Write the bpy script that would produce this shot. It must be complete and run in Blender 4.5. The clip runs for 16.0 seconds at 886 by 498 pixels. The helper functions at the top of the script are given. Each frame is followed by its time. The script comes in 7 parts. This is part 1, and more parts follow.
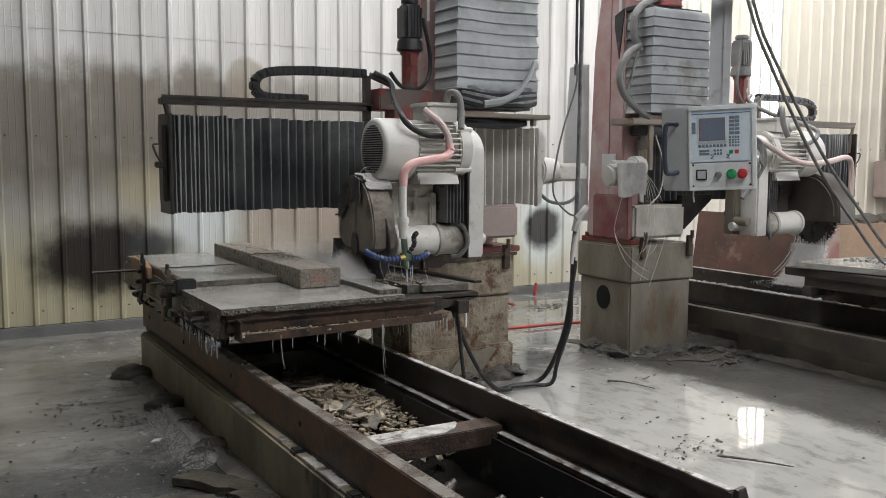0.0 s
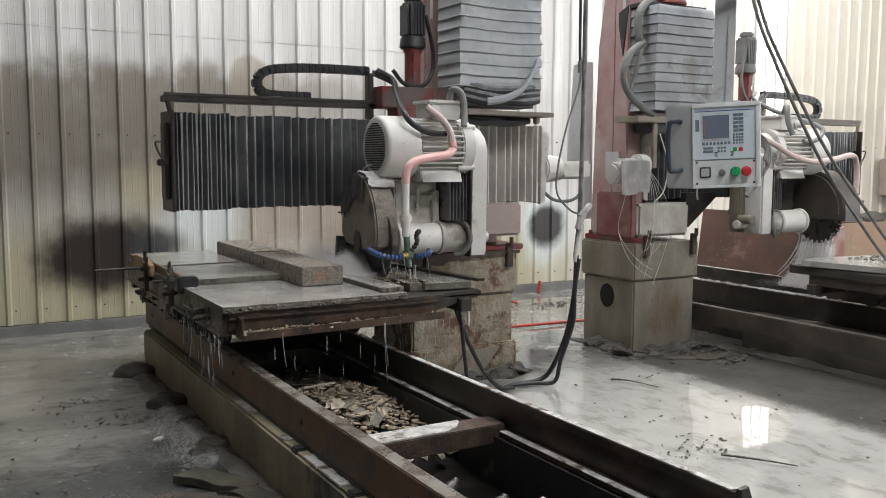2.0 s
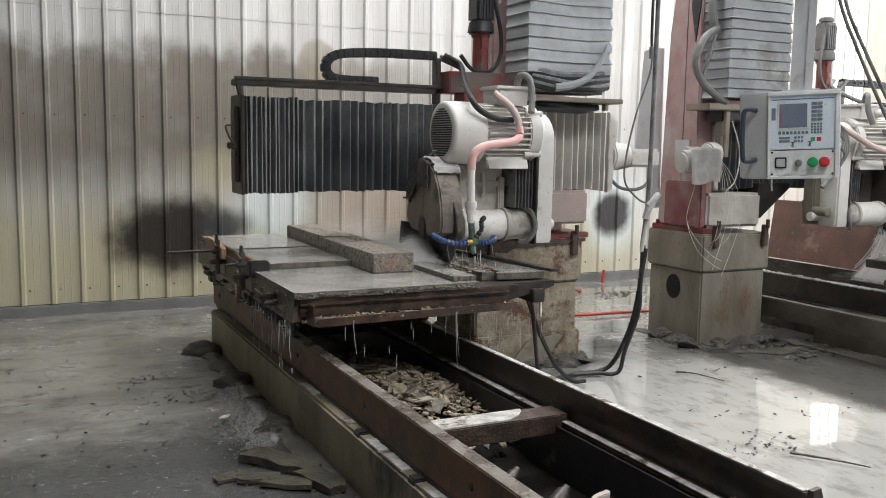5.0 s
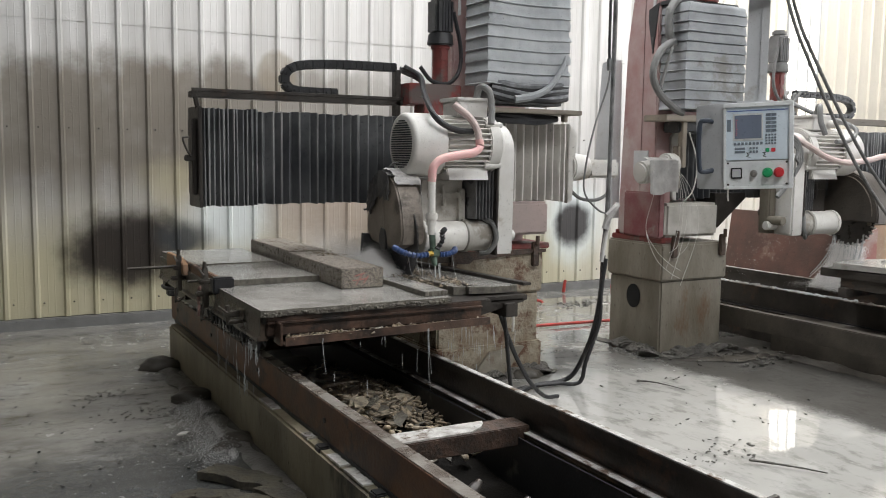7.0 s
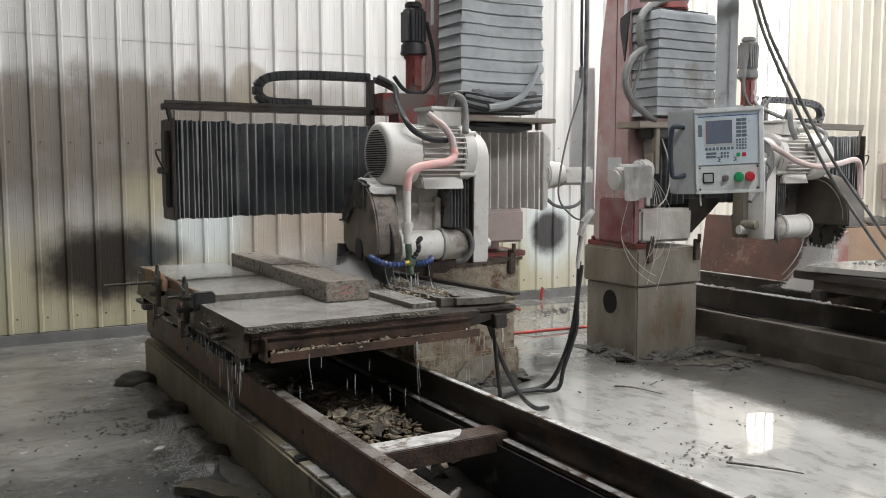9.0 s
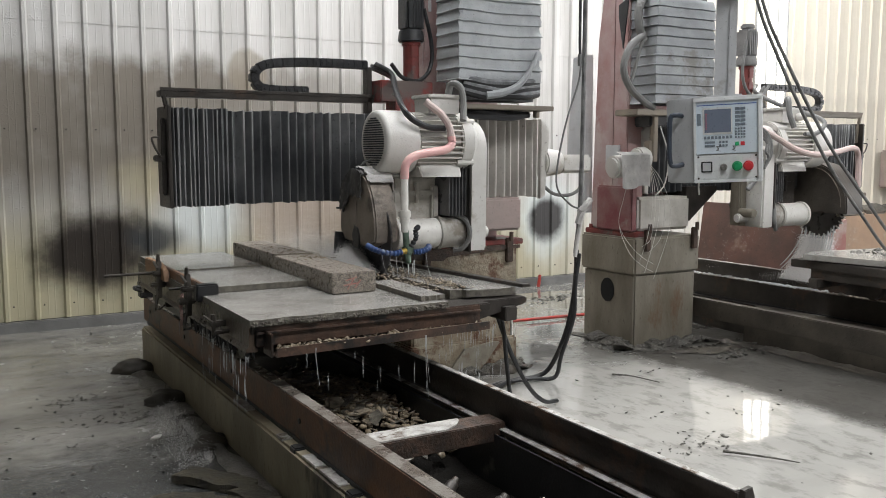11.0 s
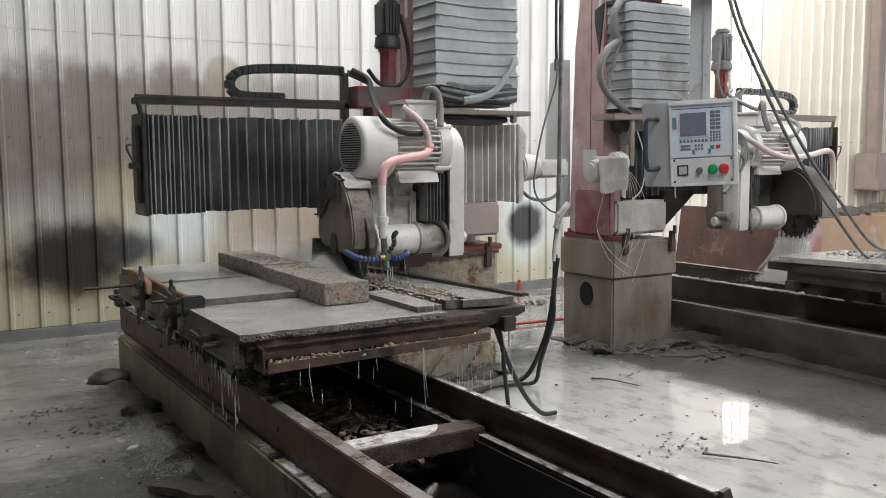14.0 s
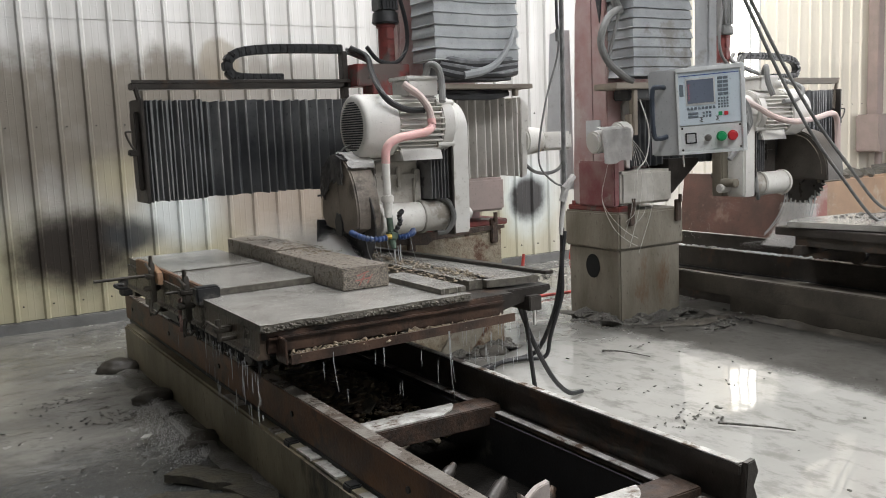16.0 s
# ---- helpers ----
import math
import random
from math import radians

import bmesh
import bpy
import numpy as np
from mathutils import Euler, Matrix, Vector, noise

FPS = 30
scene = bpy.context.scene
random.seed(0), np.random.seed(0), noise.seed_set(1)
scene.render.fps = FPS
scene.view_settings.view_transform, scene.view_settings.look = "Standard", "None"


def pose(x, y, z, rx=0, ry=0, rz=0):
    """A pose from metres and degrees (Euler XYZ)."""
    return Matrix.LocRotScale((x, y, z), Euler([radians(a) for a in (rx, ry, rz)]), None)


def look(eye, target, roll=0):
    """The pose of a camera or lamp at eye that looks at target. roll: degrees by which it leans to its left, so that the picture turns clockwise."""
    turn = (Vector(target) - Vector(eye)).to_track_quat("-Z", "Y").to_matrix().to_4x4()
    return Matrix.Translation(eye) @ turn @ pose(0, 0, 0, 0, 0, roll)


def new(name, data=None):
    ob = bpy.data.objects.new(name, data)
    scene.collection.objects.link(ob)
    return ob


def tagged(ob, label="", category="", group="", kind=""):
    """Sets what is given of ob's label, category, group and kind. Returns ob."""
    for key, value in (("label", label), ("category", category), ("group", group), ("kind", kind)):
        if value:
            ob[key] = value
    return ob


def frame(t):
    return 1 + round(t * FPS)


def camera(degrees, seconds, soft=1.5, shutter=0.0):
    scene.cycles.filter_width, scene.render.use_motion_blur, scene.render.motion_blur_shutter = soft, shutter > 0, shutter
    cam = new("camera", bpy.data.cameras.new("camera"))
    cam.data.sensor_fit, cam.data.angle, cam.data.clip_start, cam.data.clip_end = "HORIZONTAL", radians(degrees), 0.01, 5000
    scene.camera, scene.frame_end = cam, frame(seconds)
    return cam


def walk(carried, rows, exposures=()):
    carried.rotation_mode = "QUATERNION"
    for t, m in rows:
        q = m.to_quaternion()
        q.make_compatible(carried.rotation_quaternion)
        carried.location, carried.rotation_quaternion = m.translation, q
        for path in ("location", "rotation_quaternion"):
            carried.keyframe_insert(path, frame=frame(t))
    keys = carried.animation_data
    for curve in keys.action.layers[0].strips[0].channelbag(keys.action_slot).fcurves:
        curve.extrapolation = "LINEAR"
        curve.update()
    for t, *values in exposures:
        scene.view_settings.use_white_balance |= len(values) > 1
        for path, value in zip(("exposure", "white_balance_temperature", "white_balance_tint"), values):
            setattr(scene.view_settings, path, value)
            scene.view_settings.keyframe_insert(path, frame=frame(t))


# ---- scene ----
cam = camera(53.5, 16.0, soft=0.9, shutter=0.5)

PATH = [
    (0, (0.022, 0.024, 1.398), (1.026, 1.743, 1.203), 0.2),
    (0.5, (0.021, 0.035, 1.4), (1.037, 1.748, 1.211), 0.3),
    (1, (0.032, 0.026, 1.391), (1.054, 1.738, 1.224), 0.0),
    (1.5, (0.029, 0.031, 1.394), (1.031, 1.752, 1.21), 0.0),
    (2, (0.038, 0.031, 1.395), (1.033, 1.755, 1.196), 0.2),
    (2.5, (0.043, 0.039, 1.395), (1.046, 1.754, 1.171), 0.0),
    (3, (0.046, 0.032, 1.394), (1.043, 1.75, 1.163), 0.1),
    (3.5, (0.041, 0.052, 1.403), (0.951, 1.818, 1.177), 0.7),
    (4, (0.033, 0.055, 1.4), (0.897, 1.844, 1.166), 0.9),
    (6.5, (0.039, 0.054, 1.402), (0.955, 1.818, 1.178), 0.8),
    (7, (0.047, 0.061, 1.404), (0.993, 1.811, 1.196), 0.7),
    (7.5, (0.054, 0.055, 1.396), (1.028, 1.79, 1.2), 0.6),
    (8, (0.06, 0.052, 1.398), (1.045, 1.783, 1.213), 0.3),
    (8.5, (0.053, 0.052, 1.396), (1.042, 1.781, 1.214), 0.0),
    (11, (0.06, 0.063, 1.411), (1.054, 1.785, 1.194), 0.0),
    (11.5, (0.065, 0.069, 1.404), (1.083, 1.777, 1.185), 0.3),
    (12, (0.07, 0.07, 1.403), (1.098, 1.772, 1.188), 0.3),
    (12.5, (0.07, 0.069, 1.407), (1.098, 1.771, 1.19), 0.1),
    (13, (0.075, 0.068, 1.402), (1.107, 1.768, 1.187), -0.2),
    (13.5, (0.069, 0.063, 1.41), (1.104, 1.761, 1.2), -0.4),
    (14, (0.074, 0.065, 1.406), (1.107, 1.765, 1.203), -0.4),
    (14.5, (0.083, 0.054, 1.401), (1.106, 1.762, 1.207), -0.1),
    (15, (0.063, 0.065, 1.407), (1.081, 1.774, 1.2), 0.1),
    (15.5, (0.057, 0.089, 1.403), (1.07, 1.796, 1.161), -0.8),
    (16, (0.063, 0.126, 1.409), (1.093, 1.821, 1.152), -2.4),
]
walk(cam, [(t, look(eye, target, roll)) for t, eye, target, roll in PATH],
     [(0, -0.16), (0.5, -0.05), (1, -0.03), (2, 0.04), (3, 0.12), (3.5, 0.18), (4, 0.18), (6.5, 0.13), (7, 0.07), (11, 0.04), (13.5, 0.08), (16, 0.07)])

# ---- world and light ----
world = bpy.data.worlds.new("sky")
scene.world = world
world.use_nodes = True
wn = world.node_tree.nodes
sky = wn.new("ShaderNodeTexSky")
sky.sky_type, sky.sun_disc = "NISHITA", False
sky.sun_elevation, sky.sun_rotation = radians(40), radians(120)
wn["Background"].inputs["Strength"].default_value = 0.12
world.node_tree.links.new(sky.outputs[0], wn["Background"].inputs["Color"])


def area(name, m, sx, sy, power, col=(1, 1, 1)):
    d = bpy.data.lights.new(name, "AREA")
    d.shape, d.size, d.size_y, d.energy, d.color = "RECTANGLE", sx, sy, power, col
    o = new(name, d)
    o.matrix_world = m
    return o


# added unseen lamps in place of daylight: roof, front, right side, wall wash
area("roof_fill_lamp", pose(5.0, 5.2, 5.85), 8.0, 1.3, 400, (0.97, 0.98, 1.0))
area("front_fill_lamp", pose(5.0, -0.2, 5.85), 9.0, 1.4, 500, (0.97, 0.98, 1.0))
area("right_fill_lamp", look((13.9, 1.0, 2.2), (4.0, 4.0, 0.9)), 4.2, 3.6, 400, (0.98, 0.98, 1.0))
area("wall_wash_lamp", look((8.9, 6.75, 5.85), (8.9, 7.3, 2.0)), 2.6, 0.9, 135, (1.0, 0.95, 0.87))
scene.view_settings.exposure = 0.0

# ---- materials ----
MATS = {}


def mat(name, base, dark=None, rough=0.6, metal=0.0, scale=6.0, fine=60.0, bump=0.15, amount=0.5, dirt=None, dirt_amount=0.0,
        rough_var=0.15, coat=0.0, stretch=(1, 1, 1), dist=0.004):
    """A painted, worn or stone surface: broad stains and fine grain mixed in object space."""
    if name in MATS:
        return MATS[name]
    m = bpy.data.materials.new(name)
    m.use_nodes = True
    n, l = m.node_tree.nodes, m.node_tree.links
    bs = n["Principled BSDF"]
    geo = n.new("ShaderNodeNewGeometry")
    mp = n.new("ShaderNodeMapping")
    mp.inputs["Scale"].default_value = stretch
    l.new(geo.outputs["Position"], mp.inputs["Vector"])
    info = n.new("ShaderNodeObjectInfo")

    def noise_tex(sc, detail, rg=0.6):
        t = n.new("ShaderNodeTexNoise")
        t.inputs["Scale"].default_value, t.inputs["Detail"].default_value, t.inputs["Roughness"].default_value = sc, detail, rg
        l.new(mp.outputs[0], t.inputs["Vector"])
        return t

    def ramp(src, lo, hi):
        r = n.new("ShaderNodeMapRange")
        r.inputs["From Min"].default_value, r.inputs["From Max"].default_value = lo, hi
        l.new(src, r.inputs["Value"])
        return r.outputs[0]

    def mix(f, a, b):
        x = n.new("ShaderNodeMix")
        x.data_type = "RGBA"
        for sock, v in ((x.inputs["Factor"], f), (x.inputs["A"], a), (x.inputs["B"], b)):
            if isinstance(v, (tuple, list)):
                sock.default_value = (*v, 1) if len(v) == 3 else v
            elif isinstance(v, float):
                sock.default_value = v
            else:
                l.new(v, sock)
        return x.outputs["Result"]

    dark = dark or tuple(c * 0.6 for c in base)
    big, small = noise_tex(scale, 6), noise_tex(fine, 4)
    fb = ramp(big.outputs["Fac"], 0.5 - 0.5 * (0.72 - amount * 0.8), 0.5 + 0.5 * (0.72 - amount * 0.8))
    col = mix(fb, dark, base)
    fs = ramp(small.outputs["Fac"], 0.3, 0.7)
    col = mix(ramp(small.outputs["Fac"], 0.62, 0.75), col, tuple(c * 0.55 for c in dark))
    if dirt:
        dn = noise_tex(scale * 0.45, 8, 0.7)
        col = mix(ramp(dn.outputs["Fac"], 0.6 - dirt_amount * 0.5, 0.68 - dirt_amount * 0.5), col, dirt)
    vary = n.new("ShaderNodeHueSaturation")
    vr = ramp(info.outputs["Random"], 0.0, 1.0)
    vm = n.new("ShaderNodeMapRange")
    vm.inputs["To Min"].default_value, vm.inputs["To Max"].default_value = 0.88, 1.12
    l.new(vr, vm.inputs["Value"])
    l.new(vm.outputs[0], vary.inputs["Value"])
    l.new(col, vary.inputs["Color"])
    l.new(vary.outputs[0], bs.inputs["Base Color"])
    rr = n.new("ShaderNodeMapRange")
    rr.inputs["To Min"].default_value, rr.inputs["To Max"].default_value = max(0.03, rough - rough_var), min(1, rough + rough_var)
    l.new(big.outputs["Fac"], rr.inputs["Value"])
    l.new(rr.outputs[0], bs.inputs["Roughness"])
    bs.inputs["Metallic"].default_value = metal
    bs.inputs["Coat Weight"].default_value = coat
    bs.inputs["Coat Roughness"].default_value = 0.12
    if bump:
        b = n.new("ShaderNodeBump")
        b.inputs["Strength"].default_value, b.inputs["Distance"].default_value = bump, dist
        l.new(fs, b.inputs["Height"])
        l.new(b.outputs[0], bs.inputs["Normal"])
    MATS[name] = m
    return m


SLURRY = (0.36, 0.35, 0.32)
M_PAINT = mat("pale_machine_paint", (0.56, 0.54, 0.5), (0.36, 0.34, 0.3), 0.5, 0, 5, 90, 0.12, 0.5, (0.27, 0.24, 0.2), 0.1)
M_COVER = mat("dusty_white_cover", (0.72, 0.71, 0.68), (0.58, 0.56, 0.52), 0.5, 0, 5, 80, 0.1, 0.4, (0.4, 0.36, 0.3), 0.05)
M_GREYBOX = mat("grey_cabinet_paint", (0.56, 0.57, 0.58), (0.46, 0.47, 0.48), 0.45, 0, 6, 120, 0.05, 0.4, (0.33, 0.31, 0.28), 0.0)
M_WHITEPANEL = mat("panel_white", (0.84, 0.86, 0.86), (0.64, 0.66, 0.66), 0.4, 0, 9, 120, 0.03, 0.4)
M_BLUEPANEL = mat("panel_pale_blue", (0.74, 0.83, 0.9), (0.66, 0.75, 0.82), 0.35, 0, 9, 120, 0.02, 0.4)
M_PED = mat("slurry_coated_steel", (0.235, 0.215, 0.175), (0.145, 0.125, 0.092), 0.5, 0, 4.5, 45, 0.35, 0.5, (0.14, 0.085, 0.05), 0.09, stretch=(1, 1, 0.45))
M_PED1 = mat("rusty_slurry_steel", (0.36, 0.32, 0.245), (0.22, 0.17, 0.115), 0.6, 0, 11, 38, 0.6, 0.55, (0.12, 0.06, 0.035), 0.2, dist=0.008)
M_RED = mat("faded_red_paint", (0.29, 0.15, 0.145), (0.37, 0.28, 0.27), 0.55, 0, 4, 60, 0.15, 0.5, (0.4, 0.33, 0.31), 0.16)
M_REDDARK = mat("dark_red_paint", (0.25, 0.045, 0.04), (0.14, 0.04, 0.035), 0.5, 0, 7, 60, 0.15, 0.5, (0.13, 0.1, 0.09), 0.1)
M_PINKGREY = mat("pinkish_dusty_paint", (0.4, 0.31, 0.29), (0.31, 0.26, 0.24), 0.6, 0, 5, 60, 0.15, 0.5)
M_BELD = mat("dirty_dark_bellows", (0.22, 0.225, 0.228), (0.06, 0.064, 0.07), 0.45, 0, 2.0, 40, 0.12, 0.6, (0.3, 0.3, 0.29), 0.02)
M_BELL = mat("grey_bellows", (0.56, 0.54, 0.5), (0.36, 0.345, 0.315), 0.55, 0, 3.0, 40, 0.12, 0.5)
M_BELFOLD = mat("worn_black_rubber", (0.15, 0.15, 0.152), (0.08, 0.08, 0.082), 0.3, 0, 9, 70, 0.15, 0.5)
M_BELV = mat("grey_fabric_bellows", (0.4, 0.42, 0.43), (0.31, 0.33, 0.34), 0.6, 0, 5, 90, 0.12, 0.5, (0.24, 0.24, 0.23), 0.03)
M_BELV2 = mat("slate_fabric_bellows", (0.29, 0.305, 0.315), (0.2, 0.21, 0.22), 0.6, 0, 5, 90, 0.12, 0.5, (0.17, 0.165, 0.155), 0.04)
M_HEM = mat("crumpled_dark_fabric", (0.26, 0.27, 0.28), (0.1, 0.105, 0.11), 0.55, 0, 14, 90, 0.2, 0.5)
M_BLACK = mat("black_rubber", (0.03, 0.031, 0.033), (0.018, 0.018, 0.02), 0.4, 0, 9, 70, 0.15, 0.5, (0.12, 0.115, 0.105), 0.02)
M_CABLE = mat("dusty_cable", (0.2, 0.2, 0.195), (0.08, 0.08, 0.08), 0.45, 0, 14, 70, 0.1, 0.5, (0.2, 0.19, 0.175), 0.03)
M_GREYHOSE = mat("grey_conduit", (0.18, 0.18, 0.175), (0.13, 0.13, 0.125), 0.5, 0, 14, 70, 0.1, 0.5)
M_DARKST = mat("dark_wet_steel", (0.07, 0.062, 0.055), (0.036, 0.032, 0.029), 0.38, 0.3, 6, 60, 0.25, 0.5, (0.1, 0.065, 0.045), 0.08)
M_RUST = mat("rusty_wet_steel", (0.235, 0.115, 0.058), (0.09, 0.05, 0.033), 0.5, 0.0, 5, 55, 0.3, 0.5, (0.055, 0.047, 0.04), 0.14)
M_RUSTBAR = mat("flaking_rust", (0.095, 0.06, 0.043), (0.045, 0.032, 0.025), 0.5, 0.1, 18, 60, 0.6, 0.6, (0.045, 0.035, 0.03), 0.12)
M_RAILTOP = mat("slurry_on_rail_top", (0.3, 0.28, 0.25), (0.14, 0.115, 0.095), 0.28, 0.2, 7, 60, 0.25, 0.5, (0.09, 0.065, 0.05), 0.12)
# wet slurry; part of its pale tone is wall reflection put into the colour
M_WETGREY = mat("wet_sheen_flange", (0.68, 0.67, 0.64), (0.42, 0.4, 0.37), 0.13, 0, 14, 55, 0.25, 0.6, (0.16, 0.12, 0.09), 0.14)
M_BRIGHTST = mat("worn_steel", (0.42, 0.41, 0.39), (0.27, 0.25, 0.23), 0.35, 0.7, 8, 90, 0.1, 0.5)
M_CONC = mat("grimy_concrete", (0.36, 0.315, 0.22), (0.2, 0.172, 0.115), 0.55, 0, 3, 40, 0.5, 0.55, (0.075, 0.065, 0.05), 0.1, stretch=(1, 1, .45))
M_KERB = mat("grey_kerb", (0.2, 0.2, 0.195), (0.13, 0.13, 0.125), 0.6, 0, 3, 40, 0.4, 0.55)
M_SLAB = mat("wet_grey_granite", (0.37, 0.36, 0.335), (0.25, 0.24, 0.22), 0.1, 0, 5, 120, 0.12, 0.5, (0.2, 0.19, 0.17), 0.05, rough_var=0.1)
M_SLABEDGE = mat("broken_granite_edge", (0.2, 0.185, 0.15), (0.1, 0.09, 0.075), 0.5, 0, 30, 150, 0.6, 0.6, (0.08, 0.07, 0.06), 0.08)
M_CHIP = mat("stone_chip", (0.43, 0.37, 0.275), (0.2, 0.17, 0.13), 0.5, 0, 12, 80, 0.3, 0.5, (0.1, 0.085, 0.07), 0.06)
M_CHIPDARK = mat("wet_stone_chip", (0.29, 0.245, 0.185), (0.14, 0.117, 0.09), 0.35, 0, 12, 80, 0.3, 0.5)
M_CLOD = mat("slurry_clod", (0.14, 0.132, 0.115), (0.07, 0.066, 0.058), 0.5, 0, 14, 50, 0.8, 0.55, dist=0.016)
M_BLADE = mat("blade_steel", (0.09, 0.09, 0.092), (0.045, 0.045, 0.047), 0.3, 0.6, 9, 90, 0.1, 0.5)
M_TOOTH = mat("blade_segment", (0.8, 0.8, 0.77), (0.62, 0.62, 0.6), 0.4, 0.0, 9, 90, 0.1, 0.5)
M_GUARD = mat("dusty_guard", (0.29, 0.25, 0.21), (0.17, 0.145, 0.12), 0.55, 0, 5, 70, 0.2, 0.5, (0.1, 0.085, 0.07), 0.1)
M_PINK = mat("pink_hose", (0.86, 0.43, 0.42), (0.8, 0.52, 0.49), 0.35, 0, 9, 70, 0.05, 0.5, (0.6, 0.5, 0.45), 0.02)
M_PALEPINK = mat("pale_pink_hose", (0.7, 0.55, 0.52), (0.6, 0.5, 0.47), 0.4, 0, 9, 70, 0.05, 0.5)
M_CRUMB = mat("damp_stone_crumb", (0.36, 0.29, 0.2), (0.12, 0.1, 0.075), 0.4, 0, 40, 120, 0.3, 0.5)
M_SKIRT = mat("slurry_caked_side", (0.13, 0.095, 0.07), (0.04, 0.033, 0.027), 0.3, 0.1, 7, 60, 0.5, 0.55, (0.17, 0.155, 0.13), 0.07, stretch=(1, 1, 0.35))
M_SLURRYPLATE = mat("slurry_plate", (0.29, 0.265, 0.215), (0.18, 0.16, 0.125), 0.5, 0, 7, 50, 0.4, 0.5, (0.14, 0.09, 0.06), 0.08)
M_HOLE = mat("unlit_inside", (0.006, 0.006, 0.006), (0.004, 0.004, 0.004), 0.9, 0, 9, 70, 0)
# grey that holds the backlit shade of the second screw motor
M_DUSTMOTOR = mat("backlit_grey_motor", (0.2, 0.2, 0.195), (0.12, 0.12, 0.118), 0.5, 0, 9, 70, 0.15)
# near black without shine: the shade of a deep pit put into the colour
M_SLUDGE = mat("shaded_sludge", (0.016, 0.0145, 0.0125), (0.009, 0.008, 0.007), 0.75, 0, 9, 60, 0.5, 0.5)
M_BANK = mat("grey_slurry_bank", (0.22, 0.21, 0.19), (0.12, 0.115, 0.1), 0.35, 0, 12, 50, 0.8, 0.55, (0.3, 0.29, 0.27), 0.05, dist=0.016)
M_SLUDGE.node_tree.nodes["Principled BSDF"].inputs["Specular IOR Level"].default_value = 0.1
M_GUTTER = mat("dark_rusty_gutter", (0.13, 0.078, 0.055), (0.05, 0.036, 0.03), 0.35, 0.1, 8, 60, 0.4, 0.55, (0.03, 0.027, 0.025), 0.12)
M_PVC = mat("white_pvc", (0.72, 0.71, 0.67), (0.6, 0.58, 0.54), 0.4, 0, 9, 70, 0.05, 0.5)
M_BLUE = mat("blue_hose", (0.045, 0.09, 0.24), (0.03, 0.05, 0.13), 0.35, 0, 20, 70, 0.05, 0.5, (0.25, 0.27, 0.3), 0.02)
M_BRASS = mat("brass", (0.55, 0.38, 0.08), (0.4, 0.27, 0.06), 0.3, 0.8, 20, 70, 0.05, 0.5)
M_GREENV = mat("verdigris_valve", (0.16, 0.22, 0.17), (0.09, 0.13, 0.1), 0.4, 0.4, 20, 70, 0.1, 0.5)
M_CLOTH = mat("grey_rag", (0.58, 0.57, 0.55), (0.36, 0.35, 0.34), 0.8, 0, 8, 120, 0.2, 0.5)
M_DARKRAG = mat("dark_dusty_rubber", (0.12, 0.115, 0.11), (0.05, 0.05, 0.05), 0.6, 0, 12, 70, 0.2, 0.5)
M_SILL = mat("dark_slurry_steel", (0.085, 0.074, 0.058), (0.035, 0.03, 0.025), 0.5, 0, 3, 45, 0.3, 0.5, (0.05, 0.042, 0.035), 0.06)
M_WOOD = mat("wet_orange_timber", (0.36, 0.2, 0.1), (0.26, 0.15, 0.085), 0.55, 0, 6, 60, 0.3, 0.5, (0.17, 0.13, 0.1), 0.05, stretch=(1, 0.15, 1))
M_PLANK = mat("grey_brown_bar", (0.26, 0.22, 0.17), (0.19, 0.165, 0.135), 0.6, 0, 6, 60, 0.25, 0.5, stretch=(0.2, 1, 1))
M_REDHOSE = mat("red_hose", (0.5, 0.05, 0.04), (0.3, 0.07, 0.06), 0.35, 0, 9, 70, 0.05, 0.5)
M_GREEN = mat("green_button", (0.03, 0.4, 0.16), (0.03, 0.33, 0.13), 0.3, 0, 20, 90, 0.0, 0.4)
M_REDBTN = mat("red_button", (0.65, 0.05, 0.06), (0.55, 0.05, 0.06), 0.3, 0, 20, 90, 0.0, 0.4)
M_KEY = mat("grey_keys", (0.2, 0.24, 0.28), (0.16, 0.2, 0.24), 0.4, 0, 20, 90, 0.0, 0.4)
M_SCREEN = mat("screen_face", (0.17, 0.2, 0.26), (0.14, 0.16, 0.21), 0.12, 0, 6, 90, 0.0, 0.4)
M_TARP = mat("rusty_red_sheet", (0.17, 0.085, 0.065), (0.09, 0.055, 0.045), 0.55, 0, 3, 50, 0.25, 0.5, (0.33, 0.23, 0.19), 0.14)
M_ORANGE = mat("weathered_orange_steel", (0.45, 0.3, 0.2), (0.35, 0.24, 0.17), 0.6, 0, 3, 50, 0.25, 0.55, (0.5, 0.42, 0.33), 0.08)


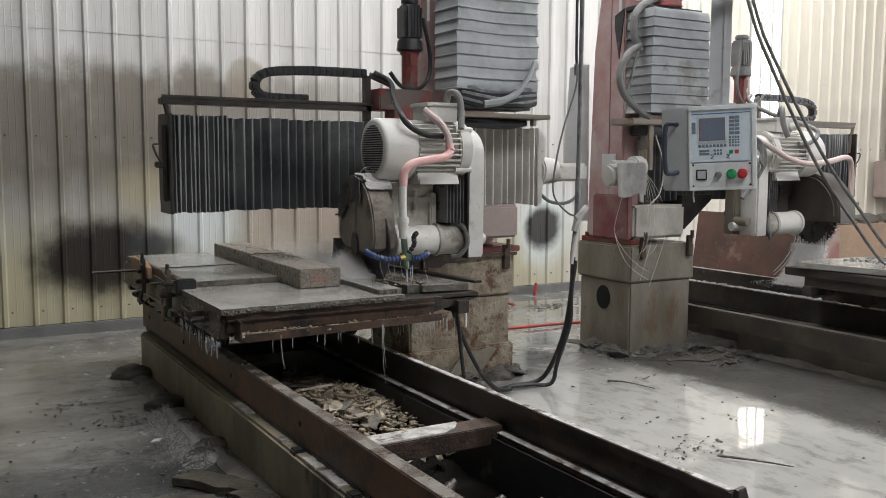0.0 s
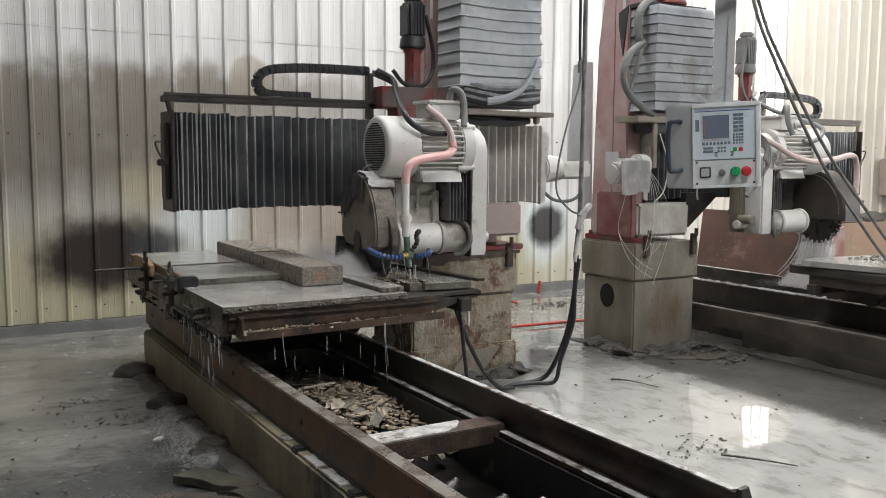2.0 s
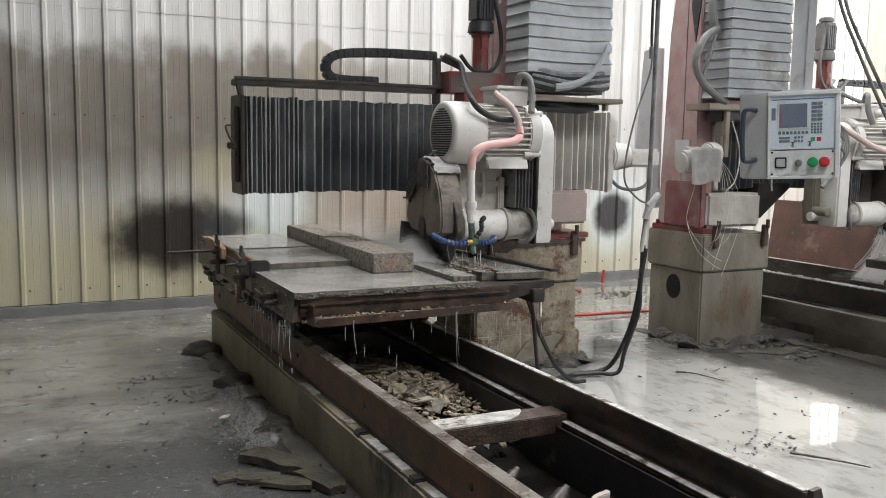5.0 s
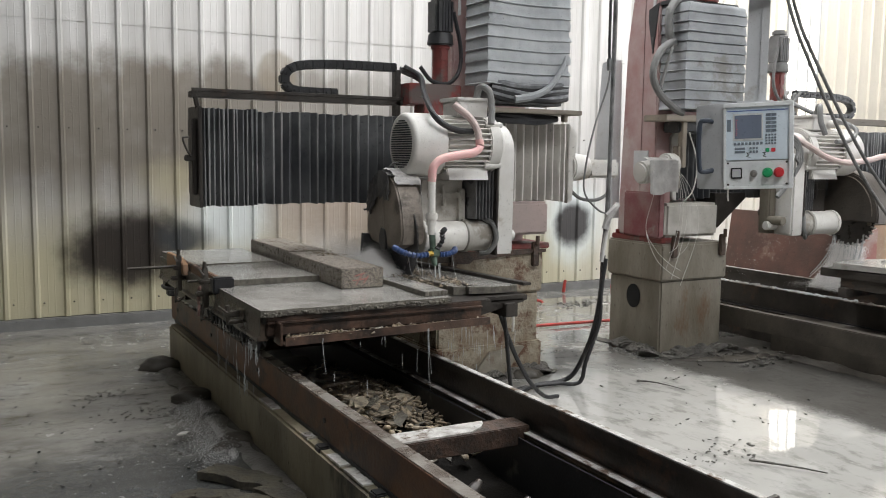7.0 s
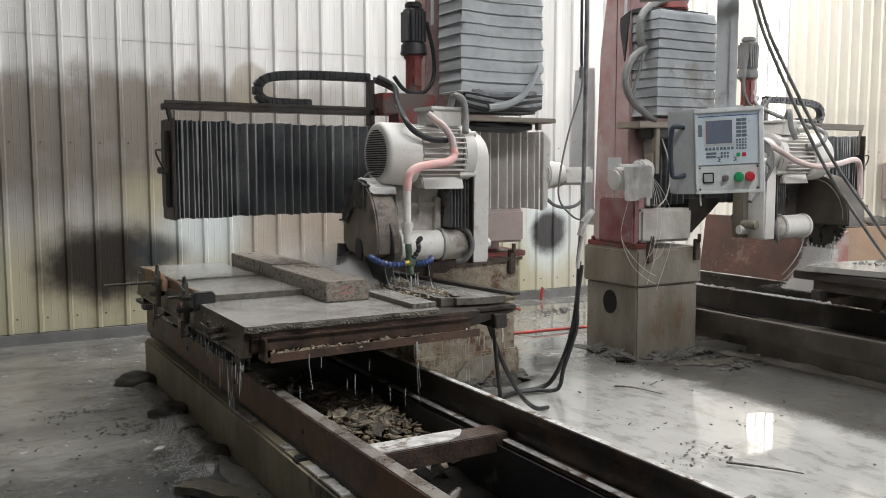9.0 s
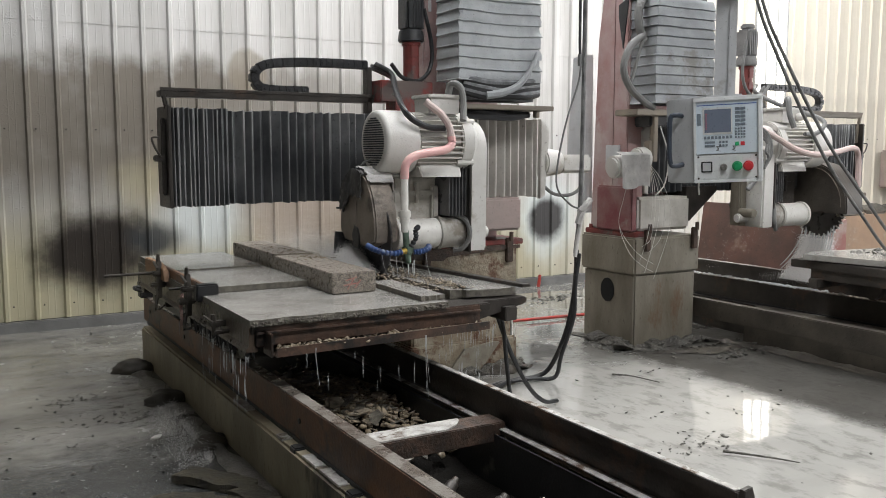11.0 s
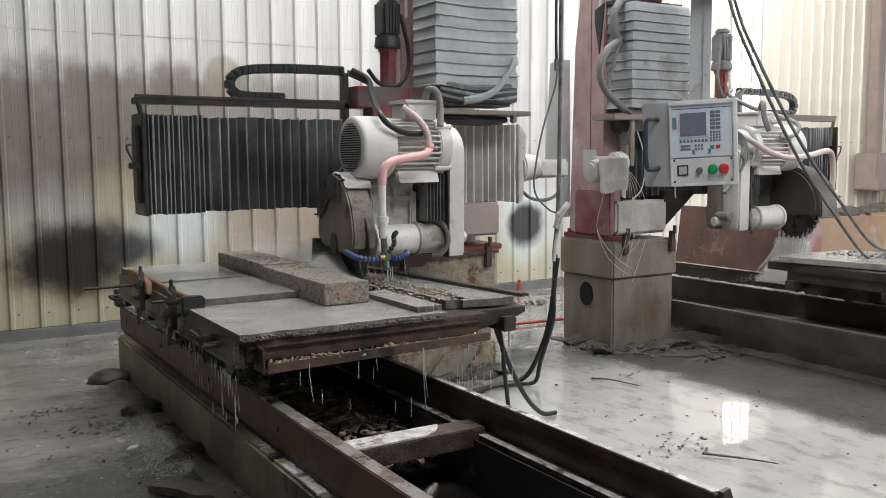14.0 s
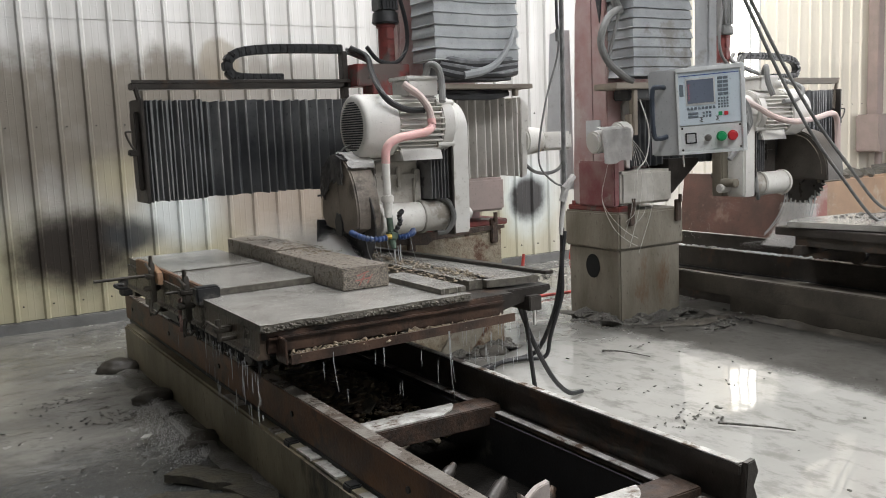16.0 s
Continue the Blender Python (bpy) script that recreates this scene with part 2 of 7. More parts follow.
def granite_material():
    m = mat("speckled_granite", (0.29, 0.26, 0.225), (0.15, 0.135, 0.115), 0.3, 0, 40, 160, 0.3, 0.7, (0.12, 0.1, 0.09), 0.1)
    n, l = m.node_tree.nodes, m.node_tree.links
    bs = n["Principled BSDF"]
    old = bs.inputs["Base Color"].links[0].from_socket
    v = n.new("ShaderNodeTexVoronoi")
    v.inputs["Scale"].default_value = 240
    geo = n.new("ShaderNodeNewGeometry")
    l.new(geo.outputs["Position"], v.inputs["Vector"])
    r = n.new("ShaderNodeValToRGB")
    e = r.color_ramp.elements
    e[0].position, e[0].color = 0.2, (0.03, 0.027, 0.025, 1)
    e[1].position, e[1].color = 0.8, (0.46, 0.4, 0.33, 1)
    sep = n.new("ShaderNodeSeparateColor")
    l.new(v.outputs["Color"], sep.inputs[0])
    l.new(sep.outputs[0], r.inputs[0])
    x = n.new("ShaderNodeMix")
    x.data_type = "RGBA"
    x.inputs["Factor"].default_value = 0.6
    l.new(old, x.inputs["A"])
    l.new(r.outputs[0], x.inputs["B"])
    l.new(x.outputs["Result"], bs.inputs["Base Color"])
    return m


M_GRANITE = granite_material()
M_SLABSIDE = M_SLABEDGE


class Net:
    """Short forms for node maths."""

    def __init__(self, m):
        self.n, self.l = m.node_tree.nodes, m.node_tree.links
        g = self.n.new("ShaderNodeNewGeometry")
        s = self.n.new("ShaderNodeSeparateXYZ")
        self.l.new(g.outputs["Position"], s.inputs[0])
        self.pos, self.x, self.y, self.z = g.outputs["Position"], s.outputs[0], s.outputs[1], s.outputs[2]

    def put(self, v, sock):
        if isinstance(v, (int, float)):
            sock.default_value = v
        elif isinstance(v, tuple):
            sock.default_value = (*v, 1)
        else:
            self.l.new(v, sock)

    def op(self, kind, a, b=0.0, clamp=False):
        m = self.n.new("ShaderNodeMath")
        m.operation, m.use_clamp = kind, clamp
        self.put(a, m.inputs[0])
        self.put(b, m.inputs[1])
        return m.outputs[0]

    def step(self, v, lo, hi, a=0.0, b=1.0):
        m = self.n.new("ShaderNodeMapRange")
        m.interpolation_type = "SMOOTHSTEP"
        for s, q in (("Value", v), ("From Min", lo), ("From Max", hi), ("To Min", a), ("To Max", b)):
            self.put(q, m.inputs[s])
        return m.outputs[0]

    def noise(self, scale, detail=5, rough=0.6, stretch=(1, 1, 1)):
        mp = self.n.new("ShaderNodeMapping")
        mp.inputs["Scale"].default_value = stretch
        self.l.new(self.pos, mp.inputs["Vector"])
        t = self.n.new("ShaderNodeTexNoise")
        t.inputs["Scale"].default_value, t.inputs["Detail"].default_value, t.inputs["Roughness"].default_value = scale, detail, rough
        self.l.new(mp.outputs[0], t.inputs["Vector"])
        return t.outputs["Fac"]

    def mix(self, f, a, b):
        x = self.n.new("ShaderNodeMix")
        x.data_type = "RGBA"
        for v, s in ((f, "Factor"), (a, "A"), (b, "B")):
            self.put(v, x.inputs[s])
        return x.outputs["Result"]

    def bump(self, h, strength, dist, bs):
        b = self.n.new("ShaderNodeBump")
        b.inputs["Strength"].default_value, b.inputs["Distance"].default_value = strength, dist
        self.put(h, b.inputs["Height"])
        self.l.new(b.outputs[0], bs.inputs["Normal"])


RIB0, PITCH = 0.722, 0.222


def wall_material():
    """Off-white coated sheet steel with soot, overspray and rust-yellow streaks of their own shapes."""
    m = bpy.data.materials.new("stained_sheet_steel")
    m.use_nodes = True
    bs = m.node_tree.nodes["Principled BSDF"]
    k = Net(m)
    streak = k.noise(1.0, 4, 0.5, (9, 9, 0.5))
    blot = k.noise(2.2, 6, 0.65)
    fine = k.noise(40, 3)
    col = k.mix(k.step(streak, 0.35, 0.7), (0.53, 0.522, 0.5), (0.67, 0.66, 0.64))
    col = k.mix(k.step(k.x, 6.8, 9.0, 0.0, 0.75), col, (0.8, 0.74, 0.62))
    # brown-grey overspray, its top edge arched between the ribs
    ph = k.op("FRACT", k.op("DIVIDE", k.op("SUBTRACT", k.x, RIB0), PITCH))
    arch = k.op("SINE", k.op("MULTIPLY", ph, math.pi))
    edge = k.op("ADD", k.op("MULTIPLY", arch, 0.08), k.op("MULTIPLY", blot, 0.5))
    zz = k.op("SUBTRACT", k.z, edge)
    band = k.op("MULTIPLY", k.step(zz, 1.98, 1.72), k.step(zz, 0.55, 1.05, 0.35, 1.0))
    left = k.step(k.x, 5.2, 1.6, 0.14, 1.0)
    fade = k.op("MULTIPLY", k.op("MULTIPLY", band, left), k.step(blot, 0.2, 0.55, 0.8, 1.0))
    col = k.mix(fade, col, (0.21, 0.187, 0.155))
    # low yellowing
    yel = k.op("MULTIPLY", k.step(k.op("ADD", k.z, k.op("MULTIPLY", blot, 0.6)), 1.5, 0.75), k.step(k.x, 7.0, 5.5))
    col = k.mix(k.op("MULTIPLY", yel, 0.6), col, (0.5, 0.45, 0.24))

    def blob(cx, cz, rx, rz, colour, amount, soft=0.55):
        nonlocal col
        dx = k.op("DIVIDE", k.op("SUBTRACT", k.x, cx), rx)
        dz = k.op("DIVIDE", k.op("SUBTRACT", k.z, cz), rz)
        r = k.op("ADD", k.op("SQRT", k.op("ADD", k.op("MULTIPLY", dx, dx), k.op("MULTIPLY", dz, dz))), k.op("MULTIPLY", k.op("SUBTRACT", blot, 0.5), 0.9))
        col = k.mix(k.op("MULTIPLY", k.step(r, 1.0, 1.0 - soft), amount), col, colour)

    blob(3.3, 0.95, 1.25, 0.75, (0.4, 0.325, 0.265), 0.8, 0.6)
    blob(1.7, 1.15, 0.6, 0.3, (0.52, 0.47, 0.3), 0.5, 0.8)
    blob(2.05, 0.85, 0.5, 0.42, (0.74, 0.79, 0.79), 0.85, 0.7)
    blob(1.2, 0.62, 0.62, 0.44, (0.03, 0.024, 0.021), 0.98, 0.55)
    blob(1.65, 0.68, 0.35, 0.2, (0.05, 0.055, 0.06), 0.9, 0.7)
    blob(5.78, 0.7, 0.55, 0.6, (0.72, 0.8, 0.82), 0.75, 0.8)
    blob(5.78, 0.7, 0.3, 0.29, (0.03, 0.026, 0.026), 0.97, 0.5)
    blob(2.5, 2.1, 0.2, 0.24, (0.3, 0.26, 0.2), 0.7, 0.25)
    col = k.mix(k.step(fine, 0.62, 0.78, 0.0, 0.25), col, (0.25, 0.22, 0.18))
    k.put(col, bs.inputs["Base Color"])
    bs.inputs["Roughness"].default_value = 0.38
    splat = k.op("MULTIPLY", k.step(k.noise(55, 2, 0.5), 0.56, 0.7), k.op("MULTIPLY", k.step(blot, 0.45, 0.6), k.step(k.x, 3.0, 1.5)))
    k.bump(k.op("ADD", k.op("MULTIPLY", k.noise(6, 3, 0.5, (1, 1, 0.4)), 2.0), splat), 0.25, 0.008, bs)
    return m


def floor_material():
    """Concrete under grey cutting slurry, wet, with standing water."""
    m = bpy.data.materials.new("wet_slurry_floor")
    m.use_nodes = True
    bs = m.node_tree.nodes["Principled BSDF"]
    k = Net(m)
    big, mid, fine = k.noise(0.55, 5), k.noise(2.4, 7, 0.65), k.noise(22, 5, 0.7)
    drag = k.noise(1.6, 6, 0.6, (1, 3.2, 1))
    col = k.mix(k.step(mid, 0.35, 0.65), (0.15, 0.147, 0.137), (0.27, 0.266, 0.25))
    col = k.mix(k.step(drag, 0.52, 0.66, 0, 0.65), col, (0.14, 0.133, 0.12))
    col = k.mix(k.op("MULTIPLY", k.step(fine, 0.58, 0.72), k.step(mid, 0.45, 0.6)), col, (0.13, 0.12, 0.105))
    damp = k.op("MULTIPLY", k.step(k.op("ADD", k.y, mid), 5.15, 4.5), k.step(k.x, 1.7, 1.0))
    patch, silt = k.noise(7.5, 8, 0.72, (1, 1.7, 1)), k.noise(1.1, 4, 0.5, (1, 2.6, 1))
    near = k.step(k.x, 1.5, 1.1)
    col = k.mix(k.op("MULTIPLY", near, k.step(silt, 0.44, 0.62, 0.0, 0.45)), col, (0.3, 0.285, 0.25))
    col = k.mix(k.op("MULTIPLY", k.op("MULTIPLY", near, k.step(patch, 0.54, 0.63, 0.0, 0.75)), k.step(silt, 0.62, 0.45)), col, (0.085, 0.075, 0.06))
    col = k.mix(k.op("MULTIPLY", damp, 0.9), col, (0.048, 0.051, 0.051))
    col = k.mix(k.op("MULTIPLY", damp, k.step(k.noise(30, 3, 0.6), 0.64, 0.7, 0.0, 0.7)), col, (0.32, 0.32, 0.3))
    # dark band by the second bed: mud, plus painted shade and sill reflection
    mud_shade = k.op("MULTIPLY", k.step(k.op("ADD", k.x, k.op("MULTIPLY", mid, 0.7)), 4.42, 4.7), k.step(k.y, 5.6, 4.9))
    col = k.mix(k.op("MULTIPLY", mud_shade, k.step(fine, 0.3, 0.6, 0.95, 0.8)), col, (0.04, 0.037, 0.032))
    k.put(col, bs.inputs["Base Color"])
    wet = k.op("MULTIPLY", k.step(k.op("ADD", big, k.step(k.x, 1.5, 3.0, 0.0, 0.2)), 0.3, 0.55), k.step(mid, 0.66, 0.5))
    # smooth pale ellipse: milky slurry, with the wall's reflected brightness painted in
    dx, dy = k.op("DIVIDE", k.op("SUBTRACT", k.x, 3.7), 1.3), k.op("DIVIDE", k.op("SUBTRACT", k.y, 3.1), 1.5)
    pool_sheen = k.step(k.op("ADD", k.op("ADD", k.op("MULTIPLY", dx, dx), k.op("MULTIPLY", dy, dy)), k.op("MULTIPLY", mid, 0.8)), 1.7, 1.1)
    wet = k.op("MAXIMUM", wet, pool_sheen)
    film = k.noise(5.5, 8, 0.7, (1.5, 0.7, 1))
    rough = k.op("ADD", k.step(wet, 0.0, 1.0, 0.26, 0.02), k.op("MULTIPLY", mud_shade, 0.3))
    k.put(k.step(mud_shade, 0.0, 1.0, 0.5, 0.07), bs.inputs["Specular IOR Level"])
    k.put(k.op("ADD", rough, k.step(film, 0.5, 0.66, 0.0, 0.14)), bs.inputs["Roughness"])
    k.put(k.mix(k.op("MULTIPLY", pool_sheen, k.op("MULTIPLY", k.step(mud_shade, 1.0, 0.0, 0.0, 0.75), k.step(film, 0.62, 0.48, 0.45, 1.0))), col, (0.47, 0.46, 0.43)), bs.inputs["Base Color"])
    bs.inputs["IOR"].default_value = 1.6
    h = k.op("ADD", k.op("MULTIPLY", k.step(fine, 0.45, 0.75), k.step(wet, 1.0, 0.2)), k.op("MULTIPLY", drag, 0.5))
    k.bump(k.op("ADD", k.op("MULTIPLY", h, k.step(wet, 1.0, 0.3, 0.2, 1.0)), k.op("MULTIPLY", k.op("MULTIPLY", near, patch), 0.7)), 0.3, 0.014, bs)
    return m


def glow(name, colour, strength):
    m = bpy.data.materials.new(name)
    m.use_nodes = True
    bs = m.node_tree.nodes["Principled BSDF"]
    bs.inputs["Base Color"].default_value = (*colour, 1)
    bs.inputs["Emission Color"].default_value = (*colour, 1)
    bs.inputs["Emission Strength"].default_value = strength
    return m


def water_material(name, alpha, rough=0.1, colour=(0.9, 0.93, 0.94)):
    """White water: scatters light from both sides, partly clear."""
    m = bpy.data.materials.new(name)
    m.use_nodes = True
    n, l = m.node_tree.nodes, m.node_tree.links
    bs, out = n["Principled BSDF"], n["Material Output"]
    bs.inputs["Base Color"].default_value = (*colour, 1)
    bs.inputs["Roughness"].default_value = rough
    tr, cl = n.new("ShaderNodeBsdfTranslucent"), n.new("ShaderNodeBsdfTransparent")
    tr.inputs["Color"].default_value = (*colour, 1)
    a, b = n.new("ShaderNodeMixShader"), n.new("ShaderNodeMixShader")
    a.inputs[0].default_value, b.inputs[0].default_value = 0.5, alpha
    l.new(bs.outputs[0], a.inputs[1])
    l.new(tr.outputs[0], a.inputs[2])
    l.new(cl.outputs[0], b.inputs[1])
    l.new(a.outputs[0], b.inputs[2])
    l.new(b.outputs[0], out.inputs["Surface"])
    return m


M_WALL, M_FLOOR = wall_material(), floor_material()
M_FRP = glow("translucent_roof_sheet", (1.0, 0.98, 0.94), 1.6)
M_DAYSTRIP = glow("daylit_sheet", (1.0, 0.94, 0.84), 2.6)
M_ROOF = mat("dull_roof_sheet", (0.16, 0.16, 0.155), (0.11, 0.11, 0.105), 0.5, 0, 2, 30, 0.05)
M_WATER = water_material("water", 0.45)
M_MIST = water_material("spray", 1.0, 0.6, (0.95, 0.94, 0.93))
M_FOAM = water_material("white_water", 0.52, 0.3)

# ---- mesh helpers ----
ORIGIN = {}


def part(name, bm, material, parent=None, label="", at=None):
    """Links a bmesh built in world space as one mesh object under a thing or a part. at: its own origin."""
    for e in bm.edges:
        if e.calc_face_angle(0.0) > 0.62:
            e.smooth = False
    for f in bm.faces:
        f.smooth = True
    o = Vector(at) if at is not None else (ORIGIN[parent] if parent else Vector((0, 0, 0)))
    bmesh.ops.translate(bm, verts=bm.verts, vec=-o)
    me = bpy.data.meshes.new(name)
    bm.to_mesh(me)
    bm.free()
    me.materials.append(material)
    ob = new(name, me)
    ORIGIN[ob] = o
    ob.location = o - (ORIGIN[parent] if parent else Vector((0, 0, 0)))
    if parent:
        ob.parent = parent
    if label:
        ob["label"] = label
    return ob


def thing(name, at, label, category, group="", kind=""):
    ob = new(name)
    ob.empty_display_size = 0.1
    ob.location = at
    ORIGIN[ob] = Vector(at)
    return tagged(ob, label, category, group, kind)


def solid(name, bm, material, label, category, at, group="", kind=""):
    return tagged(part(name, bm, material, None, "", at), label, category, group, kind)


def B():
    return bmesh.new()


def box(bm, a, b, bev=0.0, seg=2):
    a, b = Vector(a), Vector(b)
    r = bmesh.ops.create_cube(bm, size=1.0, matrix=Matrix.Translation((a + b) / 2) @ Matrix.Diagonal((*[max(1e-4, abs(q)) for q in (b - a)], 1)))
    if bev:
        es = list({e for v in r["verts"] for e in v.link_edges})
        bmesh.ops.bevel(bm, geom=es, offset=bev, segments=seg, affect="EDGES", clamp_overlap=True)
    return bm


def obox(bm, m, size, bev=0.0):
    """A box of that size about the pose m."""
    r = bmesh.ops.create_cube(bm, size=1.0, matrix=m @ Matrix.Diagonal((*size, 1)))
    if bev:
        es = list({e for v in r["verts"] for e in v.link_edges})
        bmesh.ops.bevel(bm, geom=es, offset=bev, segments=2, affect="EDGES", clamp_overlap=True)
    return bm


def cyl(bm, p, q, r, r2=None, seg=24, bev=0.0):
    p, q = Vector(p), Vector(q)
    d = q - p
    m = Matrix.Translation((p + q) / 2) @ d.to_track_quat("Z", "Y").to_matrix().to_4x4()
    got = bmesh.ops.create_cone(bm, cap_ends=True, segments=seg, radius1=r, radius2=r if r2 is None else r2, depth=d.length, matrix=m)
    if bev:
        es = [e for e in {e for v in got["verts"] for e in v.link_edges} if any(len(f.verts) > 4 for f in e.link_faces)]
        bmesh.ops.bevel(bm, geom=es, offset=bev, segments=2, affect="EDGES", clamp_overlap=True)
    return bm


def smooth_path(pts, n=8):
    pts = [Vector(p) for p in pts]
    out = []
    ext = [2 * pts[0] - pts[1]] + pts + [2 * pts[-1] - pts[-2]]
    for i in range(1, len(ext) - 2):
        a, b, c, d = ext[i - 1:i + 3]
        for j in range(n):
            t = j / n
            out.append(0.5 * ((2 * b) + (c - a) * t + (2 * a - 5 * b + 4 * c - d) * t * t + (3 * b - a - 3 * c + d) * t ** 3))
    out.append(pts[-1])
    return out


def tube(bm, pts, r, seg=8, n=8, r_end=None, wob=0.0):
    path = smooth_path(pts, n)
    rings = []
    ref = Vector((0.31, 0.22, 0.92))
    for i, p in enumerate(path):
        d = (path[min(i + 1, len(path) - 1)] - path[max(i - 1, 0)]).normalized()
        u = d.cross(ref)
        if u.length < 0.05:
            u = d.cross(Vector((1, 0, 0)))
        u.normalize()
        w = d.cross(u)
        f = i / (len(path) - 1)
        rr = r if r_end is None else r + (r_end - r) * f
        rr *= 1 + wob * math.sin(i * 2.1)
        rings.append([bm.verts.new(p + rr * (math.cos(2 * math.pi * j / seg) * u + math.sin(2 * math.pi * j / seg) * w)) for j in range(seg)])
    for a, b in zip(rings, rings[1:]):
        for j in range(seg):
            bm.faces.new((a[j], a[(j + 1) % seg], b[(j + 1) % seg], b[j]))
    bm.faces.new(rings[0][::-1])
    bm.faces.new(rings[-1])
    bmesh.ops.recalc_face_normals(bm, faces=bm.faces)
    return bm


def prism(bm, outline, axis, a, b, bev=0.0):
    """Extrudes a 2D outline along an axis, from a to b. axis x: outline in (y, z); y: (x, z); z: (x, y)."""
    def at(p, q):
        return {"x": (q, p[0], p[1]), "y": (p[0], q, p[1]), "z": (p[0], p[1], q)}[axis]
    lo = [bm.verts.new(at(p, a)) for p in outline]
    hi = [bm.verts.new(at(p, b)) for p in outline]
    n = len(outline)
    fs = [bm.faces.new(lo[::-1]), bm.faces.new(hi)]
    for i in range(n):
        fs.append(bm.faces.new((lo[i], lo[(i + 1) % n], hi[(i + 1) % n], hi[i])))
    bmesh.ops.recalc_face_normals(bm, faces=fs)
    if bev:
        es = list({e for f in fs[:2] for e in f.edges})
        bmesh.ops.bevel(bm, geom=es, offset=bev, segments=2, affect="EDGES", clamp_overlap=True)
    return bm


def arc(cx, cz, r, a0, a1, n):
    return [(cx + r * math.cos(radians(a0 + (a1 - a0) * i / n)), cz + r * math.sin(radians(a0 + (a1 - a0) * i / n))) for i in range(n + 1)]


def flip(bm, o):
    """Mirrors a bmesh in x: x becomes o - x."""
    for v in bm.verts:
        v.co.x = o - v.co.x
    bmesh.ops.reverse_faces(bm, faces=bm.faces)
    return bm


rng = random.Random(7)


def rock(bm, c, size, squash=0.5, rot=None, sub=1):
    m = Matrix.Translation(c) @ Euler((rng.uniform(-.5, .5), rng.uniform(-.5, .5), rng.uniform(0, 6.3)) if rot is None else rot).to_matrix().to_4x4()
    got = bmesh.ops.create_icosphere(bm, subdivisions=sub, radius=1.0)
    s = Vector((size * rng.uniform(.7, 1.3), size * rng.uniform(.6, 1.0), size * squash))
    for v in got["verts"]:
        f = 1 + rng.uniform(-.25, .25)
        v.co = m @ Vector((v.co.x * s.x * f, v.co.y * s.y * f, v.co.z * s.z * f))
    return bm


def flake_mesh(name, material):
    """A broken flat chip, about 1 across, as shared data."""
    bm = B()
    n = rng.randint(4, 5)
    out = [(math.cos(6.283 * i / n) * rng.uniform(.3, .65), math.sin(6.283 * i / n) * rng.uniform(.25, .6)) for i in range(n)]
    prism(bm, out, "z", -.055, .055)
    for v in bm.verts:
        v.co.z += rng.uniform(-.025, .025)
    me = bpy.data.meshes.new(name)
    bm.to_mesh(me)
    bm.free()
    me.materials.append(material)
    return me


def mud_bank(bm, pts, width, height):
    """A low uneven bank of dried slurry along a line."""
    path = smooth_path([(x, y, 0) for x, y in pts], 1 if len(pts) > 30 else 14)
    prev = None
    for i, p in enumerate(path):
        d = (path[min(i + 1, len(path) - 1)] - path[max(i - 1, 0)]).normalized()
        side = Vector((d.y, -d.x, 0))
        end = min(1.0, i / 4, (len(path) - 1 - i) / 4)
        h = height * (0.55 + 0.9 * noise.noise(p * 7 + Vector((3, 1, 0)))) * end
        w = width * (0.7 + 0.7 * noise.noise(p * 5)) * max(.2, end)
        row = []
        for f, z in ((-1, -.01), (-.75, .3), (-.4, .8), (0, 1), (.35, .7), (.7, .35), (1, -.01)):
            jit = noise.noise(p * 25 + Vector((f * 5, 0, 0))) * .4
            row.append(bm.verts.new(p + side * w * f + Vector((0, 0, max(-.01, h * (z + jit * (1 - abs(f))))))))
        if prev:
            for a in range(6):
                bm.faces.new((prev[a], prev[a + 1], row[a + 1], row[a]))
        prev = row
    bmesh.ops.recalc_face_normals(bm, faces=bm.faces)
    return bm


# ---- the hall ----
WALL_Y = 7.7


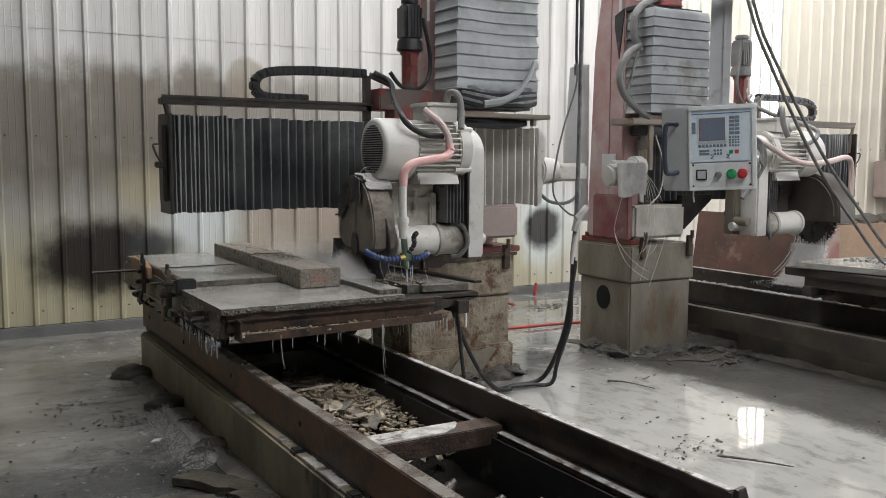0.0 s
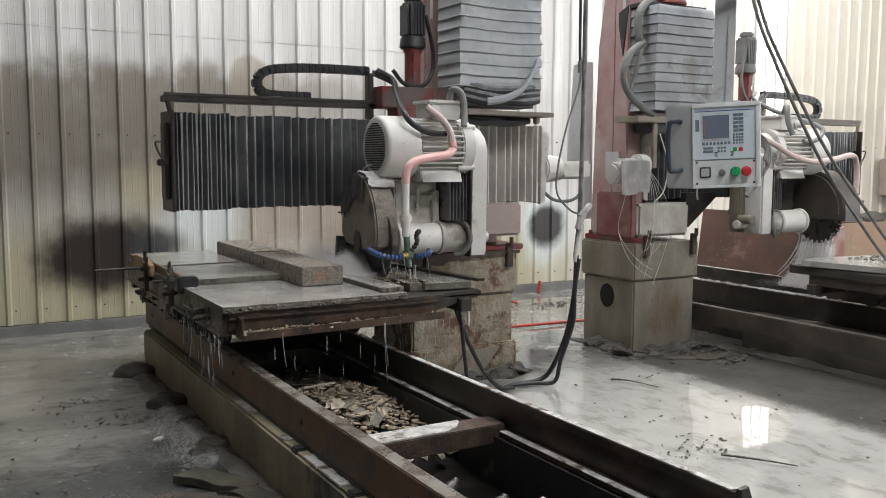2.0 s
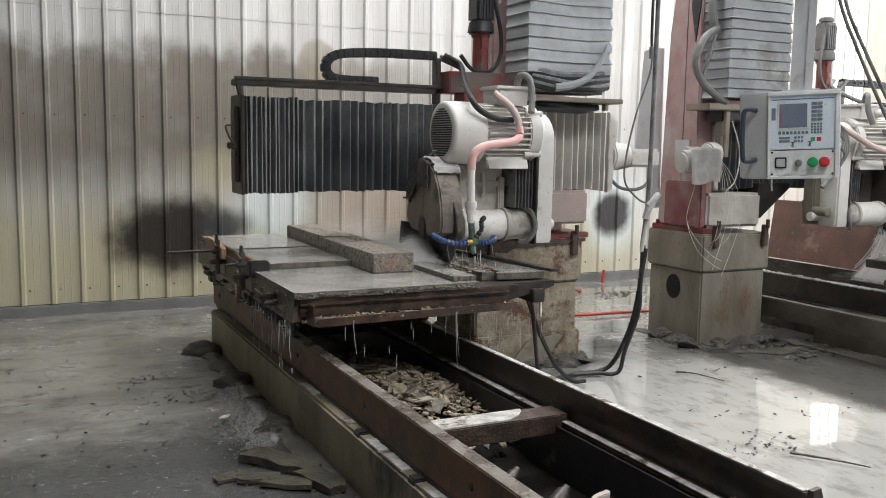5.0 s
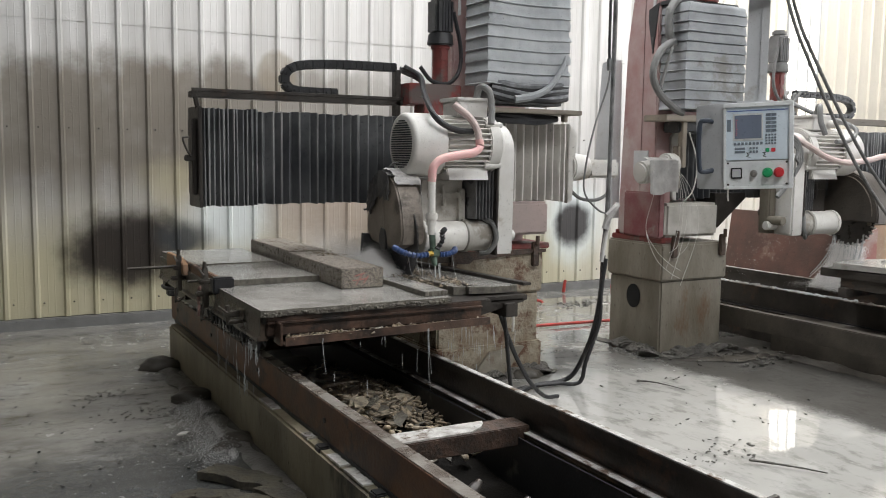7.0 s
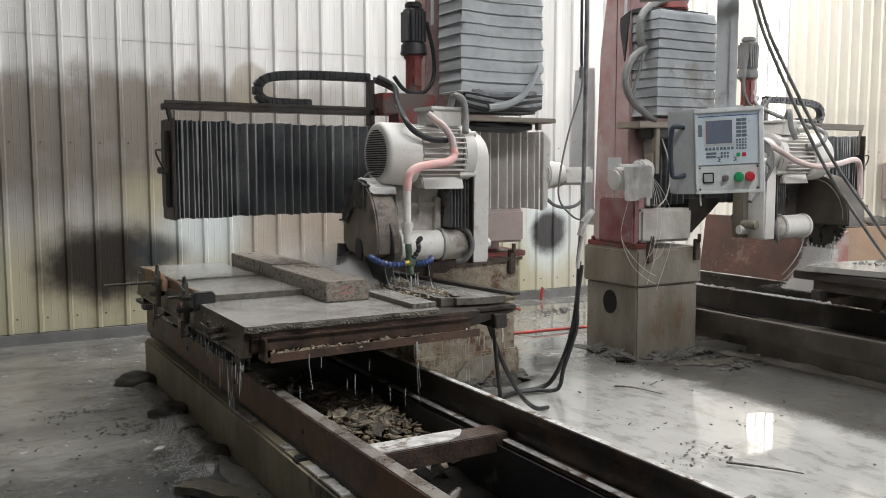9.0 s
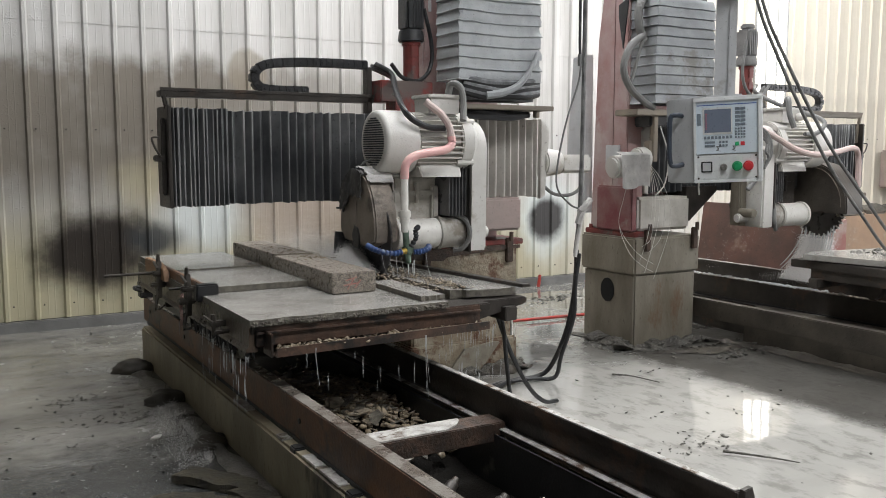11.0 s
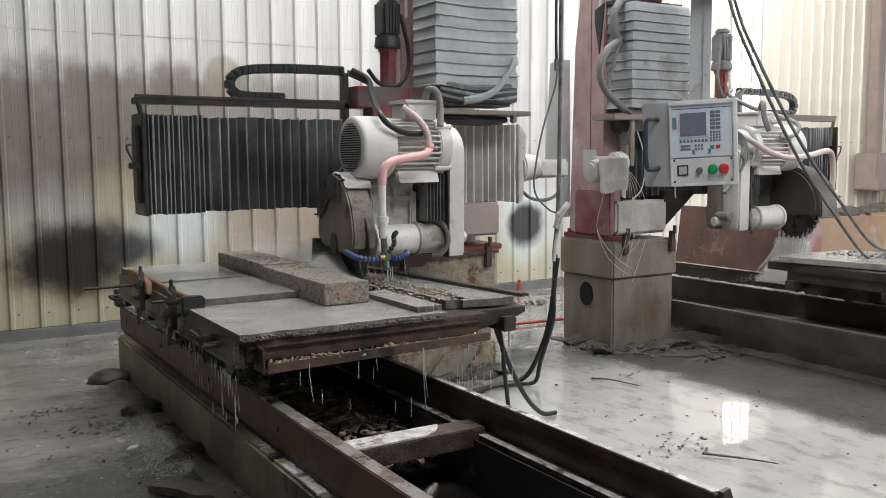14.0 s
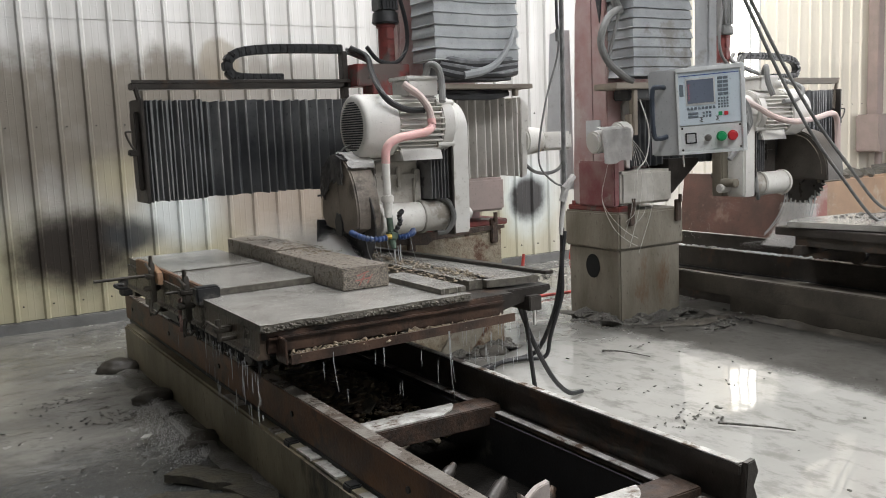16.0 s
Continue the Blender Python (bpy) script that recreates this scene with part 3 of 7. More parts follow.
def floor_and_walls():
    bm = B()
    n = 90
    g = bmesh.ops.create_grid(bm, x_segments=n, y_segments=n, size=0.5)
    for v in g["verts"]:
        v.co = Vector((5.5 + v.co.x * 19, 1.6 + v.co.y * 12.6, 0))
        d = noise.noise(v.co * 0.9) * 0.006 + noise.noise(v.co * 3.1) * 0.004
        v.co.z = d - 0.004
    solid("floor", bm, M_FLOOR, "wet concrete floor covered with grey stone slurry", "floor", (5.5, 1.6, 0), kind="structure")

    # one corrugated sheet covers four ribs
    def sheet_mesh(name, z0, z1, material):
        prof = []
        for i in range(4):
            b = i * PITCH
            prof += [(b - 0.026, 0.0), (b - 0.012, -0.024), (b + 0.012, -0.024), (b + 0.026, 0.0)]
            prof += [(b + 0.078, 0.0), (b + 0.083, -0.0013), (b + 0.088, 0.0), (b + 0.128, 0.0), (b + 0.133, -0.0013), (b + 0.138, 0.0)]
        prof.append((4 * PITCH - 0.026, 0.0))
        bm = B()
        lo = [bm.verts.new((x, y, z0)) for x, y in prof]
        hi = [bm.verts.new((x, y, z1)) for x, y in prof]
        lo2 = [bm.verts.new((x, y + 0.003, z0)) for x, y in prof]
        hi2 = [bm.verts.new((x, y + 0.003, z1)) for x, y in prof]
        for i in range(len(prof) - 1):
            bm.faces.new((lo[i], lo[i + 1], hi[i + 1], hi[i]))
            bm.faces.new((lo2[i + 1], lo2[i], hi2[i], hi2[i + 1]))
            bm.faces.new((lo[i + 1], lo[i], lo2[i], lo2[i + 1]))
        me = bpy.data.meshes.new(name)
        bm.to_mesh(me)
        bm.free()
        me.materials.append(material)
        return me
    wall = thing("wall_back", (5, WALL_Y, 0), "corrugated off-white sheet steel wall with soot stains", "wall", kind="structure")
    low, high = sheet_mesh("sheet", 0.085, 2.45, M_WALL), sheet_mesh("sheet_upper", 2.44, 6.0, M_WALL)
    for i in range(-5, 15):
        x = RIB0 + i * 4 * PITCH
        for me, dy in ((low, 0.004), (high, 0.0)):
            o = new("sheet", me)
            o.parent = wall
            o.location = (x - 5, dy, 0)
    bm = B()
    box(bm, (-4, WALL_Y + 0.03, 0.0), (14.2, WALL_Y + 0.2, 6.0))
    part("wall_backing", bm, M_ROOF, wall)
    bm = B()
    box(bm, (-4, WALL_Y - 0.05, -0.02), (14.2, WALL_Y + 0.03, 0.08), 0.008)
    solid("baseboard", bm, M_KERB, "grey concrete kerb along the foot of the wall", "kerb", (5, WALL_Y, 0), kind="structure")
    # translucent strip that lets the daylight through the back wall
    win = thing("window_1", (9.08, WALL_Y - .03, 2.5), "narrow translucent daylight strip in the sheet wall", "window", kind="structure")
    bm = B()
    box(bm, (8.88, WALL_Y - .045, 1.72), (9.42, WALL_Y - .03, 4.4), .003)
    part("pane", bm, M_DAYSTRIP, win, "bright translucent sheet")
    for x in (8.87, 9.06, 9.25, 9.43):
        bm = B()
        box(bm, (x - .012, WALL_Y - .055, 1.71), (x + .012, WALL_Y - .025, 4.41), .003)
        part("window_frame", bm, M_GREYBOX, win)
    # fixing screws of the sheets
    bm = B()
    for i in range(-3, 50):
        for z in (0.2, 1.6):
            cyl(bm, (RIB0 + i * PITCH + 0.05, WALL_Y + 0.004, z), (RIB0 + i * PITCH + 0.05, WALL_Y - 0.006, z), 0.007, seg=6)
    part("screws", bm, M_DARKST, wall)
    # unseen walls and roof, added dark to hold down bounced light
    for name, a, b in (("wall_left", (-4.2, -4.7, 0), (-4.0, 7.9, 6.0)), ("wall_right", (14.2, -4.7, 0), (14.4, 7.9, 6.0)), ("wall_front", (-4.0, -4.9, 0), (14.2, -4.7, 6.0))):
        bm = B()
        box(bm, a, b)
        solid(name, bm, M_ROOF, "unseen dark wall added to close the hall", "wall", ((a[0] + b[0]) / 2, (a[1] + b[1]) / 2, 0), kind="structure")
    bm = B()
    box(bm, (-4.2, -4.9, 6.0), (14.4, 7.9, 6.1))
    solid("ceiling", bm, M_ROOF, "unseen dark roof added to close the hall", "ceiling", (5, 1.5, 6), kind="structure")
    # roof lights: unseen glowing sheets, added to go with the fill lamps
    for x0, x1, y0, y1 in ((1.0, 9.0, 4.55, 5.85), (0.5, 9.5, -0.9, 0.5), (7.6, 10.2, 6.3, 7.2)):
        bm = B()
        box(bm, (x0, y0, 5.96), (x1, y1, 5.99))
        solid("roof_light", bm, M_FRP, "unseen glowing roof sheet added above a fill lamp", "roof light", ((x0 + x1) / 2, (y0 + y1) / 2, 5.97), kind="structure")


# ---- rail beds ----
def i_beam(bm, x, y0, y1, z0, z1, w=0.1, web=0.014, fl=0.016):
    box(bm, (x - w / 2, y0, z0), (x + w / 2, y1, z0 + fl), 0.003, 1)
    box(bm, (x - web / 2, y0, z0 + fl - 0.001), (x + web / 2, y1, z1 - fl + 0.001))
    box(bm, (x - w / 2, y0, z1 - fl), (x + w / 2, y1, z1), 0.003, 1)
    return bm


def channel(bm, xo, xi, y0, y1, z0, z1, fl=0.03):
    """A channel beam whose flat web stands at xo and whose flanges point to xi."""
    s = 1 if xi > xo else -1
    w = xo + s * 0.014
    prism(bm, [(xo, z0), (xi + s * 0.03, z0), (xi + s * 0.03, z0 + 0.016), (w, z0 + 0.02), (w, z1 - fl), (xi, z1 - fl), (xi, z1), (xo, z1)], "y", y0, y1, 0.003)
    return bm


def rail_bed(xl, xr, y0, y1, label, group):
    bed = thing("rail_bed", ((xl + xr) / 2, (y0 + y1) / 2, 0), label, "rail bed", group)
    for side, xo, xi in (("l", xl, xl + 0.062), ("r", xr, xr - 0.035)):
        s = 1 if side == "l" else -1
        bm = B()
        box(bm, (xo - s * 0.055, y0 + 0.05, -0.03), (xo + s * 0.085, y1 - 0.2, 0.235), 0.012)
        for v in bm.verts:
            v.co.x += noise.noise(v.co * 3) * 0.012
        # the second bed takes darker materials: shade on its faces put into colour
        part("concrete_base", bm, M_CONC if xl < 3 else M_DARKST, bed, "grimy concrete base" if xl < 3 else "concrete base with shade put into its dark colour")
        bm = B()
        channel(bm, xo, xi, y0, y1, 0.245, 0.405)
        brown = side == "l" and xl < 3
        rail = part("rail", bm, M_RUST if brown else M_DARKST, bed, "rusty wet steel rail" if brown else "dark wet steel rail")
        bm = B()
        box(bm, (min(xo, xi) + 0.003, y0 + 0.01, 0.405), (max(xo, xi) - 0.003, y1 - 0.01, 0.411), 0.002, 1)
        part("running_surface", bm, M_RAILTOP if side == "l" else M_WETGREY, rail)
        bm = B()
        box(bm, (xi + s * 0.0, y0 + 0.08, 0.262), (xi + s * 0.032, y1 - 0.3, 0.268), 0.002, 1)
        part("foot_flange", bm, M_WETGREY, rail, "pale wet slurry on the foot flange")
        # black strip in place of the flange's shadow between rail and base
        bm = B()
        box(bm, (xo - s * 0.004, y0 + 0.06, 0.222), (xo + s * 0.02, y1 - 0.1, 0.258), 0.006)
        for v in bm.verts:
            v.co.x += noise.noise(v.co * 6) * 0.008
        part("packing", bm, M_BLACK, bed, "black strip standing in for the shaded gap under the rail")
        for a, b in ((.08, .86), (1.04, 1.22), (1.26, 1.4), (1.62, 1.7), (2.1, 2.3)):
            bm = B()
            n = 14
            pts = [(xo - s * (.05 + .004 * noise.noise(Vector((i * .9, a, 0)))), y0 + a + (b - a) * i / n) for i in range(n + 1)]
            pts += [(xo - s * (.008 + .012 * noise.noise(Vector((i * .7, b, 4)))), y0 + a + (b - a) * i / n) for i in range(n, -1, -1)]
            prism(bm, pts, "z", .232, .241)
            part("wet_ledge", bm, M_WETGREY, bed, "pale wet slurry on the ledge of the base")
        # added black blocks that draw the dark gaps between the ledge pieces
        for a in (.95, 1.5):
            bm = box(B(), (xo - s * .054, y0 + a - .03, .2), (xo - s * .004, y0 + a + .03, .246), .006)
            part("wedge", bm, M_BLACK, bed, "black block standing in for a dark gap in the ledge")
        for i in range(5):
            yy = y0 + 0.6 + i * 0.95
            bm = B()
            cyl(bm, (xo - s * 0.006, yy, 0.33), (xo + s * 0.002, yy, 0.33), 0.012, seg=12)
            part("bolt", bm, M_DARKST, rail)
    return bed


def first_bed():
    bed = rail_bed(1.292, 2.112, 1.81, 6.42, "rusty rail bed on concrete bases, wet with slurry", "rail beds")
    for y, z1 in ((3.03, 0.3), (1.95, 0.3), (5.2, 0.3)):
        bm = B()
        box(bm, (1.36, y, z1 - 0.085), (2.075, y + 0.13, z1 - 0.004), 0.004)
        cb = part("crossbar", bm, M_RUSTBAR, bed, "brown rusty crossbar")
        bm = B()
        pts = [(1.362, y + .006), (1.5, y + .004), (1.7, y + .012), (1.8, y + .01), (1.87, y + .055), (1.9, y + .09), (1.915, y + .124), (1.362, y + .124)]
        prism(bm, pts, "z", z1 - 0.004, z1 + 0.002)
        part("wet_top", bm, M_WETGREY, cb, "pale wet slurry on the bar")
    # torn rail end
    bm = B()
    prism(bm, [(2.075, 0.25), (2.13, 0.24), (2.135, 0.3), (2.12, 0.34), (2.14, 0.38), (2.125, 0.42), (2.09, 0.415)], "y", 1.79, 1.812, 0.003)
    part("end_plate", bm, M_DARKST, bed)
    # black plates added along the pit sides in place of shade
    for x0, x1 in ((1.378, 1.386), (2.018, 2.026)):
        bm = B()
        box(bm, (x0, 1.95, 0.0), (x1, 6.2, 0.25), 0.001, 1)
        part("pit_plate", bm, M_BLACK, bed, "black plate standing in for the shade in the pit")
    # stop block at the far end
    bm = B()
    box(bm, (1.25, 6.32, 0.41), (1.36, 6.4, 0.53), 0.008)
    tube(bm, [(1.27, 6.33, 0.49), (1.2, 6.25, 0.5), (1.22, 6.15, 0.49), (1.3, 6.05, 0.5)], 0.012, 6)
    part("stop", bm, M_BLACK, bed)
    # pit floor between the rails; its near-black colour stands in for deep shade
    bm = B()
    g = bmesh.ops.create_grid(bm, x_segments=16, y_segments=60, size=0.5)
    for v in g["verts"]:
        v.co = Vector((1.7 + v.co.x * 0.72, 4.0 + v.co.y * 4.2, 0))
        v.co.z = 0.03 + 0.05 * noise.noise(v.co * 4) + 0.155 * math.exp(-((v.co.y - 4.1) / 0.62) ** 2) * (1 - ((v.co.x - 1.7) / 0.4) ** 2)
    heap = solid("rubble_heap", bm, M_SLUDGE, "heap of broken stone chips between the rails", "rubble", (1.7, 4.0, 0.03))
    kinds = [flake_mesh("stone_chip", (M_CHIP, M_CHIPDARK, M_SLABEDGE)[i % 3]) for i in range(9)]
    for i in range(245):
        y = rng.gauss(4.1, 0.4)
        x = 1.72 + rng.uniform(-0.28, 0.28)
        y = min(y, 5.2) if y > 3.28 else 3.28 + .7 * rng.random()
        z = 0.07 + 0.15 * math.exp(-((y - 4.1) / 0.65) ** 2) * (1 - ((x - 1.7) / 0.45) ** 2) + rng.uniform(0, 0.03)
        o = new("stone_chip", kinds[i % 9])
        o.parent = heap
        s = rng.uniform(0.04, 0.15) * (1.5 if rng.random() < 0.1 else 1)
        m = pose(x - 1.7, y - 4.0, z - 0.03, rng.gauss(0, 14), rng.gauss(0, 14), rng.uniform(0, 360)) @ Matrix.Diagonal((s, s, s * rng.uniform(.25, .6), 1))
        o.matrix_basis = m
    for i in range(30):
        x, y = 1.66 + rng.uniform(-.24, .26), min(max(rng.gauss(4.0, .36), 3.2), 4.9)
        z = 0.1 + 0.15 * math.exp(-((y - 4.1) / 0.65) ** 2) * (1 - ((x - 1.7) / 0.45) ** 2) + rng.uniform(0, 0.02)
        o = new("stone_chip", kinds[(i * 2) % 9])
        o.parent = heap
        sx, sy = rng.uniform(.09, .2), rng.uniform(.06, .13)
        o.matrix_basis = pose(x - 1.7, y - 4.0, z - 0.03, rng.gauss(0, 9), rng.gauss(0, 9), rng.uniform(0, 360)) @ Matrix.Diagonal((sx, sy, .045, 1))
    bm = B()
    for i in range(1500):
        y = min(max(rng.gauss(4.1, .42), 3.26 + .3 * rng.random()), 5.6)
        x = 1.72 + rng.uniform(-.3, .3)
        z = .08 + .15 * math.exp(-((y - 4.1) / .65) ** 2) * (1 - ((x - 1.7) / .45) ** 2) + rng.uniform(0, .03)
        shard(bm, (x, y, z), rng.uniform(.008, .035), .35)
    fine = part("fine_rubble", bm, M_CRUMB, heap, "small stone splinters", Vector((1.7, 4.0, .03)))
    fine["kind"] = "stuff"
    # pale broken offcut standing between the rails
    bm = B()
    prism(bm, [(1.555, 0.03), (1.675, 0.03), (1.668, 0.335), (1.64, 0.33), (1.62, 0.325), (1.585, 0.3), (1.572, 0.31), (1.558, 0.322)], "y", 2.19, 2.215, 0.003)
    off = solid("stone_offcut", bm, mat("pale_offcut", (0.66, 0.6, 0.56), (0.52, 0.45, 0.42), 0.5, 0, 20, 120, 0.2), "pale pinkish stone offcut standing between the rails", "stone offcut", (1.6, 2.2, 0.03))
    # cans and scrap in the dark
    for x, y, r in ((1.73, 2.62, 0.035), (1.66, 2.86, 0.03), (1.82, 2.45, 0.03)):
        bm = B()
        cyl(bm, (x, y, 0.09), (x + 0.09, y + 0.05, 0.13), r, r * 0.8, 14, 0.005)
        cyl(bm, (x + 0.09, y + 0.05, 0.13), (x + 0.11, y + 0.062, 0.139), r * 0.5, seg=12)
        solid("scrap_can", bm, M_DARKST, "small dark metal can lying between the rails", "can", (x, y, 0.05), "cans between the rails")


# ---- the bridge saws ----
def fold_highlights(m, y_edge, colour, amount):
    """Highlights on the outer edges of the folds, put into the colour."""
    bs = m.node_tree.nodes["Principled BSDF"]
    old = bs.inputs["Base Color"].links[0].from_socket
    k = Net(m)
    f = k.op("MULTIPLY", k.step(k.op("ADD", k.y, k.op("MULTIPLY", k.noise(5, 4), 0.012)), y_edge + .014, y_edge), amount)
    f = k.op("MULTIPLY", f, k.step(k.noise(2.3, 4), 0.42, 0.62, 0.25, 1.0))
    k.put(k.mix(f, old, colour), bs.inputs["Base Color"])


fold_highlights(M_BELD, 4.957, (0.34, 0.34, 0.33), 0.75)
def grime(m):
    """Black cutting grime that has soaked the lower folds, its upper border slanting."""
    bs = m.node_tree.nodes["Principled BSDF"]
    old = bs.inputs["Base Color"].links[0].from_socket
    k = Net(m)
    line = k.op("ADD", k.z, k.op("MULTIPLY", k.op("SUBTRACT", k.noise(2.6, 5, .6, (1, 1, .8)), 0.5), 0.9))
    f = k.op("MULTIPLY", k.step(line, 1.56, 1.3), k.step(k.x, 1.4, 1.8))
    k.put(k.mix(k.op("MULTIPLY", f, 0.6), old, (0.03, 0.033, 0.038)), bs.inputs["Base Color"])


grime(M_BELD)
fold_highlights(M_BELL, 4.957, (0.78, 0.77, 0.74), 0.9)
SPIN = []  # blades that turn


def pleated(bm, x0, x1, n, y, z0, z1, depth=0.05, jit=0.22):
    """Vertical pleats of a bellows along x, front at y, with top and bottom closed."""
    pts = []
    step = (x1 - x0) / n
    for i in range(n):
        j = rng.uniform(-jit, jit) * step
        pts.append((x0 + i * step, y + depth))
        d = rng.uniform(-.008, .008)
        pts.append((x0 + (i + 0.5) * step + j, y + d))
        pts.append((x0 + (i + 0.5) * step + j + 0.006, y + d))
        pts.append((x0 + (i + 0.72) * step + j, y + depth * .55))
    pts.append((x1, y + depth))
    lo = [bm.verts.new((px, py, z0 + rng.uniform(-.006, .006))) for px, py in pts]
    hi = [bm.verts.new((px + rng.uniform(-.004, .004), py, z1 + rng.uniform(-.006, .006))) for px, py in pts]
    lob = [bm.verts.new((px, y + 0.16, z0)) for px, py in pts]
    hib = [bm.verts.new((px, y + 0.16, z1)) for px, py in pts]
    for i in range(len(pts) - 1):
        bm.faces.new((lo[i], lo[i + 1], hi[i + 1], hi[i]))
        bm.faces.new((hi[i], hi[i + 1], hib[i + 1], hib[i]))
        bm.faces.new((lo[i + 1], lo[i], lob[i], lob[i + 1]))
    bm.faces.new((lo[0], hi[0], hib[0], lob[0]))
    bm.faces.new((hi[-1], lo[-1], lob[-1], hib[-1]))
    bmesh.ops.recalc_face_normals(bm, faces=bm.faces)
    return bm


def stacked_bellows(bm, x0, x1, y0, y1, z0, z1, n, depth=0.02, sag=0.0):
    """Horizontal folds of a column bellows: rings that step in and out."""
    rings = []
    h = (z1 - z0) / n
    for i in range(n):
        for f, d in ((0.0, 0.0), (0.05, -0.002), (0.12, 0.002), (0.5, depth * 0.35), (0.88, depth * .7), (0.96, depth)):
            z = z0 + (i + f) * h
            rings.append((z, d + rng.uniform(-.003, .003)))
    prev = None
    m = 30
    for z, d in rings:
        ring = []
        for i in range(m + 1):
            f = i / m
            wr = 1.0 if sag else .35
            corner = max(0, 1 - 9 * min(f, 1 - f))
            crease = noise.noise(Vector((f * 13, z * 26, x0))) * .008 * wr + noise.noise(Vector((f * 31 + z * 20, z * 8, x0))) * .004 * (1 + 2 * corner) * wr
            ring.append(bm.verts.new((x0 + d + (x1 - x0 - 2 * d) * f + corner * .012 * noise.noise(Vector((z * 18, f, 3))), y0 + d + 0.006 * math.sin(f * 9 + z * 7) + crease, z - sag * math.sin(f * math.pi) + .003 * wr * noise.noise(Vector((f * 9, z * 5, 7))))))
        ring.append(bm.verts.new((x1 - d, y1, z)))
        ring.append(bm.verts.new((x0 + d, y1, z)))
        if prev:
            k = len(ring)
            for i in range(k):
                bm.faces.new((prev[i], prev[(i + 1) % k], ring[(i + 1) % k], ring[i]))
        else:
            bm.faces.new(ring[::-1])
        prev = ring
    bm.faces.new(prev)
    bmesh.ops.recalc_face_normals(bm, faces=bm.faces)
    return bm


def bridge_saw(first):
    o2 = 8.31

    def fx(bm, dx=0.0):
        if first:
            return bm
        bmesh.ops.translate(bm, verts=bm.verts, vec=(-dx, 0, 0))
        return flip(bm, o2)

    def px(x, dx=0.0):
        return x if first else o2 - x + dx
    HD = -0.1
    ped = (2.6, 3.36) if first else (4.43, 5.04)
    saw = thing("bridge_saw", ((ped[0] + ped[1]) / 2, 5.1, 0), "dusty bridge saw with grey bellows, white motor and circular blade" if first
                else "dusty bridge saw with red column, grey bellows and spraying blade", "stone saw", "bridge saws")
    MP = M_PED1 if first else M_PED
    # pedestal
    bm = B()
    box(bm, (ped[0], 4.85, -0.02), (ped[1], 5.42, 0.53), 0.012)
    pedestal = part("pedestal", bm, MP, saw, "slurry-streaked steel pedestal")
    bm = B()
    box(bm, (ped[0] - 0.02, 4.83, 0.525), (ped[1] + 0.02, 5.44, 0.80), 0.014)
    part("pedestal_head", bm, MP, saw, "slurry-streaked steel block")
    if first:
        bm = B()
        box(bm, (ped[0] - .02, 4.815, -.02), (ped[1] + .012, 5.43, .2), .01)
        part("plinth", bm, MP, pedestal, "rusty plinth of the pedestal")
        bm = B()
        prism(bm, [(2.78, 0.0), (3.02, 0.0), (3.19, 0.19), (3.15, 0.2), (2.92, 0.17)], "y", 4.74, 4.76, .003)
        part("gusset", bm, M_SLURRYPLATE, pedestal, "slurry-coated slanting gusset plate")
        bm = B()
        prism(bm, [(ped[0] - .03, .755), (ped[0] + .2, .735), (ped[0] + .24, .76), (ped[0] + .6, .782), (ped[1] + .03, .79), (ped[1] + .03, .812), (ped[0] - .03, .812)], "y", 4.81, 4.822, .002)
        part("torn_plate", bm, M_RUSTBAR, pedestal, "torn rusty edge plate")
    if not first:
        bm = B()
        pts = [(5.14 + 0.075 * math.cos(a), 0.385 + 0.09 * math.sin(a)) for a in [i * 2 * math.pi / 28 for i in range(28)]]
        prism(bm, pts, "x", 4.424, 4.432)
        part("hand_hole", bm, M_HOLE, pedestal, "dark oval hand hole")
    bm = B()
    for i in range(26):
        x, y = rng.uniform(ped[0] - .12, ped[1] + .1), rng.choice((4.83, 4.8, 5.0, 5.2))
        if y > 4.9:
            x = (ped[0] if rng.random() < .7 else ped[1]) + rng.uniform(-.08, .02)
        rock(bm, (x, y - rng.uniform(0, .07), 0.012), rng.uniform(.03, .1), .35, sub=2)
    mud_bank(bm, [(ped[0] - .06, 5.5), (ped[0] - .05, 5.2), (ped[0] - .06, 4.85), (ped[0] + .02, 4.78), (ped[0] + .3, 4.76), (ped[0] + .6, 4.77), (ped[1] + .12, 4.78)], .09, .06)
    part("slurry_crust", bm, M_CLOD, saw, "crust of dried slurry round the foot")["kind"] = "stuff"
    # torn edge plate and lugs on the pedestal head
    for x in (ped[0] + 0.06, ped[1] - 0.08):
        bm = B()
        box(bm, (x, 4.80, 0.70), (x + 0.05, 4.832, 0.86), 0.006)
        cyl(bm, (x + 0.025, 4.79, 0.84), (x + 0.025, 4.79, 0.9), 0.014, seg=10)
        part("lug", bm, M_RUSTBAR, saw, "rusty lug")
    # column foot plate and column
    cx0, cx1 = (2.84, 3.44) if first else (4.45, 5.05)
    bm = B()
    box(bm, (cx0 - 0.02, 4.93 if first else 4.86, 0.80), (cx1 + 0.06 if first else cx0 + .1, 5.42, 0.838), 0.006)
    for i in range(5):
        cyl(bm, (cx0 + 0.0, 4.97 + i * 0.1, 0.835), (cx0 + 0.0, 4.97 + i * 0.1, 0.868), 0.017, seg=6)
    part("foot_plate", bm, M_REDDARK, saw, "dark red flange with bolts")
    bm = B()
    prism(bm, [(5.13, 0.838), (5.385, 0.838), (5.33, 2.25), (5.25, 2.75), (5.16, 3.1), (5.13, 3.1)], "x", cx0, cx1 - 0.02, 0.012)
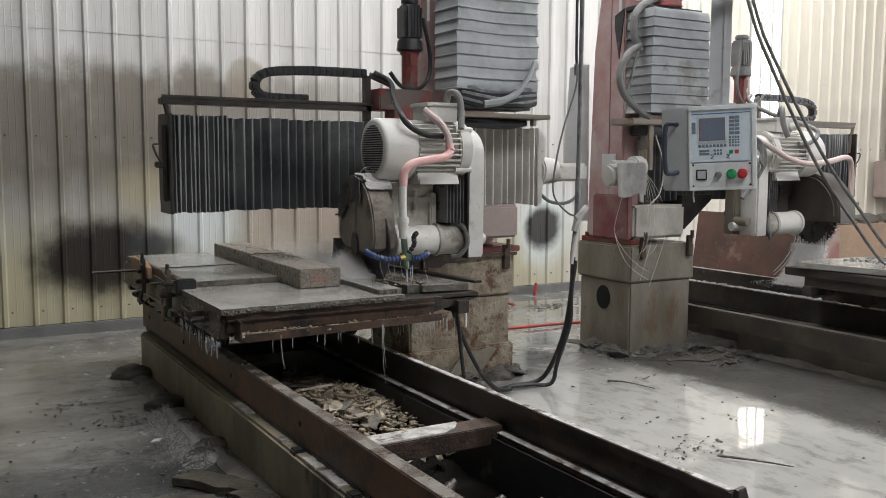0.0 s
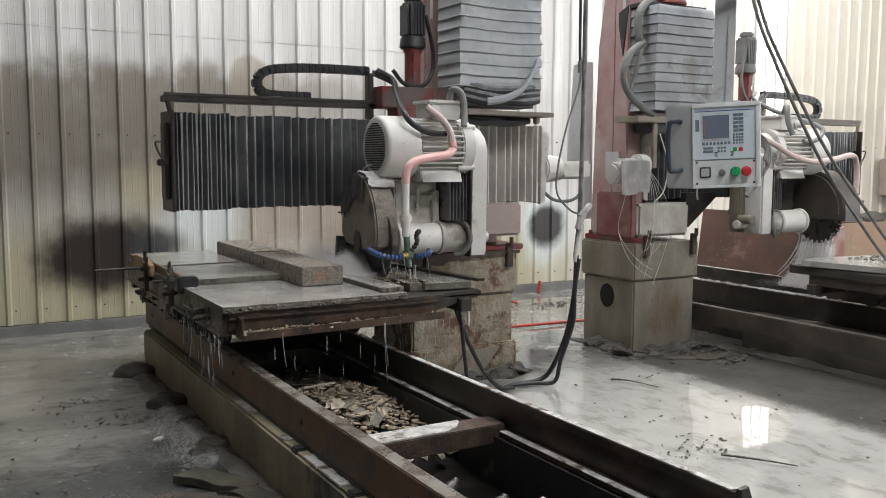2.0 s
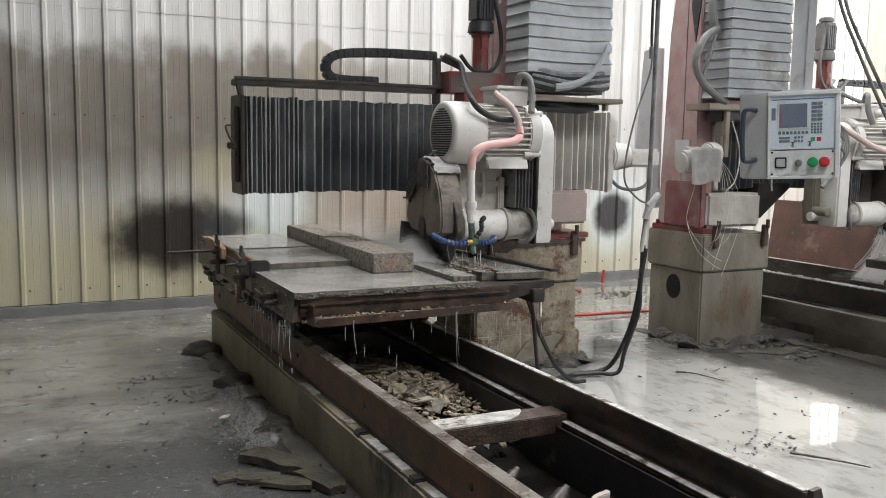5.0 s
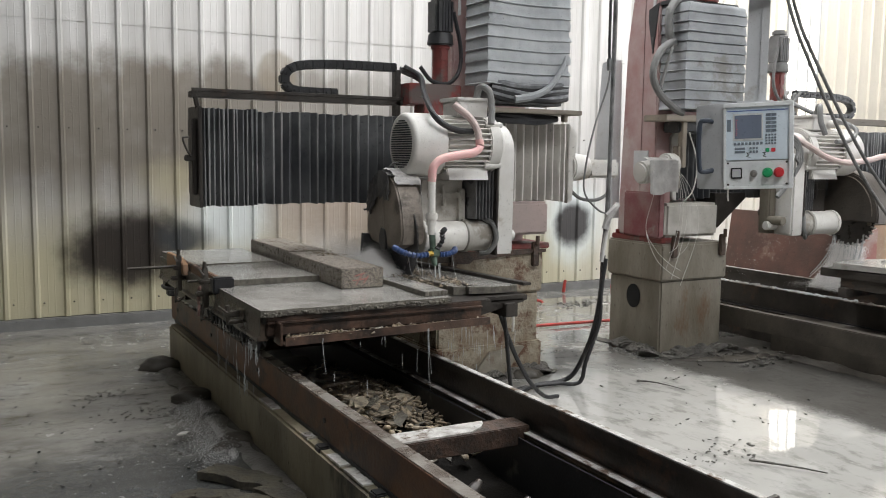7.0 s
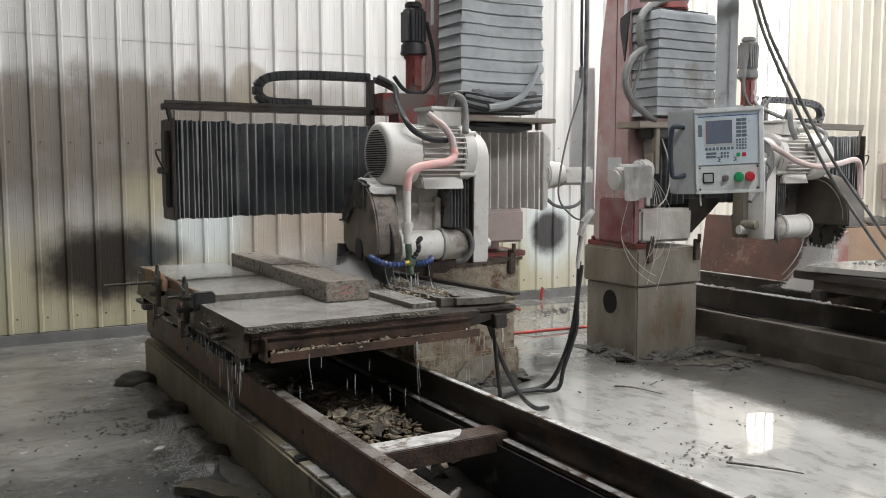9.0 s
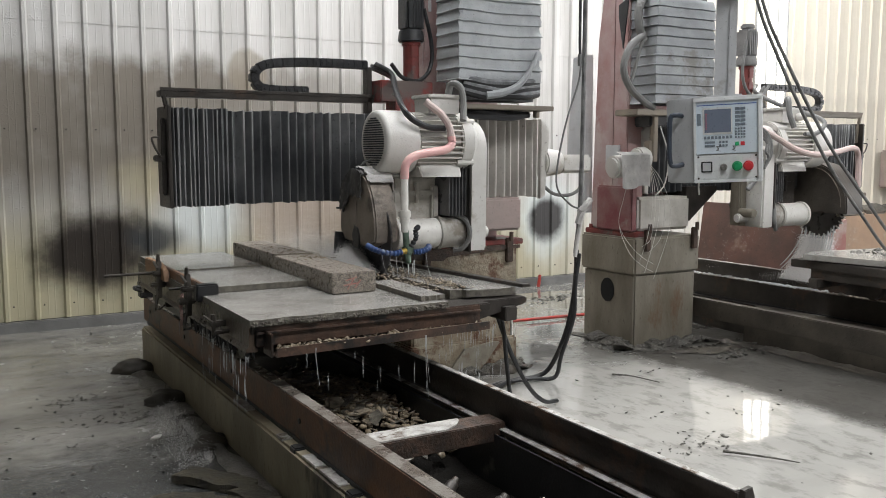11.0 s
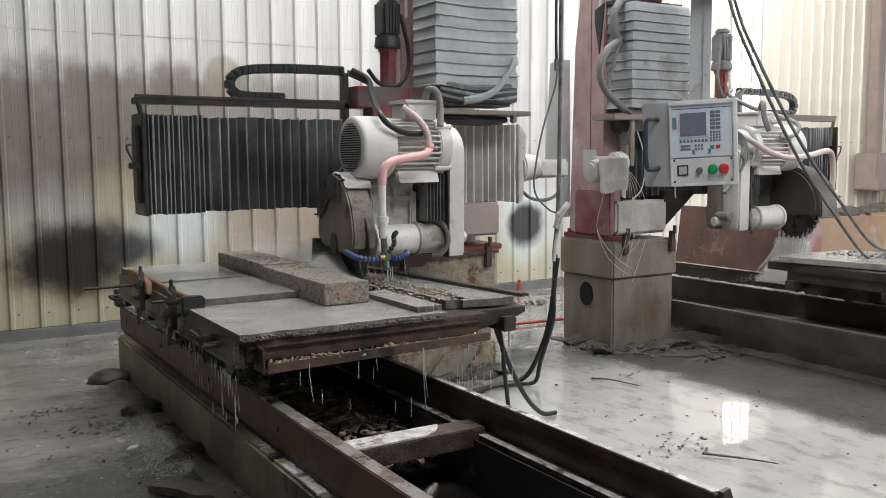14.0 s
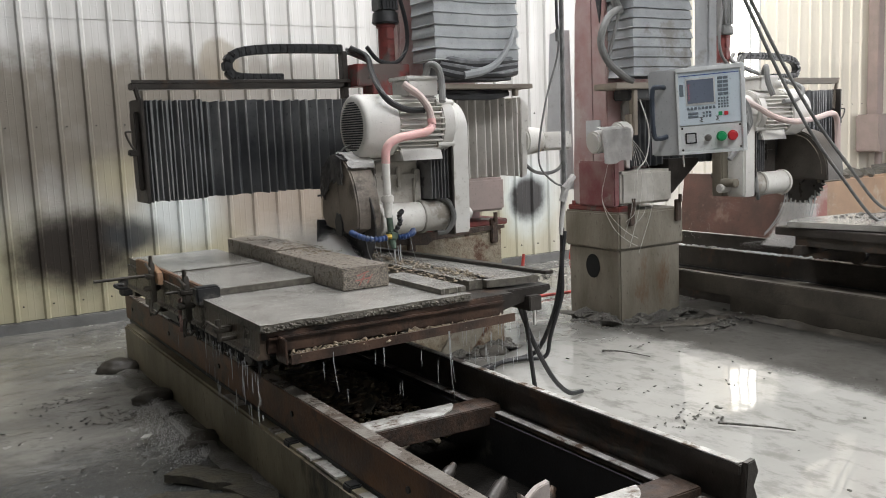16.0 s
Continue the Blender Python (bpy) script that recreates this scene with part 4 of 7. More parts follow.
    if not first:
        prism(bm, [(4.975, 0.838), (5.14, 0.838), (5.14, 3.0), (5.0, 3.0), (4.99, 2.2)], "x", cx0, cx0 + 0.16, 0.008)
    col = part("column", bm, M_RED, saw, "faded red painted column")
    bm = B()
    box(bm, (cx0 - 0.016, 5.05, 1.32), (cx0 - 0.002, 5.2, 1.47), 0.002)
    part("cover_plate", bm, M_GREYBOX, col)
    bm = B()
    box(bm, (cx0 - 0.01, 5.02, 2.3), (cx0 - 0.002, 5.05, 2.9), 0.002)
    part("cover_strip", bm, M_GREYBOX, col)
    # grey side sheet behind the column
    if not first:
        bm = B()
        prism(bm, [(5.42, 0.95), (5.5, 0.95), (5.52, 2.12), (5.44, 2.16)], "x", 4.42, 4.5, 0.004)
        prism(bm, [(5.46, 1.4), (5.62, 1.4), (5.56, 2.14), (5.44, 2.16)], "x", 4.40, 4.42, 0.002)
        part("side_sheet", bm, M_GREYBOX, saw, "grey sheet steel guard")
    # saddle that carries the beam
    bm = B()
    if first:
        box(bm, (2.72, 4.84, 0.905), (3.42, 5.3, 1.12), 0.015)
    else:
        box(bm, (4.485, 4.88, 0.842), (5.0, 5.3, 1.09), 0.02)
    part("saddle", bm, M_PINKGREY if first else M_PAINT, saw)
    if not first:
        bm = B()
        prism(bm, [(4.98, 0.9), (5.02, 0.9), (5.3, 1.12), (5.3, 1.16), (4.98, 1.16)], "y", 4.9, 5.25, 0.004)
        part("saddle_bracket", bm, M_DARKST, saw, "dark slanting bracket")
    if not first:
        bm = B()
        box(bm, (4.42, 4.89, 0.838), (4.48, 5.28, 1.17), 0.012)
        part("column_foot", bm, mat("dull_crimson_paint", (0.2, 0.055, 0.06), (0.26, 0.15, 0.145), 0.55, 0, 5, 60, 0.2, 0.5, (0.28, 0.22, 0.2), 0.06), saw, "dark red foot of the column")
    # beam
    bm = B()
    box(bm, (1.21, 5.06, 1.14), (3.67, 5.3, 1.62), 0.01)
    part("beam", fx(bm), M_PAINT, saw)
    # bellows along the beam
    bm = B()
    pleated(bm, 1.185, 1.5, 12, 4.955, 1.118, 1.655)
    pleated(bm, 1.5, 2.62, 21, 4.955, 1.125, 1.648)
    part("bellows", fx(bm, HD), M_BELD, saw, "dark soiled pleated bellows")
    bm = B()
    pleated(bm, 2.72, 3.66, 16, 4.95, 1.12, 1.635, .075, .3)
    for v in bm.verts:
        if v.co.z < 1.2:
            v.co.z += .012 * noise.noise(Vector((v.co.x * 7, 0, 3)))
        elif first:
            v.co.z += .015 * noise.noise(Vector((v.co.x * 6, 5, 3)))
    part("bellows", fx(bm), M_BELL if first else M_BELD, saw, "grey pleated bellows" if first else "dark soiled pleated bellows")
    bm = B()
    box(bm, (1.165, 4.945, 1.11), (1.185, 5.2, 1.665), 0.004)
    box(bm, (1.14, 5.0, 1.18), (1.168, 5.1, 1.6), 0.006)
    box(bm, (1.1, 4.98, 1.365), (1.15, 5.03, 1.4), 0.006)
    tube(bm, [(1.13, 4.98, 1.39), (1.1, 4.97, 1.44), (1.085, 4.97, 1.49), (1.12, 4.98, 1.495)], 0.006, 6)
    part("end_bracket", fx(bm), M_DARKST, saw)
    bm = B()
    prism(bm, [(3.66, 1.1), (3.7, 1.12), (3.73, 1.57), (3.7, 1.6), (3.66, 1.64)], "y", 4.96, 5.0, 0.004)
    part("end_flap", fx(bm), M_BELL, saw)
    # cable tray and drag chain
    bm = B()
    box(bm, (1.14, 4.99, 1.715), (2.42, 5.08, 1.75), 0.004)
    box(bm, (1.14, 4.985, 1.747), (2.42, 4.993, 1.765), 0.001, 1)
    tube(bm, [(1.16, 5.0, 1.73), (1.17, 5.0, 1.68), (1.19, 5.0, 1.6), (1.2, 5.0, 1.5)], 0.014, 6)
    box(bm, (2.37, 4.99, 1.62), (2.405, 5.05, 1.93), 0.004)
    for i in range(3):
        tube(bm, [(2.38 + i * .02, 4.98, 1.6), (2.42 + i * .02, 4.97, 1.58), (2.4 + i * .03, 4.98, 1.55)], 0.008, 6)
    part("cable_tray", fx(bm), M_DARKST if first else M_PLANK, saw, "dark steel cable tray" if first else "brown bar")
    chain_path = smooth_path([(2.0, 0, 1.775), (1.78, 0, 1.775), (1.70, 0, 1.79), (1.672, 0, 1.84), (1.70, 0, 1.895), (1.78, 0, 1.925), (1.95, 0, 1.94), (2.15, 0, 1.945), (2.32, 0, 1.945), (2.42, 0, 1.945)], 5)
    chain = new("drag_chain")
    chain.empty_display_size = 0.05
    ORIGIN[chain] = Vector(ORIGIN[saw])
    chain.parent = saw
    last = chain_path[0]
    for i in range(1, len(chain_path)):
        b = chain_path[i]
        if (b - last).length < 0.038 and i > 1:
            continue
        mid = (last + b) / 2
        ang = math.degrees(math.atan2(-(b - last).z, (b - last).x))
        bm = B()
        obox(bm, pose(mid.x, 5.03, mid.z, 0, ang, 0), ((b - last).length * 1.08, 0.06, 0.052), 0.006)
        cyl(bm, (mid.x, 4.995, mid.z), (mid.x, 4.99, mid.z), 0.008, seg=8)
        last = b
        part("link", fx(bm), M_BLACK, chain)
    # cables from the chain down to the motor
    bm = B()
    for i in range(3):
        tube(bm, [(2.4, 5.0, 1.945 - .01 * i), (2.47 + .015 * i, 4.97, 1.92 - .02 * i), (2.52 + .01 * i, 4.93, 1.84), (2.5 + .02 * i, 4.9, 1.76)], 0.009, 6)
    part("cable", fx(bm), M_CABLE, saw)
    # head: dark red carriage, screw motor
    bm = B()
    box(bm, (2.42, 4.9, 1.72), (2.78, 5.1, 1.85), 0.006)
    box(bm, (2.5, 4.86, 1.62), (2.76, 5.0, 1.72), 0.004)
    part("carriage_top", fx(bm, HD), M_REDDARK if first else M_DARKST, saw)
    bm = B()
    cyl(bm, (2.68, 5.0, 1.85), (2.68, 5.0, 2.08), 0.05, seg=20)
    cyl(bm, (2.68, 5.0, 2.07), (2.68, 5.0, 2.1), 0.06, seg=20, bev=.006)
    for zz in (1.9, 2.0):
        box(bm, (2.655, 4.945, zz), (2.705, 4.96, zz + 0.07), 0.004)
    part("coupling", fx(bm, HD if first else HD + .16), M_REDDARK, saw, "red coupling housing")
    bm = B()
    cyl(bm, (2.68, 5.0, 2.095), (2.68, 5.0, 2.17), 0.085, 0.075, 24, 0.008)
    box(bm, (2.615, 4.935, 2.16), (2.745, 5.065, 2.38), 0.018)
    cyl(bm, (2.68, 5.0, 2.38), (2.68, 5.0, 2.42), 0.055, seg=20, bev=.01)
    for i in range(4):
        box(bm, (2.66 + 0.02 * i, 4.928, 2.18), (2.668 + 0.02 * i, 4.94, 2.36))
    servo = part("servo_motor", fx(bm, HD if first else HD + .16), M_BLACK if first else M_DUSTMOTOR, saw, "black screw motor" if first else "screw motor, greyed for its backlit side")
    bm = B()
    tube(bm, [(2.745, 4.95, 2.3), (2.79, 4.94, 2.1), (2.78, 4.93, 1.95), (2.7, 4.92, 1.86), (2.58, 4.92, 1.87), (2.5, 4.92, 1.95)], 0.013, 8)
    part("motor_cable", fx(bm, HD if first else HD + .16), M_BLACK if first else M_GREYHOSE, servo)
    # column bellows and its shelf
    bm = B()
    if first:
        stacked_bellows(bm, 2.86, 3.475, 4.72, 5.0, 1.86, 3.2, 19, 0.01, 0.008)
        part("column_bellows", bm, M_BELV, saw, "grey folded fabric bellows")
        for i in range(6):
            z = 1.76 + i * 0.018
            bm = tube(B(), [(2.9 + .02 * rng.random(), 4.76, z + .03), (3.05, 4.725 - .01 * rng.random(), z), (3.2, 4.72, z + rng.uniform(-.015, .02)), (3.35, 4.725, z + rng.uniform(0, .03)), (3.48, 4.76, z + .03)], 0.022, 8)
            part("hem_fold", bm, M_HEM if i % 2 else M_BLACK, saw, "crumpled fold of dark fabric")
        bm = tube(B(), [(3.05, 4.715, 1.77), (3.18, 4.7, 1.79), (3.3, 4.695, 1.85), (3.4, 4.7, 1.97), (3.44, 4.72, 2.05)], 0.03, 8, r_end=.01)
        part("hem_fold", bm, M_BELV, saw, "grey fold of the fabric")
        bm = B()
        box(bm, (2.92, 4.75, 1.74), (3.47, 5.0, 1.88), 0.02)
    else:
        stacked_bellows(bm, 4.47, 5.04, 4.72, 5.0, 1.76, 2.5, 11, 0.012)
    part("bellows_hem" if first else "column_bellows", bm, M_HEM if first else M_BELV2, saw, "crumpled grey fabric hem" if first else "grey folded fabric bellows")
    bm = B()
    if first:
        box(bm, (2.88, 4.74, 1.685), (3.6, 4.98, 1.715), 0.004)
        box(bm, (3.47, 4.76, 1.64), (3.5, 4.8, 1.69), 0.004)
    else:
        box(bm, (4.34, 4.76, 1.675), (5.08, 5.0, 1.72), 0.006)
        box(bm, (4.52, 4.78, 1.35), (4.56, 4.83, 1.68), 0.004)
        box(bm, (4.50, 4.80, 1.2), (4.53, 4.86, 1.5), 0.004)
    part("shelf", bm, M_PLANK, saw, "grey brown shelf bar")
    bm = B()
    if first:
        for i in range(4):
            part("rubber_fold", tube(B(), [(2.9, 4.82 + .015 * i, 1.66), (3.1, 4.8, 1.655 + rng.uniform(-.02, .02)), (3.3, 4.8, 1.65 + rng.uniform(-.02, .02)), (3.45, 4.82, 1.66)], 0.022, 6), M_BLACK, saw, "black rubber fold")
        box(bm, (2.9, 4.84, 1.63), (3.44, 4.95, 1.682), .01)
    else:
        box(bm, (4.5, 4.8, 1.6), (5.1, 4.97, 1.675), 0.01)
        part("top_frame", box(B(), (4.46, 4.82, 2.5), (5.05, 5.0, 2.53), 0.004), M_BLACK, saw)
    part("rubber_fold", bm, M_BLACK, saw, "black rubber folds")
    # traverse motor at the beam's end
    bm = B()
    if first:
        cyl(bm, (3.7, 5.03, 1.345), (3.86, 5.03, 1.345), 0.105, 0.085, 24, .012)
        box(bm, (3.85, 4.97, 1.27), (4.12, 5.09, 1.4), 0.02)
        part("traverse_motor", bm, M_COVER, saw, "dusty white traverse motor")
    else:
        cyl(bm, (4.52, 4.86, 1.37), (4.42, 4.86, 1.37), 0.085, 0.08, 24, .012)
        cyl(bm, (4.42, 4.86, 1.33), (4.2, 4.86, 1.31), 0.085, 0.08, 24, .015)
        part("traverse_motor", bm, M_COVER, saw, "dusty white traverse motor")
        bm = B()
        n = 12
        rows = []
        for z in (1.42, 1.4, 1.33, 1.25, 1.17):
            f = (1.42 - z) / .25
            rows.append([bm.verts.new((4.20 + 0.26 * i / n, 4.76 - 0.012 * math.sin(i * 1.1 + f * 2) - 0.01 * f + (0.06 if z > 1.41 else 0), z - 0.012 * f * math.sin(i * .5))) for i in range(n + 1)])
        for a, b in zip(rows, rows[1:]):
            for i in range(n):
                bm.faces.new((a[i], a[i + 1], b[i + 1], b[i]))
        bmesh.ops.solidify(bm, geom=bm.faces[:], thickness=0.004)
        part("cloth", bm, M_CLOTH, saw, "grey cloth hung over the motor")
    bm = B()
    if first:
        tube(bm, [(3.68, 4.98, 1.2), (3.78, 4.97, 1.13), (3.92, 4.97, 1.12), (4.02, 4.98, 1.17), (4.04, 5.0, 1.27)], 0.012, 8)
        part("motor_cable", bm, M_GREYHOSE, saw)
    else:
        for i, (dx, low) in enumerate(((.02, .62), (.09, .55), (.14, .7), (.2, .5), (.05, .74))):
            a = rng.uniform(-.03, .03)
            bm = B()
            tube(bm, [(4.46, 4.8, 1.36 + a), (4.48 + dx * .5, 4.76, 1.22), (4.47 + dx, 4.75, 1.0 + a), (4.44 + dx * 1.1, 4.76, 0.8 + a), (4.4 + dx * .8, 4.79, low)], 0.0016, 5)
            part("wire", bm, M_PVC, saw, "loose white wire")
        for low in (.6, .66):
            bm = B()
            tube(bm, [(4.4, 4.86, 1.32), (4.36, 4.9, 1.1), (4.36, 4.95, .9), (4.38, 4.86, low + .1), (4.46, 4.8, low), (4.56, 4.8, low - .05)], 0.0016, 5)
            part("wire", bm, M_PVC, saw, "loose white wire")
        bm = B()
        tube(bm, [(4.55, 4.75, 1.6), (4.62, 4.74, 1.4), (4.6, 4.74, 1.2), (4.52, 4.76, 1.1)], 0.005, 5)
        part("wire", bm, M_PVC, saw, "loose white wire")
    # slide plate between beam and spindle, with vertical rubber bellows
    bm = B()
    box(bm, (2.36, 4.62, 1.0), (2.64, 4.97, 1.27), 0.008)
    box(bm, (2.4, 4.83, 1.25), (2.74, 4.97, 1.62), 0.008)
    box(bm, (2.4, 4.595, 1.165), (2.64, 4.63, 1.195), 0.004)
    cyl(bm, (2.5, 4.6, 1.12), (2.5, 4.6, 1.24), 0.012, seg=10)
    box(bm, (2.6, 4.585, 1.0), (2.64, 4.66, 1.22), 0.006)
    part("slide", fx(bm, HD), M_PAINT if first else M_DARKST, saw)
    for i in range(6):
        q = 2.65 + i * .0223
        bm = B()
        prism(bm, [(q, 4.56), (q + .007, 4.49), (q + .012, 4.488), (q + .0223, 4.56), (q + .0223, 4.85), (q, 4.85)], "z", 1.045, 1.4)
        part("bellows_fold", fx(bm, HD), M_BELFOLD, saw, "black rubber bellows fold")
    # main motor
    my, mz, mr = 4.58, 1.475, 0.172
    bm = B()
    cyl(bm, (2.37, my, mz), (2.72, my, mz), mr - 0.036, seg=36)
    motor = part("motor", fx(bm, HD), M_COVER, saw, "dusty white finned electric motor")
    for i in range(32):
        a = 2 * math.pi * i / 32
        u, w = math.cos(a), math.sin(a)
        bm = B()
        obox(bm, Matrix.Translation((2.575, my + u * (mr - 0.022), mz + w * (mr - 0.022))) @ Matrix.Rotation(a, 4, "X"), (0.28, 0.04, 0.0075))
        part("fin", fx(bm, HD), M_COVER, motor)
    bm = B()
    prof = [(2.215, 0.155), (2.218, 0.166), (2.227, 0.174), (2.24, 0.177), (2.42, 0.177), (2.425, 0.172), (2.425, 0.15)]
    seg = 40
    rings = [[bm.verts.new((x, my + r * math.cos(2 * math.pi * j / seg), mz + r * math.sin(2 * math.pi * j / seg))) for j in range(seg)] for x, r in prof]
    for a, b in zip(rings, rings[1:]):
        for j in range(seg):
            bm.faces.new((a[j], a[(j + 1) % seg], b[(j + 1) % seg], b[j]))
    bm.faces.new(rings[0])
    bmesh.ops.recalc_face_normals(bm, faces=bm.faces)
    fan = part("fan_cover", fx(bm, HD), M_COVER, motor, "white fan cover with slotted grille")
    bm = B()
    for i in range(21):
        z = mz - 0.13 + i * 0.013
        half = math.sqrt(max(0, 0.137 ** 2 - (z - mz) ** 2))
        k = max(1, int(half * 2 / 0.034))
        for j in range(k):
            y0 = my - half + j * 2 * half / k
            box(bm, (2.2115, y0 + 0.003, z - 0.0035), (2.217, y0 + 2 * half / k - 0.004, z + 0.0035))
    part("grille", fx(bm, HD), M_BLACK, fan, "dark grille slots")
    bm = B()
    cyl(bm, (2.71, my, mz), (2.79, my, mz), 0.168, 0.172, 36, .008)
    cyl(bm, (2.785, my, mz), (2.84, my, mz), 0.145, 0.12, 36, .01)
    for i in range(4):
        a = math.pi / 4 + i * math.pi / 2
        cyl(bm, (2.69, my + .165 * math.cos(a), mz + .165 * math.sin(a)), (2.8, my + .165 * math.cos(a), mz + .165 * math.sin(a)), 0.018, seg=10)
    part("end_shield", fx(bm, HD), M_COVER, motor)
    bm = B()
    prism(bm, [(my - 0.13, mz - 0.2), (my + 0.13, mz - 0.2), (my + 0.1, mz - 0.12), (my - 0.1, mz - 0.12)], "x", 2.45, 2.72, 0.006)
    box(bm, (2.36, my + 0.06, mz - 0.22), (2.76, my + 0.34, mz - 0.195), 0.004)
    part("motor_foot", fx(bm, HD), M_COVER, motor)
    bm = B()
    prism(bm, [(my - 0.1, mz + 0.16), (my + 0.08, mz + 0.16), (my + 0.09, mz + 0.25), (my - 0.105, mz + 0.25)], "x", 2.52, 2.72, 0.008)
    box(bm, (2.505, my - 0.118, mz + 0.248), (2.735, my + 0.1, mz + 0.27), 0.006)
    cyl(bm, (2.55, my - 0.1, mz + .2), (2.53, my - 0.14, mz + .21), 0.03, seg=14)
    part("terminal_box", fx(bm, HD), M_COVER, motor, "white terminal box")
    bm = B()
    tube(bm, [(2.66, my - .06, mz + .25), (2.665, my - .1, mz + .33), (2.7, my - .14, mz + .31), (2.71, my - .16, mz + .22), (2.69, my - .19, mz + .12)], 0.02, 10)
    part("conduit", fx(bm, HD), M_GREYHOSE, motor, "grey flexible conduit")
    bm = B()
    tube(bm, [(2.42, 4.98, 1.95), (2.5, 4.92, 1.89), (2.44, 4.75, 1.79), (2.33, 4.45, 1.67), (2.36, 4.395, 1.6), (2.46, 4.385, 1.555), (2.57, 4.39, 1.55)], 0.017, 10)
    part("supply_cable", fx(bm, HD), M_BLACK if first else M_GREYHOSE, motor)
    # belt cover
    bm = B()
    out = arc(4.63, 1.435, 0.17, 0, 180, 14) + [(4.47, 0.86), (4.475, 0.835), (4.79, 0.835), (4.8, 0.86)]
    if not first:
        out = arc(4.55, 1.38, 0.085, 0, 180, 10) + [(4.465, 0.88), (4.47, 0.865), (4.63, 0.865), (4.635, 0.88)]
    prism(bm, out, "x", 2.785, 2.905, 0.012)
    cover = part("belt_cover", fx(bm, HD), M_COVER, saw, "long white belt cover")
    bm = B()
    out = arc(4.63, 1.435, 0.178, 0, 180, 14) + [(4.452, 0.83), (4.808, 0.83)]
    if not first:
        out = arc(4.55, 1.38, 0.09, 0, 180, 10) + [(4.46, 0.86), (4.64, 0.86)]
    prism(bm, out, "x", 2.775, 2.787, 0.003)
    part("seam_strip", fx(bm, HD), M_DARKST, cover)
    bm = B()
    cyl(bm, (2.9, 4.62, 0.93), (3.0, 4.62, 0.93), 0.034, seg=18, bev=.006)
    part("shaft_end", fx(bm, HD), M_COVER, cover)
    # spindle
    sy, sz = 4.58, 0.942
    bm = B()
    cyl(bm, (2.34, sy, sz), (2.62, sy, sz), 0.088, seg=32, bev=.006)
    cyl(bm, (2.33, sy, sz), (2.36, sy, sz), 0.096, seg=32, bev=.004)
    spindle = part("spindle_tube", fx(bm, HD), M_PVC, saw, "white spindle tube")
    bm = B()
    cyl(bm, (2.61, sy, sz), (2.64, sy, sz), 0.099, seg=32, bev=.004)
    cyl(bm, (2.63, sy, sz), (2.785, sy, sz), 0.092, seg=32)
    part("bearing_housing", fx(bm, HD), M_PAINT, spindle, "slurry-coated bearing housing")
    bm = B()
    tube(bm, [(2.74, sy - .02, sz + .1), (2.77, sy - .1, sz + .07), (2.78, sy - .12, sz - .02), (2.74, sy - .1, sz - .09), (2.7, sy - .07, sz - .1)], 0.016, 8)
    part("strap", fx(bm, HD), M_GREYHOSE, spindle)
    bm = B()
    box(bm, (2.42, 4.62, 0.99), (2.78, 4.9, 1.03), 0.006)
    for i in range(14):
        rock(bm, (rng.uniform(2.44, 2.76), rng.uniform(4.62, 4.85), 1.03), rng.uniform(.02, .05), .3)
    part("spindle_bracket", fx(bm, HD), M_CLOD, spindle, "bracket caked with slurry")
    # blade and its teeth, in the y-z plane
    bx = 2.215 if first else 2.085
    cen = (px(bx, HD if not first else 0), 4.6, 0.932 if first else .975)
    bm = B()
    R = 0.24 if first else 0.222
    nt = 30
    out = []
    for i in range(nt):
        a0, a1, a2 = (2 * math.pi * (i + f) / nt for f in (0.0, 0.78, 0.89))
        out += [(4.6 + R * math.cos(a0), cen[2] + R * math.sin(a0)), (4.6 + R * math.cos(a1), cen[2] + R * math.sin(a1)), (4.6 + (R - .016) * math.cos(a2), cen[2] + (R - .016) * math.sin(a2))]
    prism(bm, out, "x", bx - 0.003, bx + 0.003)
    cyl(bm, (bx - 0.03, 4.6, cen[2]), (bx + 0.03, 4.6, cen[2]), 0.06, seg=20)
    bl = part("blade", fx(bm, HD), M_BLADE, saw, "dark circular blade with pale segments", cen)
    for i in range(nt):
        a = 2 * math.pi * (i + .4) / nt
        bm = obox(B(), Matrix.Translation((bx, 4.6 + (R - .004) * math.cos(a), cen[2] + (R - .004) * math.sin(a))) @ Matrix.Rotation(a, 4, "X"), (0.016, 0.036, 0.011) if not first else (0.009, 0.014, 0.032))
        part("segment", fx(bm, HD), M_BLADE if first else M_TOOTH, bl, "" if first else "pale cutting segment", cen)
    SPIN.append((bl, bl.location.copy()))
    # guard: a tall arch of sheet steel, open below
    bm = B()
    gy, gz, gr = (4.64, 0.97, 0.24) if first else (4.62, 1.0, 0.34)
    gh = .345 if first else .34
    gx0, gx1 = (2.135, 2.275) if first else (2.0, 2.2)

    def rim(k, a0, a1, n):
        return [(gy + (gr + k) * math.cos(radians(a0 + (a1 - a0) * i / n)), gz + (gh + k) * math.sin(radians(a0 + (a1 - a0) * i / n))) for i in range(n + 1)]
    if first:
        low = [(gy - gr + .01, gz - .05), (gy - .12, gz - .085), (gy - .05, gz - .08), (gy - .02, gz - .04), (gy + .03, gz - .045), (gy + .05, gz - .07), (gy + gr - .06, gz - .06)]
    else:
        low = [(gy - gr, gz - .05), (gy + gr, gz - .05)]
    prism(bm, rim(0, 0, 180, 26) + low, "x", gx0, gx1, 0.01)
    # second guard: a darker brown copy, its shade put into the colour
    guard = part("blade_guard", fx(bm, HD), M_GUARD if first else mat("shaded_brown_guard", (0.11, 0.095, 0.08), (0.06, 0.052, 0.045), 0.5, 0, 4, 60, 0.2, 0.5), saw, "dusty brown sheet steel blade guard")
    bm = B()
